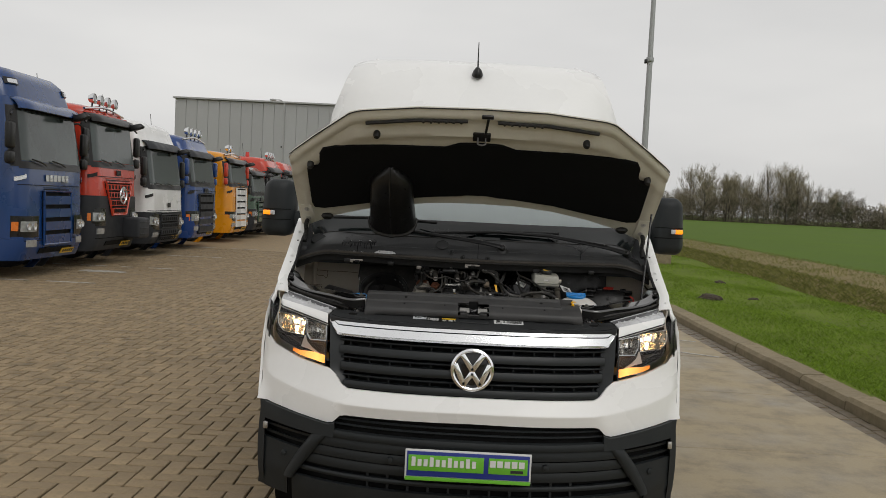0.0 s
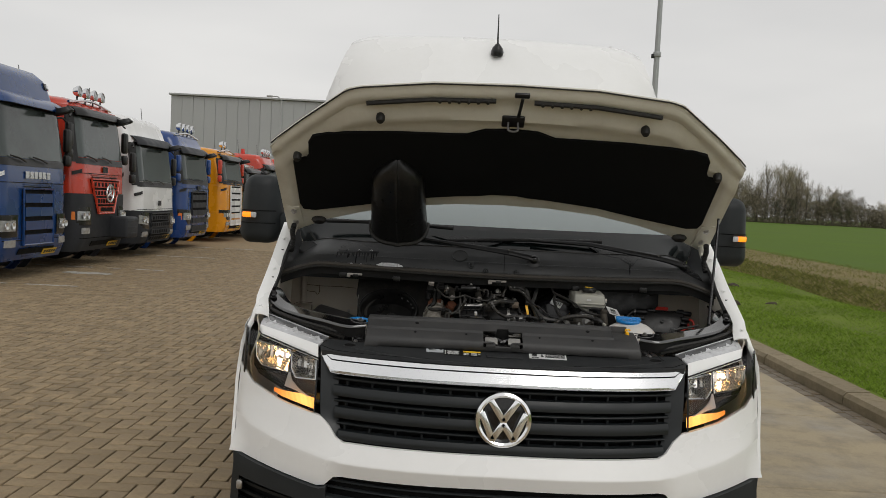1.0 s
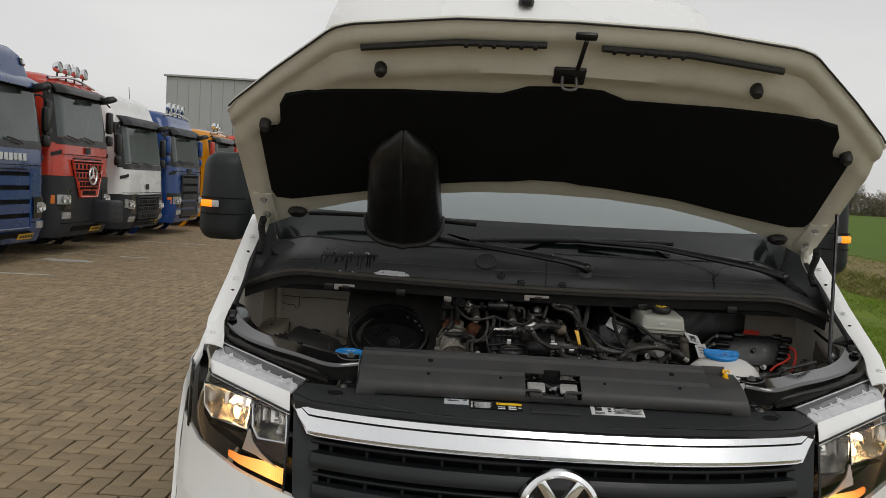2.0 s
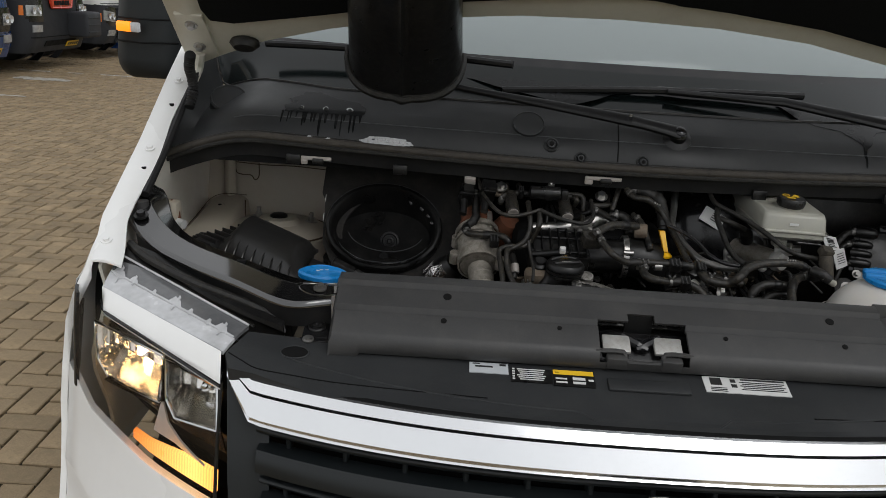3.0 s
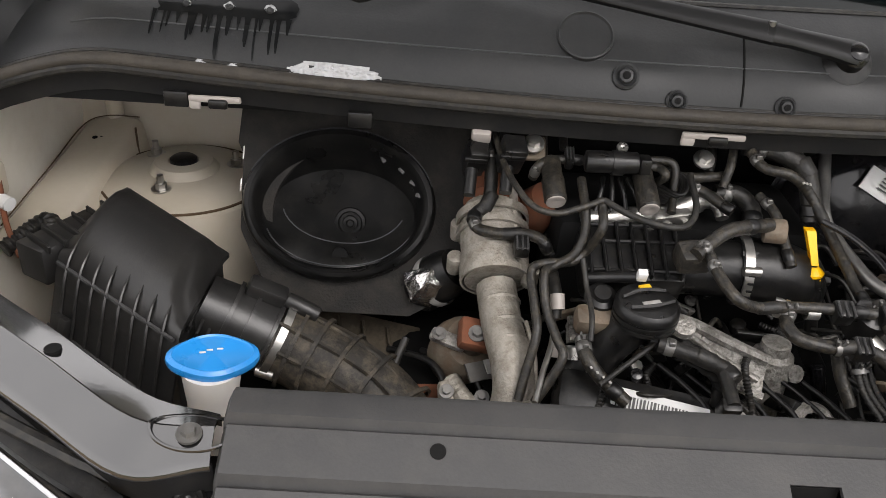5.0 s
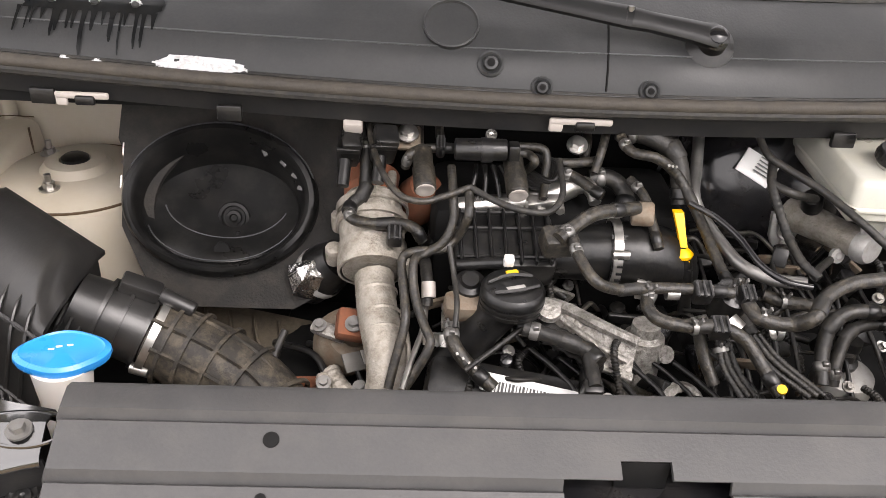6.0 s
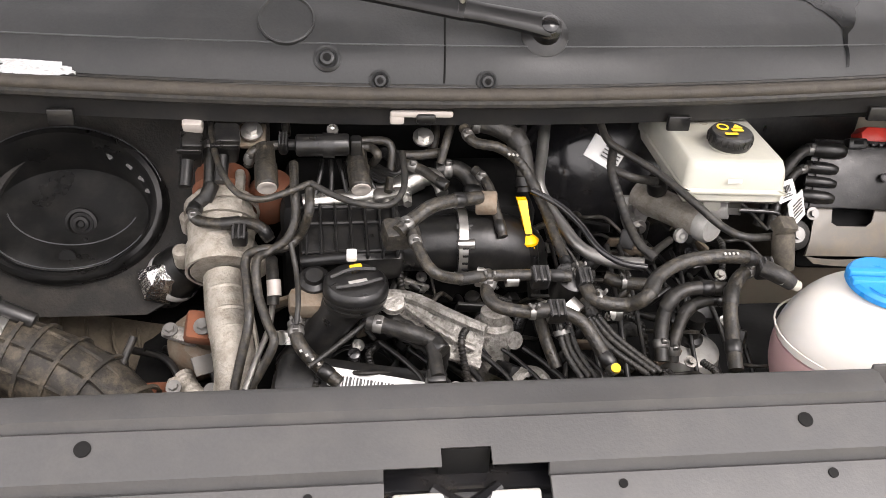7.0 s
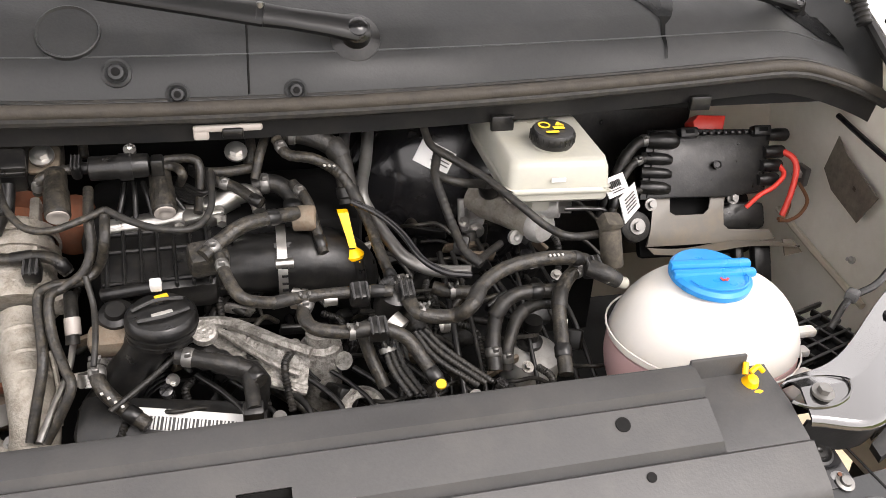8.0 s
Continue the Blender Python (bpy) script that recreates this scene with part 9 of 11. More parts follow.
hose("battery_cable", [fb(-0.126, 0.0, -0.026), fb(-0.146, 0.004, -0.036), fb(-0.166, 0.002, -0.080)], 0.0056, RUBBER, parent=fuse)
hose("red_cable", [fb(0.118, 0.004, 0.024), fb(0.128, 0.014, 0.012), fb(0.131, 0.016, -0.008), fb(0.120, 0.014, -0.045), fb(0.108, 0.006, -0.078)], 0.0050, REDPLASTIC, parent=fuse)
hose("red_cable", [fb(0.110, 0.004, 0.002), fb(0.111, 0.012, -0.014), fb(0.090, 0.016, -0.032), fb(0.066, 0.014, -0.044), fb(0.046, 0.006, -0.062)], 0.0040, REDPLASTIC, parent=fuse)
part("earth_lug", box((0.922, 5.603, 1.198), (0.012, 0.030, 0.034), bevel=0.004), GREYSTEEL, van, "earth terminal on the inner wing")
part("earth_nut", cyl((0.916, 5.602, 1.200), (0.905, 5.598, 1.203), 0.008, seg=6), PAPERSTEEL, van)
hose("earth_cable", [(0.914, 5.600, 1.184), (0.890, 5.578, 1.170), (0.884, 5.566, 1.160), (0.868, 5.552, 1.150), (0.852, 5.545, 1.150)], 0.0030, EARTHCABLE, parent=fuse)
hose("earth_cable", [(0.916, 5.596, 1.186), (0.912, 5.562, 1.172), (0.895, 5.548, 1.156), (0.872, 5.542, 1.148), (0.850, 5.540, 1.150)], 0.0030, EARTHCABLE, parent=fuse)
part("wing_film", plate([(0.923, y, z) for y, z in ((5.548, 1.290), (5.520, 1.270), (5.434, 1.237), (5.459, 1.183), (5.530, 1.205), (5.559, 1.230))], (-1, 0, 0.1), 0.002), FILMPATCH, van, "loose dirty film patch on the inner wing", smooth=False)
part("sound_mat", box((0.575, 5.690, 1.20), (0.33, 0.014, 0.36), bevel=0.006), BLACK, van, "black sound-deadening mat")
part("wing_crease", tube([(0.930, 5.645, 1.112), (0.930, 5.54, 1.09), (0.930, 5.40, 1.066)], 0.006, seg=8), BEIGE, van)
part("wing_stud", lathe((0.932, 5.450, 1.120), (-1, 0, 0.3), [(0.006, 0), (0.006, 0.004), (0.003, 0.005), (0.003, 0.012), (0, 0.012)], 12), PAPERSTEEL, van)
part("vent_basket", box((0.672, 5.225, 1.12), (0.15, 0.10, 0.09), bevel=0.02), DARK, van)
for k in range(5):
    part("basket_rib", box((0.61 + 0.03 * k, 5.225, 1.168), (0.005, 0.10, 0.010), Euler((0, 0, 0.3)).to_matrix(), bevel=0.002), BLACK, van)
    part("basket_rib", box((0.672, 5.185 + 0.02 * k, 1.169), (0.14, 0.005, 0.008), Euler((0, 0, 0.3)).to_matrix(), bevel=0.002), BLACK, van)

# air filter box with its ribs, neck and ribbed duct
air = thing("air_filter_box", (-0.70, 5.36, 1.05), "black plastic air filter box with moulded ribs", "air filter")
A = Vector((-0.800, 5.372, 1.205))
FRR = Vector((-0.612, 5.240, 1.190))
RR_ = Vector((-0.592, 5.419, 1.214))
AP = Vector((-0.758, 5.535, 1.230))
LID_V = [(0.0, 0.0, 0.0), (0.08, 0.10, 0.020), (0.20, 0.24, 0.031), (0.32, 0.38, 0.033), (0.44, 0.52, 0.030), (0.56, 0.66, 0.024), (0.68, 0.79, 0.015), (0.80, 0.89, 0.002), (0.90, 0.955, -0.014), (1.0, 1.0, -0.032)]


def airtop(u, v):
    """The lid: u across from the outer side, v from its back edge over the hump to the ribbed front."""
    f = lerp_table([(a, b) for a, b, c in LID_V], v)
    h = lerp_table([(a, c) for a, b, c in LID_V], v)
    p = AP.lerp(RR_, u).lerp(A.lerp(FRR, u), f)
    side = min(1, 7 * u + 0.25) * min(1, 8 * (1 - u) + 0.2)
    return p + Vector((0, 0, (h if h < 0 else h * side) - 0.010 * u * (1 - f)))


lid = part("lid", sheet(airtop, span(0, 1, 25), span(0, 1, 25), 0.006, (0, 0, -1)), AIRBOX, air, "satin black filter lid with a rounded hump")
part("shell", plate([A + Vector((0.006, 0.010, -0.036)), FRR + Vector((-0.004, 0.010, -0.036)), RR_ + Vector((-0.008, -0.006, -0.010)), AP + Vector((0.002, -0.008, -0.010))], (0, 0, 1), 0.09), AIRBOX, air, smooth=False)


def airfront(u, v):
    return airtop(u, 1.0) + Vector((-0.010 * v, -0.018 * v, -0.058 * v))


part("front_face", sheet(airfront, span(0, 1, 13), span(0, 1, 6), 0.005, (0.3, 1, 0)), AIRBOX, air)
ridge = [airtop(u, 0.86) + Vector((-0.001, -0.002, 0.002)) for u in span(0.02, 0.97, 16)]
part("ridge", tube(ridge, 0.0030, seg=6, steps=2), SHROUD, air, "pale worn ridge across the ribs")
for k in range(8):
    u = 0.10 + 0.112 * k
    part("rib", tube([airtop(u + 0.012, 0.60 + 0.012 * k) + Vector((0, 0, -0.001)), airtop(u + 0.006, 0.78) + Vector((0, -0.001, 0.003)), airtop(u, 0.9) + Vector((0, -0.002, 0.004)), airtop(u, 1.0) + Vector((-0.001, -0.004, 0.003)), airfront(u, 0.5) + Vector((-0.001, -0.004, 0)), airfront(u, 0.95) + Vector((-0.001, -0.004, 0))], [0.0006, 0.0020, 0.0026, 0.0026, 0.0026, 0.0022], seg=6, steps=3), AIRBOX, air)
for row in (0.80, 1.06):
    part("lattice_rail", tube([airfront(u, row) + Vector((0, -0.006, 0)) for u in span(0, 1, 8)], 0.0022, seg=5, steps=1), AIRBOX, air)
for k in range(26):
    u = k / 26
    a, b = airfront(u, 0.80 if k % 2 else 1.06), airfront(u + 1 / 26, 1.06 if k % 2 else 0.80)
    part("zigzag", tube([a + Vector((0, -0.006, 0)), b + Vector((0, -0.006, 0))], 0.0022, seg=5), AIRBOX, air)
part("lower_tray", sheet(lambda u, v: airfront(u, 1.05) + Vector((-0.012 * v, -0.02 * v, -0.05 * v)), span(0, 1, 5), span(0, 1, 3), 0.004, (0, 1, 0)), AIRBOX, air)
for u in (0.12, 0.16):
    part("lid_catch", box(airfront(u, 0.6) + Vector((-0.004, -0.010, 0)), (0.020, 0.012, 0.030), Euler((-0.4, 0, -0.6)).to_matrix(), bevel=0.003), AIRBOX, air)
part("side_grille", box(A + Vector((-0.004, 0.060, -0.012)), (0.05, 0.11, 0.05), Euler((0, 0, -0.5)).to_matrix(), bevel=0.004), AIRBOX, air)
for k in range(7):
    part("grille_fin", box(A + Vector((-0.020 + 0.012 * k, 0.020 + 0.018 * k, 0.016)), (0.060, 0.004, 0.010), Euler((0, 0, -0.7)).to_matrix(), bevel=0.001, seg=1), AIRBOX, air, smooth=False)
N0, N1 = Vector((-0.612, 5.352, 1.168)), Vector((-0.530, 5.350, 1.128))
nd = (N1 - N0).normalized()
part("neck", tube([N0, N0.lerp(N1, 0.5), N1], [0.040, 0.044, 0.044], seg=28), AIRBOX, air)
for f in (0.35, 0.62, 0.95):
    band("neck_ring", N0.lerp(N1, f), N0.lerp(N1, f) + nd * 0.005, 0.0445, AIRBOX, air)
for k in range(4):
    part("neck_fin", box(N0.lerp(N1, 0.12 + 0.1 * k) + Vector((-0.010, -0.040, 0.012 - 0.006 * k)), (0.004, 0.035, 0.020), Euler((0.3, 0.4, 0)).to_matrix(), bevel=0.001, seg=1), AIRBOX, air)
part("flow_sensor", box(N0.lerp(N1, 0.75) + Vector((0.018, 0.012, 0.048)), (0.050, 0.026, 0.020), Euler((0.1, 0.45, 0.1)).to_matrix(), bevel=0.004), AIRBOX, air, "air flow sensor with its plug")
part("sensor_plug", cyl(N0.lerp(N1, 0.75) + Vector((0.042, 0.010, 0.040)), N0.lerp(N1, 0.75) + Vector((0.082, 0.004, 0.022)), 0.010, seg=14, bevel=0.002), AIRBOX, air)
band("hose_clamp", N1 + nd * 0.004, N1 + nd * 0.014, 0.0475, STEEL, air)
part("clamp_screw", cyl(N1 + Vector((-0.010, -0.042, -0.022)), N1 + Vector((0.012, -0.046, -0.026)), 0.007, seg=10), STEEL, air)
D0 = N1 + nd * 0.008
dpts = [D0, D0 + Vector((0.035, -0.006, -0.014)), D0 + Vector((0.085, -0.022, -0.030)), D0 + Vector((0.140, -0.05, -0.05)), D0 + Vector((0.18, -0.09, -0.08))]
duct = part("intake_duct", tube(dpts, [0.046, 0.049, 0.050, 0.046, 0.044], seg=24, steps=6), DUCT, air, "dusty rubber duct with square ribs")
dsp = spline(dpts, 6)
for k in (4, 8, 12, 16, 20):
    d = (dsp[min(k + 1, len(dsp) - 1)] - dsp[k - 1]).normalized()
    band("duct_ring", dsp[k] - d * 0.002, dsp[k] + d * 0.002, 0.0505, DUCT, duct, 0.005)
for a in (0.4, 1.1, 1.8, 2.5):
    side = []
    for k in range(2, 22, 3):
        d = (dsp[k + 1] - dsp[k - 1]).normalized()
        m = frame_to(d)
        side.append(dsp[k] + Vector((0, -math.cos(a), math.sin(a))) * 0.0515 + d * 0)
    part("duct_rib", tube(side, 0.0032, seg=5, steps=2), DUCT, duct)

# washer filler with its blue lid
wash = thing("washer_filler", (-0.547, 5.16, 1.15), "white washer filler neck with a blue flap lid", "washer filler")
part("neck", tube([(-0.548, 5.165, 1.13), (-0.548, 5.160, 1.19), (-0.546, 5.158, 1.232)], [0.026, 0.026, 0.030], seg=24), TANK, wash)
CB = Vector((-0.545, 5.163, 1.236))
CBR = Euler((0.12, 0.06, 0.25)).to_matrix()
bm = bm_new()
rows = []
for f, z in ((0.70, -0.014), (0.72, -0.004), (0.96, -0.003), (1.0, 0.002), (0.98, 0.006), (0.86, 0.009), (0.80, 0.0075), (0.0, 0.0085)):
    ring = []
    for i in range(40):
        a = 2 * math.pi * i / 40
        r = 0.036 + 0.010 * abs(math.cos(a)) ** 6
        ring.append(bm.verts.new(CB + CBR @ Vector((r * f * math.cos(a), 0.86 * r * f * math.sin(a), z))))
    rows.append(ring)
for a, b in zip(rows, rows[1:]):
    for i in range(40):
        bm.faces.new((a[i], a[(i + 1) % 40], b[(i + 1) % 40], b[i]))
lidb = part("lid", bm, BLUECAP, wash, "bright blue lid")
for x0, y0, x1, y1 in ((-0.012, 0.004, -0.008, -0.002), (-0.004, 0.006, -0.002, 0.002), (0.004, 0.007, 0.010, 0.003)):
    part("mark", box(CB + CBR @ Vector(((x0 + x1) / 2, (y0 + y1) / 2, 0.0088)), (0.006, 0.002, 0.0012), CBR, bevel=0.0004), TANK, lidb, smooth=False)

# black hose and wiring behind the filter box
hose("heater_hose", [(-0.84, 5.52, 1.14), (-0.80, 5.60, 1.13), (-0.72, 5.66, 1.12), (-0.64, 5.67, 1.12), (-0.58, 5.62, 1.10)], 0.016, RUBBER)
hose("heater_hose", [(-0.90, 5.45, 1.17), (-0.86, 5.50, 1.19), (-0.84, 5.46, 1.18)], 0.014, RUBBER, ribs=0.1)
hose("wire", [(-0.93, 5.50, 1.27), (-0.915, 5.50, 1.25), (-0.90, 5.47, 1.20), (-0.88, 5.45, 1.16)], 0.004, RUST)
part("level_motor", box((-0.925, 5.50, 1.245), (0.03, 0.04, 0.05), bevel=0.008), BEIGE, van)
part("motor_cap", cyl((-0.915, 5.49, 1.225), (-0.895, 5.48, 1.222), 0.010, seg=14), PAPER, van)

# hoses, pipes and looms
hose("wiring_loom", [(-0.263, 5.491, 1.364), (-0.255, 5.446, 1.347), (-0.239, 5.391, 1.336), (-0.218, 5.361, 1.325), (-0.192, 5.355, 1.322), (-0.164, 5.365, 1.326), (-0.138, 5.372, 1.334)], 0.0040, HOSE)
hose("wiring_loom", [(-0.138, 5.372, 1.334), (-0.112, 5.355, 1.327), (-0.080, 5.341, 1.322), (-0.047, 5.346, 1.319), (-0.029, 5.373, 1.329), (-0.028, 5.425, 1.349)], 0.0040, RUBBER)
hose("breather_hose", [(-0.215, 5.441, 1.325), (-0.210, 5.436, 1.343), (-0.197, 5.446, 1.347), (-0.173, 5.450, 1.348), (-0.153, 5.450, 1.348)], 0.0069, HOSE)
hose("breather_hose", [(-0.092, 5.450, 1.349), (-0.069, 5.456, 1.351), (-0.042, 5.451, 1.349), (-0.041, 5.434, 1.322), (-0.045, 5.410, 1.303)], 0.0063, HOSE)
hose("breather_hose", [(-0.091, 5.433, 1.352), (-0.067, 5.433, 1.352), (-0.058, 5.421, 1.347), (-0.063, 5.443, 1.326)], 0.0062, HOSE)
hose("turbo_hose", [(-0.267, 5.504, 1.349), (-0.264, 5.467, 1.315), (-0.266, 5.445, 1.287), (-0.280, 5.437, 1.273), (-0.284, 5.423, 1.268)], 0.0099, RUBBER)
hose("oil_line", [(-0.284, 5.426, 1.269), (-0.277, 5.413, 1.264), (-0.252, 5.402, 1.265), (-0.222, 5.403, 1.266), (-0.201, 5.396, 1.263), (-0.190, 5.393, 1.247)], 0.0083, HOSE)
hose("fuel_pipe", [(-0.139, 5.369, 1.328), (-0.140, 5.347, 1.309), (-0.151, 5.358, 1.274), (-0.169, 5.351, 1.261), (-0.201, 5.347, 1.259), (-0.215, 5.344, 1.248), (-0.211, 5.308, 1.224), (-0.209, 5.281, 1.204), (-0.219, 5.258, 1.166), (-0.226, 5.241, 1.139)], 0.0056, HOSE)
hose("fuel_pipe", [(-0.159, 5.419, 1.337), (-0.157, 5.376, 1.320), (-0.156, 5.361, 1.295), (-0.167, 5.351, 1.271), (-0.188, 5.345, 1.258), (-0.201, 5.332, 1.254), (-0.199, 5.303, 1.228), (-0.187, 5.272, 1.206), (-0.180, 5.255, 1.194), (-0.193, 5.242, 1.169), (-0.209, 5.231, 1.145)], 0.0055, HOSE)
hose("return_pipe", [(-0.185, 5.321, 1.199), (-0.188, 5.291, 1.188), (-0.200, 5.253, 1.173), (-0.211, 5.215, 1.159)], 0.0035, STEEL)
hose("vacuum_hose", [(-0.187, 5.364, 1.236), (-0.184, 5.332, 1.224), (-0.184, 5.316, 1.203)], 0.0087, RUBBER)
hose("crankcase_hose", [(-0.157, 5.279, 1.204), (-0.153, 5.254, 1.194), (-0.136, 5.238, 1.178), (-0.108, 5.219, 1.161)], 0.0095, HOSE)
hose("wire", [(-0.161, 5.326, 1.281), (-0.155, 5.308, 1.254), (-0.152, 5.271, 1.240), (-0.154, 5.248, 1.222)], 0.0032, RUBBER)
hose("intake_hose", [(-0.040, 5.308, 1.304), (-0.019, 5.327, 1.312), (0.009, 5.346, 1.319), (0.064, 5.378, 1.311)], 0.0098, HOSE)
hose("coolant_hose", [(-0.024, 5.308, 1.304), (-0.018, 5.281, 1.294), (-0.004, 5.253, 1.284), (0.024, 5.264, 1.268), (0.050, 5.266, 1.269), (0.083, 5.268, 1.269), (0.121, 5.267, 1.269), (0.154, 5.264, 1.268)], 0.0076, HOSE)
hose("heater_hose", [(0.050, 5.455, 1.370), (0.061, 5.430, 1.361), (0.092, 5.420, 1.357), (0.124, 5.425, 1.330), (0.145, 5.390, 1.296), (0.153, 5.345, 1.276), (0.158, 5.320, 1.264), (0.162, 5.291, 1.258)], 0.0076, HOSE, ribs=0.05)
hose("heater_hose", [(0.050, 5.478, 1.369), (0.089, 5.471, 1.366), (0.121, 5.457, 1.351), (0.129, 5.433, 1.322), (0.131, 5.420, 1.297)], 0.0144, RUBBER)
hose("air_pipe", [(0.173, 5.527, 1.358), (0.160, 5.474, 1.328), (0.147, 5.427, 1.309), (0.153, 5.406, 1.292), (0.167, 5.367, 1.277), (0.185, 5.333, 1.264), (0.216, 5.314, 1.257), (0.253, 5.299, 1.261)], 0.0078, GREYSTEEL)
hose("air_pipe", [(0.148, 5.553, 1.347), (0.139, 5.516, 1.334), (0.139, 5.510, 1.311)], 0.0069, GREYSTEEL)
hose("brake_pipe", [(0.129, 5.388, 1.315), (0.157, 5.368, 1.307), (0.179, 5.338, 1.296), (0.195, 5.302, 1.282), (0.218, 5.282, 1.274), (0.246, 5.274, 1.272)], 0.0040, GLOSSBLACK)
hose("coolant_hose", [(0.066, 5.274, 1.262), (0.057, 5.257, 1.255), (0.066, 5.238, 1.248), (0.097, 5.230, 1.245), (0.132, 5.230, 1.245), (0.161, 5.225, 1.233), (0.177, 5.205, 1.215), (0.193, 5.178, 1.195)], 0.0088, HOSE)
hose("coolant_hose", [(0.167, 5.289, 1.267), (0.171, 5.262, 1.257), (0.182, 5.242, 1.249), (0.215, 5.236, 1.247), (0.232, 5.227, 1.264), (0.252, 5.252, 1.273), (0.284, 5.270, 1.280), (0.323, 5.277, 1.283), (0.355, 5.277, 1.283), (0.389, 5.291, 1.268)], 0.0097, HOSE)
hose("coolant_hose", [(0.158, 5.291, 1.258), (0.172, 5.280, 1.234), (0.186, 5.268, 1.209), (0.207, 5.256, 1.185), (0.228, 5.235, 1.167)], 0.0119, HOSE)
hose("coolant_hose", [(0.393, 5.295, 1.259), (0.366, 5.279, 1.254), (0.346, 5.253, 1.243), (0.338, 5.222, 1.222), (0.331, 5.178, 1.195)], 0.0099, HOSE)
hose("fuel_hose", [(0.270, 5.234, 1.166), (0.273, 5.260, 1.196), (0.283, 5.275, 1.222), (0.308, 5.283, 1.235), (0.354, 5.282, 1.235)], 0.0101, RUBBER)
hose("fuel_hose", [(0.287, 5.242, 1.159), (0.290, 5.254, 1.184), (0.311, 5.282, 1.204), (0.335, 5.286, 1.216), (0.364, 5.285, 1.216)], 0.0089, RUBBER)
hose("coolant_hose", [(0.212, 5.312, 1.236), (0.231, 5.304, 1.233), (0.270, 5.309, 1.225)], 0.0096, HOSE)
hose("wiring_loom", [(0.233, 5.482, 1.371), (0.236, 5.446, 1.357), (0.256, 5.424, 1.348), (0.291, 5.389, 1.335), (0.322, 5.345, 1.318), (0.349, 5.321, 1.300), (0.375, 5.305, 1.293), (0.428, 5.327, 1.281)], 0.0049, RUBBER)
hose("wiring_loom", [(0.245, 5.445, 1.347), (0.234, 5.410, 1.333), (0.238, 5.381, 1.312), (0.244, 5.353, 1.291), (0.249, 5.319, 1.279), (0.264, 5.297, 1.270)], 0.0056, RUBBER, ribs=0.08)
hose("wiring_loom", [(0.236, 5.410, 1.333), (0.258, 5.396, 1.328), (0.301, 5.424, 1.309)], 0.0064, RUBBER)
hose("harness", [(-0.076, 5.259, 1.216), (-0.051, 5.252, 1.213), (-0.026, 5.243, 1.210), (-0.003, 5.241, 1.199), (0.008, 5.227, 1.194)], 0.0108, RUBBER, ribs=0.06)
hose("harness", [(-0.004, 5.238, 1.198), (-0.002, 5.217, 1.190), (-0.001, 5.198, 1.183)], 0.0094, RUBBER)
hose("wire", [(-0.142, 5.223, 1.182), (-0.108, 5.250, 1.192), (-0.076, 5.268, 1.209)], 0.0032, RUBBER)
hose("wiring_loom", [(0.140, 5.251, 1.223), (0.147, 5.226, 1.193), (0.163, 5.199, 1.173)], 0.0035, RUBBER, ribs=0.07, pitch=0.0032)
hose("wiring_loom", [(0.145, 5.252, 1.223), (0.154, 5.226, 1.193), (0.171, 5.200, 1.174)], 0.0035, RUBBER, ribs=0.07, pitch=0.0032)
hose("wiring_loom", [(0.151, 5.254, 1.224), (0.161, 5.227, 1.194), (0.179, 5.200, 1.173)], 0.0035, RUBBER, ribs=0.07, pitch=0.0032)
hose("wiring_loom", [(0.176, 5.249, 1.222), (0.198, 5.231, 1.195), (0.240, 5.202, 1.174)], 0.0036, RUBBER, ribs=0.07, pitch=0.0032)
hose("wiring_loom", [(0.181, 5.250, 1.222), (0.206, 5.235, 1.197), (0.249, 5.203, 1.175)], 0.0036, RUBBER, ribs=0.07, pitch=0.0032)
hose("wiring_loom", [(0.187, 5.251, 1.223), (0.213, 5.238, 1.198), (0.257, 5.204, 1.175)], 0.0036, RUBBER, ribs=0.07, pitch=0.0032)
hose("coolant_pipe", [(0.120, 5.251, 1.223), (0.127, 5.241, 1.199), (0.139, 5.222, 1.172)], 0.0084, HOSE)
hose("return_pipe", [(0.258, 5.299, 1.271), (0.281, 5.331, 1.263), (0.309, 5.364, 1.256)], 0.0048, RUBBER)
hose("vacuum_hose", [(0.022, 5.443, 1.326), (0.030, 5.456, 1.351), (0.041, 5.490, 1.364)], 0.0065, HOSE)
hose("vacuum_hose", [(-0.034, 5.457, 1.331), (-0.005, 5.457, 1.331), (0.028, 5.462, 1.333)], 0.0072, HOSE)
hose("vacuum_hose", [(-0.024, 5.443, 1.326), (-0.003, 5.434, 1.322), (0.016, 5.416, 1.315), (0.026, 5.407, 1.312)], 0.0077, HOSE)
hose("vacuum_hose", [(0.018, 5.457, 1.311), (0.047, 5.457, 1.311), (0.065, 5.445, 1.297), (0.063, 5.425, 1.279)], 0.0131, RUBBER)
hose("vacuum_hose", [(0.021, 5.521, 1.355), (0.021, 5.503, 1.339), (0.017, 5.491, 1.324)], 0.0074, HOSE)
hose("vacuum_hose", [(-0.199, 5.517, 1.354), (-0.198, 5.502, 1.338), (-0.198, 5.481, 1.330)], 0.0058, HOSE)
hose("vacuum_hose", [(-0.173, 5.517, 1.354), (-0.171, 5.502, 1.338)], 0.0066, HOSE)
hose("coolant_hose", [(0.065, 5.434, 1.322), (0.079, 5.406, 1.312), (0.086, 5.374, 1.289), (0.091, 5.351, 1.271)], 0.0070, HOSE)
hose("wire", [(0.353, 5.452, 1.329), (0.406, 5.423, 1.318)], 0.0030, BLACK)
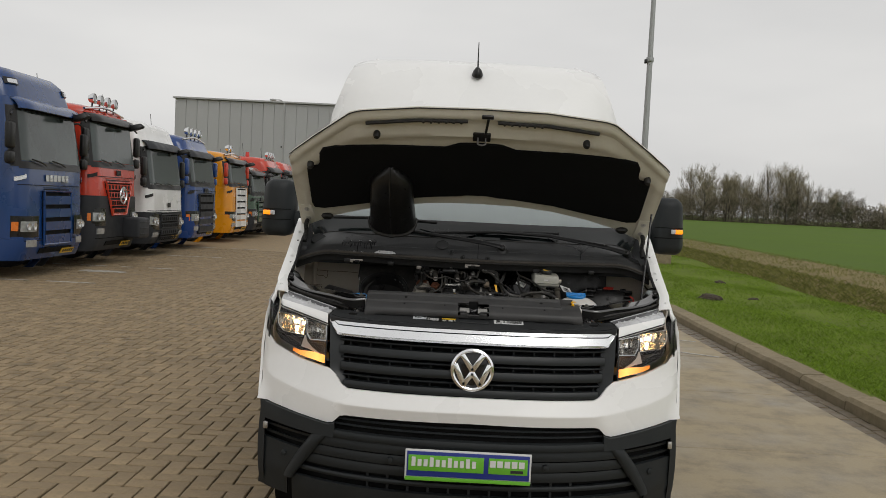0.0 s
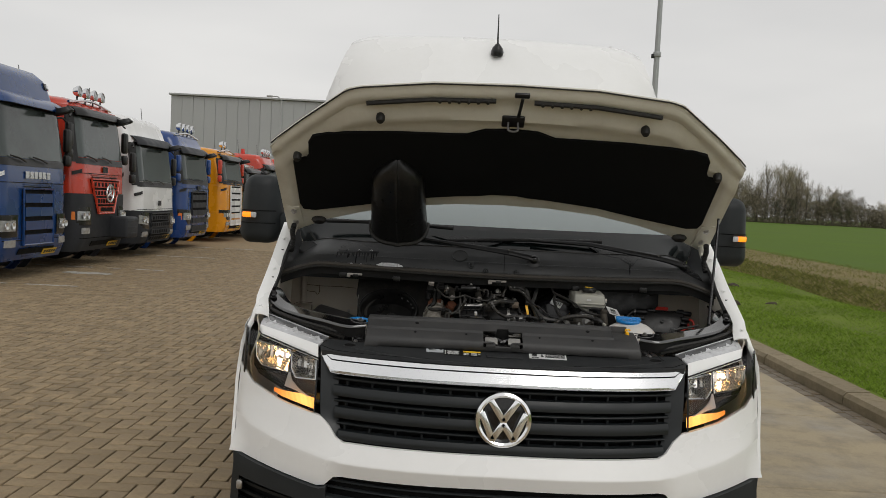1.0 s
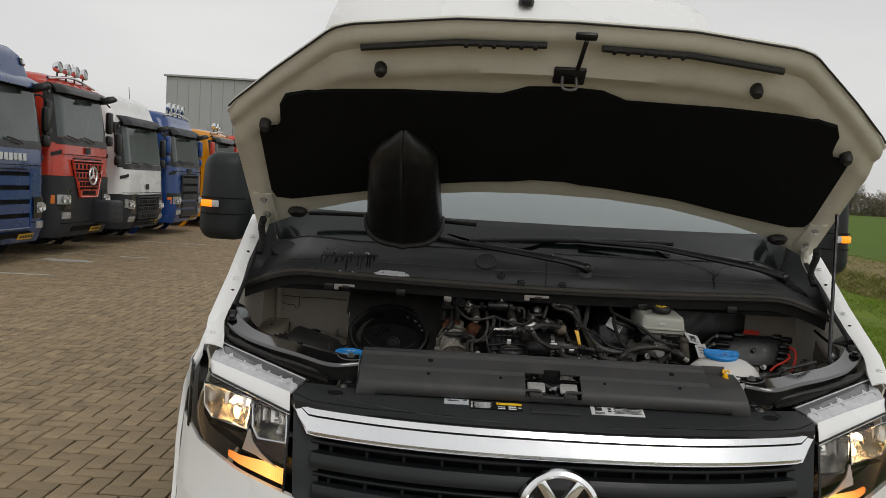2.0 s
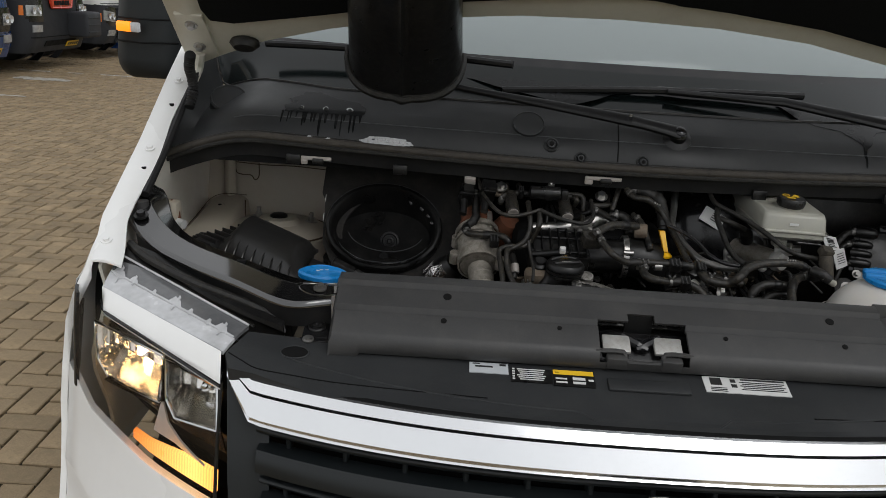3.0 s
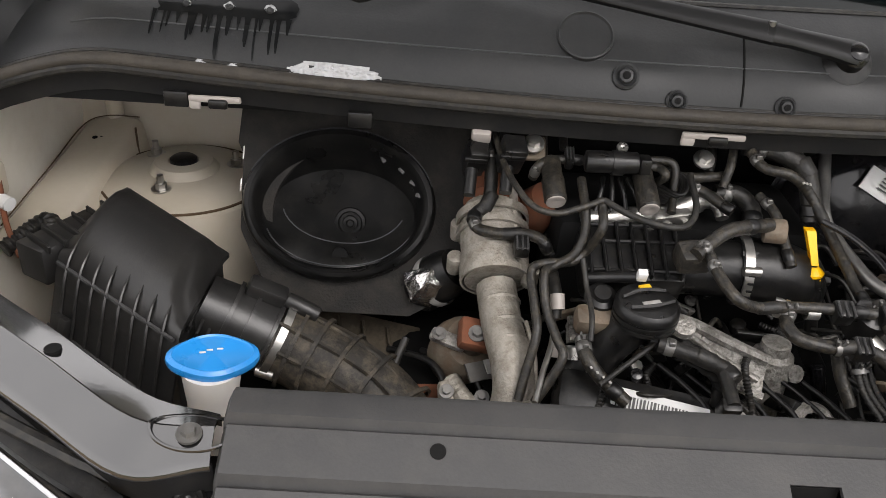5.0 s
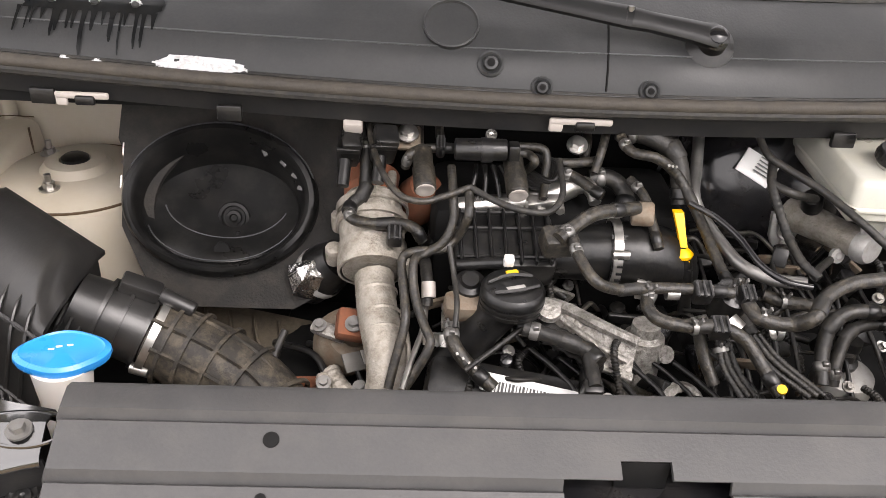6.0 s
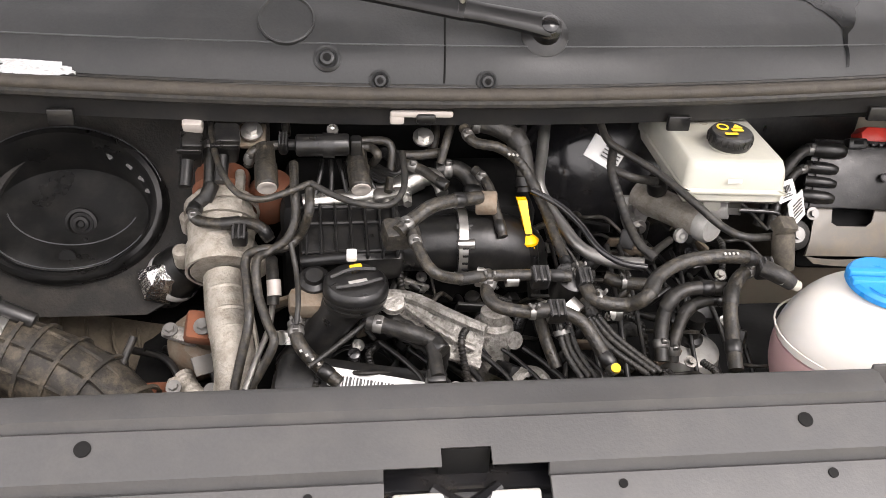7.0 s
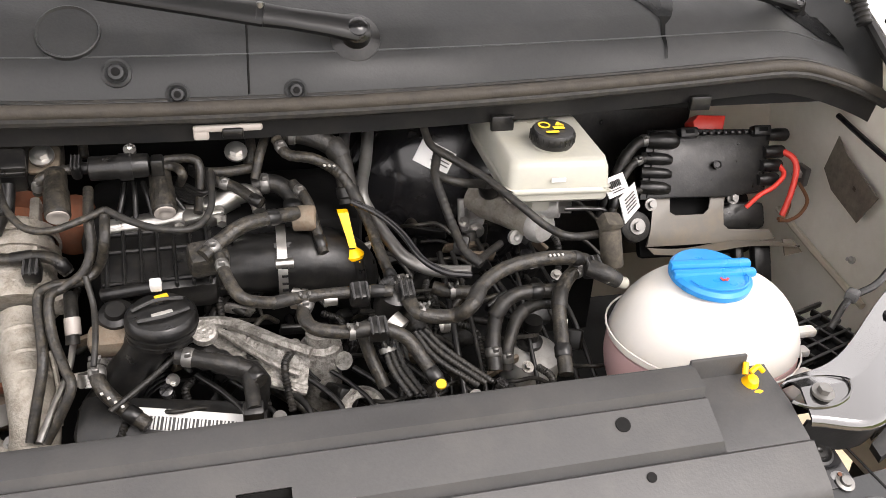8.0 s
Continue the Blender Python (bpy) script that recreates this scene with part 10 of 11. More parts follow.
hose("brake_pipe", [(0.380, 5.345, 1.308), (0.408, 5.342, 1.308), (0.428, 5.339, 1.306), (0.438, 5.349, 1.290), (0.429, 5.341, 1.267)], 0.0028, GLOSSBLACK)

# white print along some hoses and bright spring clamps at their ends
for a, b, n in (((0.172, 5.212, 1.228), (0.188, 5.187, 1.208), 5), ((0.100, 5.402, 1.357), (0.112, 5.410, 1.352), 3), ((0.335, 5.270, 1.2915), (0.350, 5.270, 1.2915), 4), ((-0.150, 5.240, 1.192), (-0.130, 5.226, 1.184), 4)):
    for k in range(n):
        p = Vector(a).lerp(Vector(b), k / max(1, n - 1))
        part("bar", box(p, (0.0030, 0.0030, 0.0012), Euler((0.6, 0, 0.5)).to_matrix()), PAPERSTEEL, engine, smooth=False)
for p, d, r in (((0.060, 5.268, 1.262), (0.5, -0.6, -0.3), 0.0085), ((0.168, 5.284, 1.262), (0.2, -0.8, -0.5), 0.0092), ((0.184, 5.246, 1.250), (0.8, -0.4, -0.2), 0.0090), ((0.104, 5.229, 1.245), (1, 0, 0), 0.0082), ((-0.156, 5.276, 1.202), (0.1, -0.8, -0.4), 0.0088), ((0.232, 5.304, 1.233), (1, 0, 0), 0.0092), ((0.145, 5.240, 1.208), (0.2, -0.6, -0.7), 0.0088)):
    d = Vector(d).normalized()
    cl = part("spring_clamp", lathe(Vector(p) - d * 0.003, d, [(r, 0), (r * 1.10, 0.0), (r * 1.10, 0.006), (r, 0.006)], 20), GREYSTEEL, engine, "dull spring hose clamp")
    for e in (-1, 1):
        part("clamp_ear", box(Vector(p) + Vector((0.004 * e, -0.006, r + 0.003)), (0.003, 0.005, 0.009), Euler((0.3, 0.3 * e, 0)).to_matrix(), bevel=0.0008, seg=1), GREYSTEEL, cl, smooth=False)

# thin wiring in the gaps between the hoses
wires = random.Random(21)
for k in range(14):
    x0, y0 = 0.16 + 0.017 * k, 5.34 + wires.uniform(-0.04, 0.05)
    z0 = 1.165 + wires.uniform(-0.02, 0.03)
    dx = wires.uniform(-0.05, 0.07)
    hose("wire", [(x0, y0 + 0.10, z0 + 0.03), (x0 + dx * 0.3, y0 + 0.05, z0 + wires.uniform(0, 0.02)), (x0 + dx * 0.7, y0, z0 - 0.02), (x0 + dx, y0 - 0.07, z0 - 0.07)], wires.uniform(0.0022, 0.0042), BLACK if k % 3 else RUBBER)
for k in range(7):
    x0, z0 = -0.06 + 0.035 * k, 1.150 + wires.uniform(-0.015, 0.015)
    hose("wire", [(x0, 5.29, z0 + 0.012), (x0 + 0.03, 5.265, z0), (x0 + 0.05, 5.235, z0 - 0.012), (x0 + 0.04, 5.20, z0 - 0.04)], wires.uniform(0.0025, 0.004), BLACK)
for k in range(3):
    x0 = -0.40 + 0.045 * k
    hose("wire", [(x0 - 0.03, 5.42, 1.065), (x0 + wires.uniform(-0.03, 0.03), 5.37, 1.085), (x0 + 0.05, 5.33, 1.070), (x0 + 0.03 + wires.uniform(0, 0.06), 5.28, 1.03)], wires.uniform(0.003, 0.005), BLACK)


# parked trucks, noses in one line
def paint(name, base):
    return material(name, base, 0.26, var=0.10, scale=1.2, fine=30, bump=0.015, spec=0.4, coat=0.5, dirt=(0.05, 0.045, 0.04), dirt_amount=0.10)


TRUCKBLUE = paint("dark_blue_paint", (0.007, 0.040, 0.150))
MANBLUE = paint("royal_blue_paint", (0.008, 0.044, 0.185))
TRUCKRED = paint("orange_red_paint", (0.50, 0.040, 0.016))
TRUCKYELLOW = paint("golden_yellow_paint", (0.66, 0.26, 0.004))
TRUCKGREEN = paint("dark_green_paint", (0.035, 0.075, 0.045))
TRUCKWHITE = paint("truck_white_paint", (0.72, 0.72, 0.71))
TRUCKGREY = material("grey_bumper_plastic", (0.030, 0.032, 0.036), 0.5, var=0.12, scale=4, bump=0.1, spec=0.2)
WINDOW = material("truck_window", (0.048, 0.062, 0.060), 0.06, var=0.5, scale=1.4, bump=0, spec=0.6)
YELLOWPLATE = material("yellow_plate", (0.65, 0.40, 0.01), 0.4, var=0.04, bump=0)
XF = -7.5


def l_seam(split):
    """Height of the joint between a truck's bumper and its step."""
    return 0.60 if split > 0.9 else 0.68


def truck(name, y0, y1, top, body, lower, label, grille_mat, slats, visor=BLACK, roof_lamps=0, beacon=None, deflector=False, split=0.95, screen=(1.95, 2.78), cap=0.42, mirror_mat=BLACK, pattern="slats", stripe=None, gr=(0.66, 1.5, 0.5), lamp_z=(0.80, 1.08), tilt=0.0, badge_at=(1.62, 0.32), tow_box=False):
    t = thing(name, (XF - 1.2, (y0 + y1) / 2, 0), label, "truck", "parked trucks")
    yc, w = (y0 + y1) / 2, (y1 - y0) / 2
    zs0, zs1 = screen

    def nose(z):
        return XF + lerp_table([(0.3, -0.10), (0.55, 0.02), (1.0, 0.03), (zs0 - 0.15, 0.0), (zs0, -0.03), (zs1, -0.15), (zs1 + 0.15, -0.18), (top - cap, -0.24), (top - cap * 0.35, -0.36), (top - cap * 0.12, -0.50), (top, -0.78)], z)

    def ring(z, grow=0.0):
        xf, ww, pts = nose(z) + grow, w - 0.05 * max(0, z - 2.2) + grow, []
        if z > top - cap:
            ww -= 0.24 * ((z - top + cap) / cap) ** 3
        r = 0.30
        for i in range(9):
            a = -math.pi / 2 + math.pi / 2 * i / 8
            pts.append(Vector((xf - r + r * math.cos(a), yc - ww + r + r * math.sin(a), z)))
        for i in range(9):
            a = math.pi / 2 * i / 8
            pts.append(Vector((xf - r + r * math.cos(a), yc + ww - r + r * math.sin(a), z)))
        pts += [Vector((XF - 2.25, yc + ww, z)), Vector((XF - 2.25, yc - ww, z))]
        return pts

    def loft(zs, grow=0.0, close=True):
        bm = bm_new()
        rings = [[bm.verts.new(p) for p in ring(z, grow)] for z in zs]
        for a, b in zip(rings, rings[1:]):
            for i in range(len(a)):
                bm.faces.new((a[i], a[(i + 1) % len(a)], b[(i + 1) % len(a)], b[i]))
        if close:
            bm.faces.new(rings[-1])
            bm.faces.new(list(reversed(rings[0])))
        return bm

    def on_front(f, z, out=0.02):
        """A place on the front: f from -1 to 1 across."""
        ww = w - 0.05 * max(0, z - 2.2)
        y = yc + f * ww
        edge = min(0.2999, max(0, abs(f) * ww - (ww - 0.30)))
        return Vector((nose(z) - 0.30 + math.sqrt(max(0, 0.09 - edge ** 2)) + out, y, z))

    def patch(f0, f1, z0, z1, out, depth, nf=9, nz=4, slant=0.0):
        return sheet(lambda f, v: on_front(f, z0 + (z1 - z0) * v + slant * (f - f0), out), span(f0, f1, nf), span(0, 1, nz), depth, (-1, 0, 0))

    cab = part("cab", loft(sorted(set([split, max(split + 0.02, 1.55), zs0 - 0.15, zs0, zs1, zs1 + 0.15, top - cap, top - cap * 0.7, top - cap * 0.5, top - cap * 0.35, top - cap * 0.22, top - cap * 0.12, top - cap * 0.05, top]))), body, t, "painted truck cab")
    part("bumper", loft([0.34, 0.42, 0.6, split - 0.004], 0.015), lower, t, "truck bumper")
    part("windscreen", patch(-0.92, 0.92, zs0, zs1, 0.014, 0.01, 31, 5), WINDOW, t, "dark reflecting windscreen")
    part("screen_base", patch(-0.93, 0.93, zs0 - 0.13, zs0 - 0.01, 0.016, 0.01, 31, 3), BLACK, t)
    for sg in (-1, 1):
        part("screen_pillar", patch(sg * 0.90, sg * 0.985, zs0 - 0.10, zs1, 0.017, 0.012, 7, 5), BLACK, t, "black pillar beside the screen")
    part("screen_header", patch(-0.93, 0.93, zs1 - 0.07, zs1 + 0.02, 0.018, 0.010, 31, 3), BLACK, t)
    for f in (-0.35, 0.25):
        a, b = on_front(f, zs0 - 0.06, 0.05), on_front(f - 0.38, zs0 + 0.03, 0.05)
        part("wiper", tube([a, a.lerp(b, 0.5) + Vector((0.02, 0, 0.01)), b], 0.014, seg=6), BLACK, t)
    part("sun_visor", sheet(lambda f, v: on_front(f, zs1 - 0.04 + 0.20 * v, 0.04 + 0.13 * (1 - v ** 2)), span(-0.95, 0.95, 17), span(0, 1, 4), 0.03, (-1, 0, -0.3)), visor, t, "sun visor above the screen")
    # grille, badge and lamps
    g0, g1, gf = gr
    taper = 0.26 if pattern == "mesh" else 0.0
    # near-black backing puts the shade of the gaps between the slats
    g = part("grille", sheet(lambda f, v: on_front(f * (gf - taper * (1 - v)), g0 + (g1 - g0) * v, 0.012), span(-1, 1, 11), span(0, 1, 5), 0.02, (-1, 0, 0)), DARK, t, "front grille")
    n = slats
    for k in range(n):
        z0 = g0 + 0.02 + (g1 - g0 - 0.02) * k / n
        h = (g1 - g0) / n * (0.66 if pattern == "slats" else 0.72)
        wide = gf - 0.03 - (0.075 * (n - 1 - k) if pattern == "mesh" else 0)
        part("grille_slat", patch(-wide, wide, z0, z0 + h, 0.05, 0.03, 11, 3), grille_mat, g)
        if pattern in ("mesh", "comb"):
            for j in range(8):
                f = (-0.77 + 0.22 * j) * wide / 0.8 * 0.95 + (0.05 if k % 2 else 0)
                if abs(f) < wide - 0.03:
                    part("grille_hole", patch(f - 0.035, f + 0.035, z0 + h * 0.18, z0 + h * 0.82, 0.056, 0.008, 3, 2), DARK, g, smooth=False)
    foot = gf - taper
    part("grille_frame", tube([on_front(f, z, 0.04) for f, z in ((-foot, g0), (-gf, g1), (gf, g1), (foot, g0), (-foot, g0))], 0.022, seg=6, steps=1), grille_mat, g)
    part("front_panel_seam", patch(-0.95, 0.95, g1 + 0.10, g1 + 0.112, 0.016, 0.006, 21, 2), DARK, t, smooth=False)
    part("bumper_seam", patch(-0.95, 0.95, l_seam(split), l_seam(split) + 0.016, 0.032, 0.006, 21, 2), DARK, t, smooth=False)
    part("bumper_intake", patch(-0.50, 0.50, 0.44, 0.54, 0.030, 0.012, 11, 3), DARK, t)
    if pattern == "frame":
        for sg in (-1, 1):
            part("grille_edge", patch(sg * gf, sg * (gf + 0.05), g0, g1, 0.05, 0.03, 3, 5), grille_mat, g)
    for k in range(2):
        part("front_step", patch(-gf * 0.9, gf * 0.9, g1 + 0.03 + 0.035 * k, g1 + 0.045 + 0.035 * k, 0.022, 0.010, 11, 2), body if k else DARK, t, smooth=False)
    bz, bw = badge_at
    for k in range(6):
        f = bw * (-1 + 2 * (k + 0.5) / 6)
        part("badge_bar", patch(f - bw * 0.13, f + bw * 0.13, bz - 0.06, bz + 0.06, 0.03, 0.01, 3, 2), SATIN if bw > 0.2 else BLACK, cab, smooth=False)
    if pattern == "mesh":
        c = on_front(0.05, 1.52, 0.10)
        part("round_badge", lathe(c, (1, 0, 0), [(0.15, 0.0), (0.16, 0.02), (0.185, 0.02), (0.19, 0.0)], 28), SATIN, cab)
        for a in (90, 210, 330):
            part("badge_ray", tube([c, c + Vector((0, 0.17 * math.cos(radians(a)), 0.17 * math.sin(radians(a))))], [0.03, 0.008], seg=6), SATIN, cab)
    if tow_box:
        b = part("tow_box", box((XF + 0.20, yc + 0.62, 0.80), (0.40, 0.66, 0.46), bevel=0.05, seg=3), TRUCKGREY, t, "dark grey box on the bumper")
        for k in range(3):
            part("box_rib", box((XF + 0.402, yc + 0.62, 0.67 + 0.13 * k), (0.012, 0.54, 0.03), bevel=0.006), TRUCKGREY, b)
    l0, l1 = lamp_z
    for sg in (-1, 1):
        lamp = part("headlight", patch(sg * 0.60, sg * 0.985, l0, l1, 0.022, 0.02, 9, 4, tilt), GLOSSBLACK, t, "clear headlight unit")
        part("lamp_lens", patch(sg * 0.63, sg * 0.93, l0 + 0.05, l1 - 0.05, 0.034, 0.012, 8, 3, tilt), LAMPFACE, lamp)
        for f in (0.70, 0.84):
            part("lamp_ring", lathe(on_front(sg * f, (l0 + l1) / 2 + tilt * sg * (f - 0.6), 0.04), (1, 0, 0), [(0.062, 0), (0.062, 0.012), (0.052, 0.012), (0.03, 0.0), (0, 0.0)], 18), SATIN, lamp)
        part("corner_lamp", patch(sg * 0.955, sg * 0.99, l0 + 0.06, l1 - 0.06, 0.036, 0.012, 4, 3, tilt), AMBERDULL, lamp)
        part("fog_lamp", patch(sg * 0.62, sg * 0.86, l0 - 0.22, l0 - 0.10, 0.034, 0.02, 6, 3), LAMPFACE, t)
        part("marker_lamp", patch(sg * 0.86, sg * 0.975, zs0 - 0.30, zs0 - 0.23, 0.03, 0.012, 7, 3, -0.5 * sg), SATIN if top > 3.6 else BLACK, t)
        if top > 3.6:
            part("roof_marker", patch(sg * 0.70, sg * 0.93, top - cap * 0.62, top - cap * 0.42, 0.02, 0.02, 6, 3), GLOSSBLACK, t)
            part("roof_marker_lens", patch(sg * 0.74, sg * 0.90, top - cap * 0.59, top - cap * 0.46, 0.032, 0.012, 5, 3), SATIN, t)
        # mirrors on arms
        m = Vector((nose(zs0 + 0.3) - 0.05, yc + sg * (w + 0.16), zs0 + 0.42))
        mr = part("mirror", box(m, (0.12, 0.20, 0.46), bevel=0.05, seg=3), mirror_mat, t, "tall door mirror")
        part("mirror", box(m + Vector((0.0, 0, -0.38)), (0.12, 0.20, 0.22), bevel=0.05, seg=3), mirror_mat, t)
        part("mirror_arm", tube([m + Vector((0, 0, 0.34)), m + Vector((-0.05, -sg * 0.15, 0.42)), m + Vector((-0.12, -sg * 0.24, 0.40))], 0.02, seg=6), BLACK, t)
        # side window and door line
        ys = yc + sg * (w + 0.004)
        part("side_window", box((XF - 1.0, ys - sg * 0.05 * 0.2, (zs0 + zs1) / 2), (0.85, 0.02, zs1 - zs0 - 0.1), bevel=0.01), WINDOW, t)
        part("door_seam", box((XF - 1.55, ys, 1.75), (0.012, 0.012, 1.9)), DARK, t, smooth=False)
        part("door_seam", box((XF - 0.52, ys, 1.55), (0.012, 0.012, 1.3)), DARK, t, smooth=False)
        part("step", box((XF - 1.0, ys - sg * 0.02, 0.75), (0.7, 0.06, 0.10), bevel=0.02), DARK, t)
        part("wheel_arch", lathe((XF - 1.45, yc + sg * (w - 0.02), 0.5), (0, sg, 0), [(0.66, 0.0), (0.66, 0.03), (0.56, 0.03), (0.56, -0.1)], 32), lower, t)
        part("bumper_end", patch(sg * 0.90, sg * 0.985, 0.40, l0 - 0.04, 0.026, 0.02, 6, 4), lower, t)
        part("lamp_housing", patch(sg * 0.56, sg * 0.99, l0 - 0.05, l1 + 0.04, 0.019, 0.012, 9, 4, tilt), GLOSSBLACK, t, "dark housing round the headlight")
        part("door_panel", box((XF - 1.03, ys + sg * 0.002, 1.45), (0.90, 0.010, 0.70), bevel=0.02), body, t)
        part("door_handle", box((XF - 1.35, ys + sg * 0.01, 1.62), (0.16, 0.02, 0.04), bevel=0.008), BLACK, t)
        if stripe:
            part("stripe", box((XF - 1.35, ys + sg * 0.004, 1.22), (1.6, 0.006, 0.10)), stripe, t, smooth=False)
        wh = part("wheel", lathe((XF - 1.45, yc + sg * (w - 0.32), 0.5), (0, sg, 0), [(0.0, 0.24), (0.14, 0.26), (0.20, 0.16), (0.28, 0.18), (0.31, 0.28), (0.44, 0.29), (0.50, 0.24), (0.50, 0.04), (0.44, 0.0), (0, 0)], 36), TYRE, t, "black truck tyre")
        part("rim", lathe((XF - 1.45, yc + sg * (w - 0.09), 0.5), (0, sg, 0), [(0, 0.02), (0.10, 0.03), (0.14, -0.02), (0.24, -0.04), (0.28, 0.03)], 28), STEEL, wh)
    # front top mirror
    p = on_front(0.55, zs1 - 0.02, 0.28)
    part("kerb_mirror", lathe(p, (0.3, 0, -1), [(0, -0.08), (0.09, -0.06), (0.13, 0.02), (0.12, 0.05), (0, 0.05)], 18, (0.8, 1.5)), BLACK, t)
    part("mirror_arm", tube([p, on_front(0.55, zs1 + 0.08, 0.05)], 0.015, seg=6), BLACK, t)
    np_ = part("number_plate", patch(0.18, 0.58, 0.40, 0.50, 0.05, 0.01, 3, 2), YELLOWPLATE, t, "yellow number plate")
    for k in range(5):
        f = 0.22 + 0.072 * k
        part("bar", patch(f, f + 0.045, 0.425, 0.475, 0.056, 0.004, 2, 2), INK, np_, smooth=False)
    # roof
    if deflector:
        bm = bm_new()
        add_sheet(bm, lambda u, v: (XF - 0.75 - 1.45 * u, yc + (v - 0.5) * 2 * (w - 0.15), top - 0.10 + (0.32 * math.sin(u * math.pi / 2)) - 0.18 * (2 * v - 1) ** 4), span(0, 1, 10), span(0, 1, 11), 0.05, (0, 0, -1))
        part("roof_deflector", bm, body, t, "roof air deflector")
    for k in range(roof_lamps):
        p = Vector((nose(top - cap) - 0.16, yc - 0.55 + 0.37 * k, top + 0.13))
        lp = part("roof_lamp", lathe(p, (1, 0, 0.1), [(0, -0.11), (0.075, -0.09), (0.115, 0.0), (0.115, 0.03), (0.10, 0.035), (0.098, 0.02)], 20), CHROME, t, "round chrome roof lamp")
        part("lamp_glass", lathe(p + Vector((0.018, 0, 0.002)), (1, 0, 0.1), [(0.10, 0.0), (0.07, 0.012), (0, 0.016)], 18), LAMPFACE, lp)
        part("lamp_stem", cyl(p + Vector((-0.03, 0, -0.10)), p + Vector((-0.03, 0, -0.26)), 0.018, seg=8), BLACK, lp)
    if roof_lamps:
        part("lamp_rail", tube([(nose(top - cap) - 0.15, yc - w + 0.2, top - 0.12), (nose(top - cap) - 0.14, yc, top - 0.02), (nose(top - cap) - 0.15, yc + w - 0.2, top - 0.12)], 0.026, seg=8), CHROME, t)
    if beacon:
        part("beacon", cyl((XF - 1.2, yc - 0.7, top), (XF - 1.2, yc - 0.7, top + 0.2), 0.09, 0.07, seg=16, bevel=0.02), beacon, t, "warning beacon")
    part("horn", lathe((XF - 1.5, yc + 0.3, top + 0.05), (1, 0, 0.05), [(0.02, -0.3), (0.025, 0.0), (0.05, 0.12), (0.045, 0.12)], 14), BLACK, t)
    part("aerial", tube([(XF - 1.3, y0 + 0.3, top - 0.1), (XF - 1.36, y0 + 0.28, top + 0.55)], 0.008, seg=6), BLACK, t)
    # chassis and load behind the cab
    part("chassis", box((XF - 5.2, yc, 0.85), (6.4, 0.9, 0.3), bevel=0.03), DARK, t)
    for sg in (-1, 1):
        for xx in (4.6, 6.0):
            part("rear_wheel", lathe((XF - xx, yc + sg * (w - 0.55), 0.5), (0, sg, 0), [(0.0, 0.3), (0.2, 0.3), (0.30, 0.40), (0.44, 0.5), (0.50, 0.45), (0.50, 0.04), (0.44, 0.0), (0, 0)], 28), TYRE, t)
    part("mudguard", box((XF - 5.3, yc, 1.12), (2.6, 2 * w - 0.1, 0.06), bevel=0.02), BLACK, t)
    return t


AMBERDULL = material("amber_plastic", (0.65, 0.17, 0.02), 0.3, var=0.05, bump=0.02)
SATIN = material("satin_chrome", (0.75, 0.76, 0.77), 0.28, metal=0.9, var=0.06, scale=6, bump=0.02)
LAMPFACE = material("headlight_glass", (0.42, 0.43, 0.44), 0.16, metal=0.5, var=0.4, scale=14, bump=0.15)
truck("truck", 15.36, 17.86, 3.74, TRUCKBLUE, TRUCKBLUE, "dark blue high-roof truck cab with an orange stripe", TRUCKBLUE, 4, TRUCKBLUE, beacon=BLACK, screen=(2.08, 3.02), cap=0.56, split=0.72, stripe=AMBERDULL, gr=(0.60, 1.56, 0.42), badge_at=(1.80, 0.36))
truck("truck", 18.25, 20.68, 3.42, TRUCKRED, TRUCKGREY, "orange-red construction truck with roof lamps and a grey bumper box", TRUCKRED, 4, BLACK, roof_lamps=4, beacon=REDPLASTIC, pattern="mesh", split=1.50, screen=(2.22, 3.08), cap=0.24, gr=(1.10, 1.80, 0.58), lamp_z=(0.92, 1.20), badge_at=(2.0, 0.10), tow_box=True)
truck("truck", 21.50, 24.05, 3.40, TRUCKWHITE, TRUCKGREY, "white truck cab with a dark grey grille", TRUCKGREY, 4, TRUCKGREY, split=1.12, screen=(1.82, 2.72), cap=0.48, pattern="comb", gr=(0.36, 1.05, 0.50), lamp_z=(0.72, 1.02), tilt=-0.16, badge_at=(1.30, 0.08))
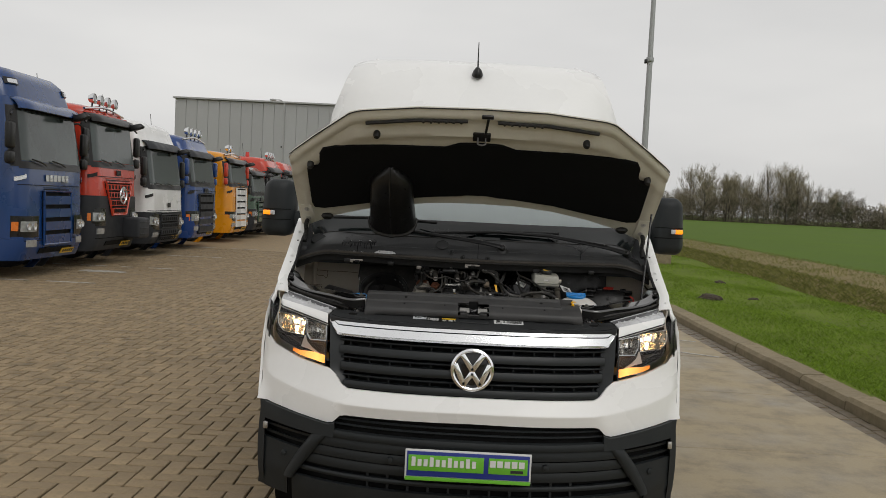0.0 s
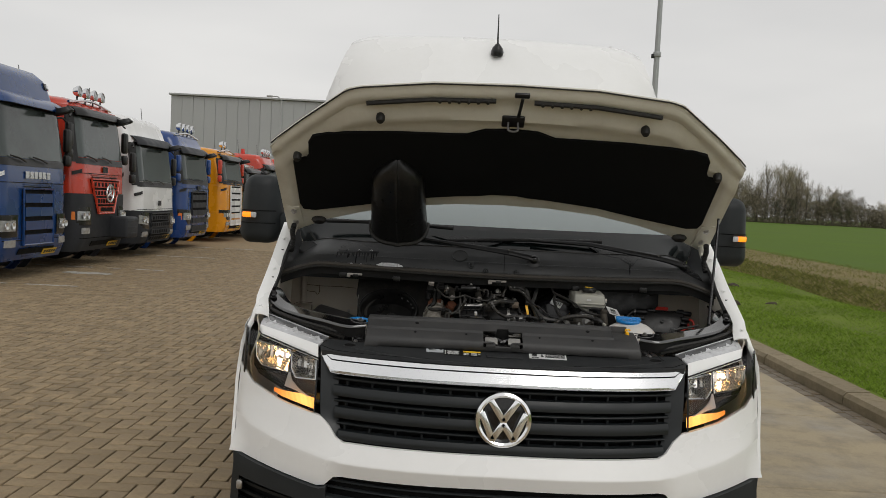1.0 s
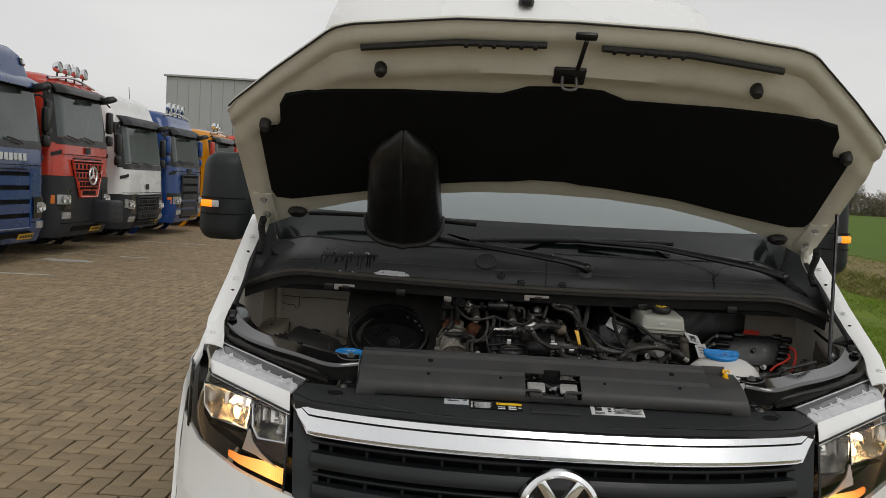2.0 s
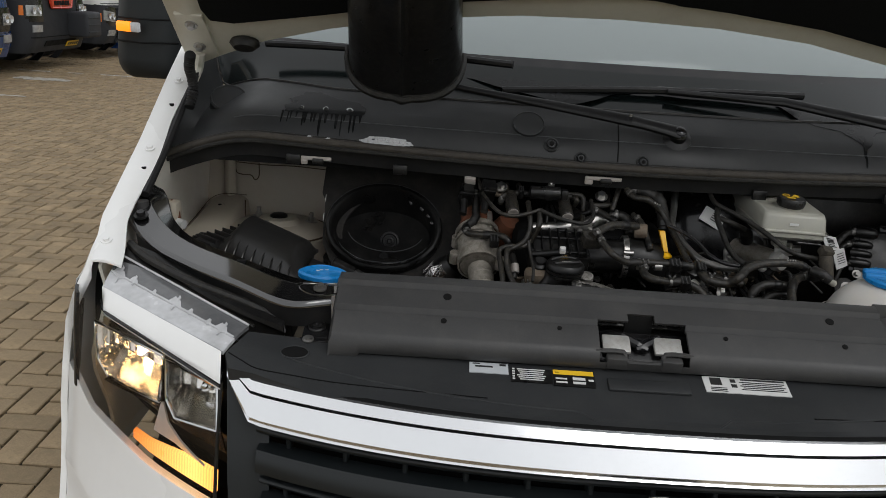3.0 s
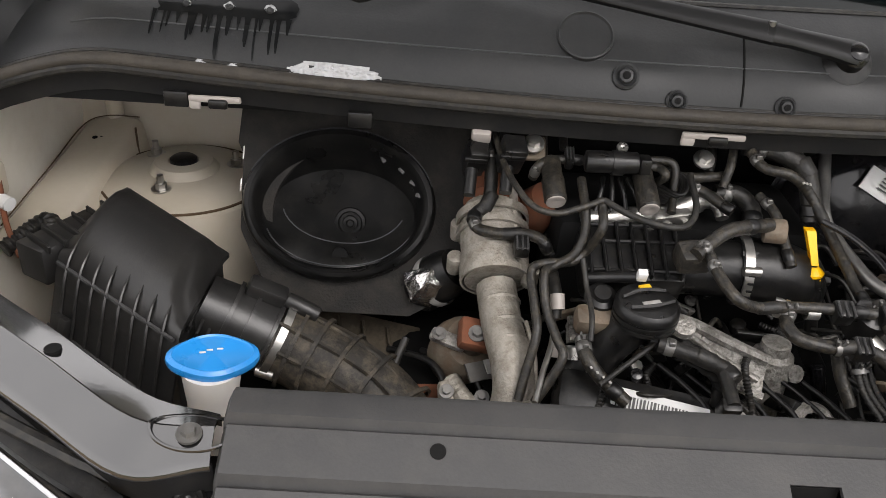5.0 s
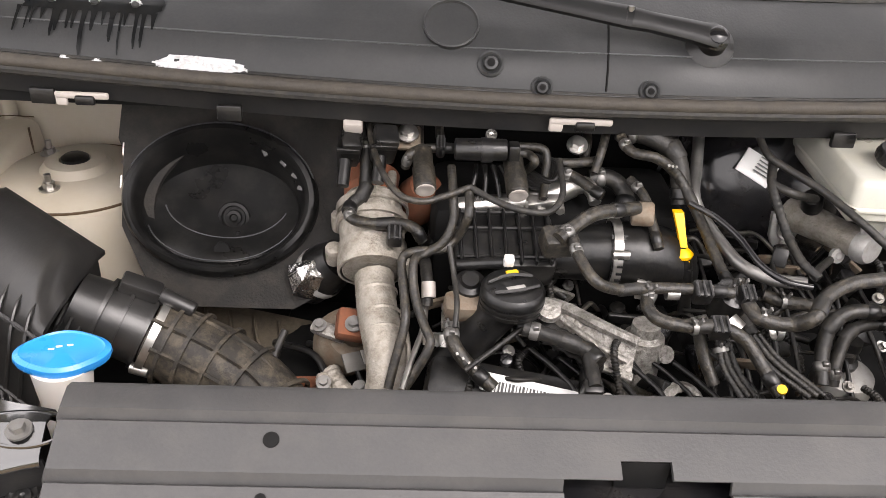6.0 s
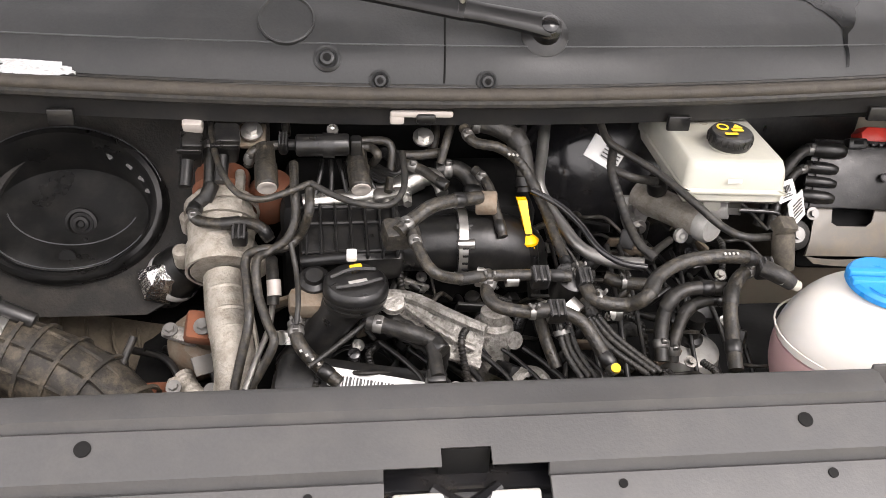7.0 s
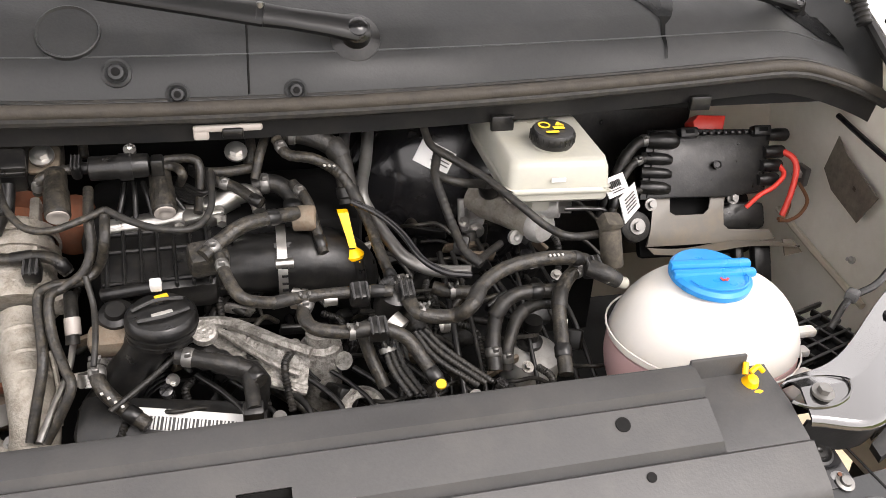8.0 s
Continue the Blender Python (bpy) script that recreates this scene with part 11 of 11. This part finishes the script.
truck("truck", 24.80, 27.28, 3.28, MANBLUE, MANBLUE, "blue truck cab with a roof deflector and lamps", TRUCKGREY, 5, TRUCKGREY, roof_lamps=4, deflector=True, screen=(1.95, 2.70), cap=0.40, mirror_mat=MANBLUE, gr=(0.5, 1.6, 0.55), lamp_z=(0.78, 1.08), badge_at=(1.72, 0.12))
truck("truck", 28.90, 31.42, 3.06, TRUCKYELLOW, TRUCKYELLOW, "golden yellow truck cab with a red mirror", TRUCKWHITE, 6, BLACK, roof_lamps=2, beacon=AMBERDULL, screen=(2.02, 2.72), cap=0.26, mirror_mat=TRUCKRED, stripe=TRUCKRED, pattern="frame", gr=(0.55, 1.85, 0.50), lamp_z=(0.78, 1.02), badge_at=(1.92, 0.10))
truck("truck", 32.10, 34.55, 2.75, TRUCKGREEN, TRUCKGREY, "dark green low truck cab", TRUCKGREEN, 4, BLACK, screen=(1.75, 2.42), cap=0.26, gr=(0.66, 1.4, 0.5), badge_at=(1.5, 0.1))
truck("truck", 35.30, 37.75, 3.20, TRUCKRED, TRUCKGREY, "red truck cab with white lamps on the roof", TRUCKRED, 4, BLACK, roof_lamps=4, beacon=REDPLASTIC, screen=(1.85, 2.65), cap=0.32)
truck("truck", 38.60, 41.05, 3.20, TRUCKRED, TRUCKGREY, "red truck cab at the far end of the row", TRUCKRED, 4, BLACK, screen=(1.85, 2.65), cap=0.32)


# the bricks beside the van, one by one
def single_bricks():
    def piece(turn):
        hx, hy = (0.1160, 0.0555) if turn == 0 else (0.0555, 0.1160)
        return finish("brick", box((0, 0, -0.02), (2 * hx, 2 * hy, 0.045), bevel=0.004, seg=1), BRICK)
    kinds = (piece(0), piece(1))
    rnd = random.Random(5)
    for x, y, turn in herringbone(-4.0, 0.0, 4.0, 10.5):
        if not near_patch(x, y):
            continue
        ob = new("brick", kinds[turn])
        ob.location = (x, y, -0.003 + rnd.uniform(-0.0025, 0.0025))
        ob.rotation_euler = (rnd.uniform(-0.02, 0.02), rnd.uniform(-0.02, 0.02), rnd.uniform(-0.008, 0.008))
        ob.parent = pavement


single_bricks()
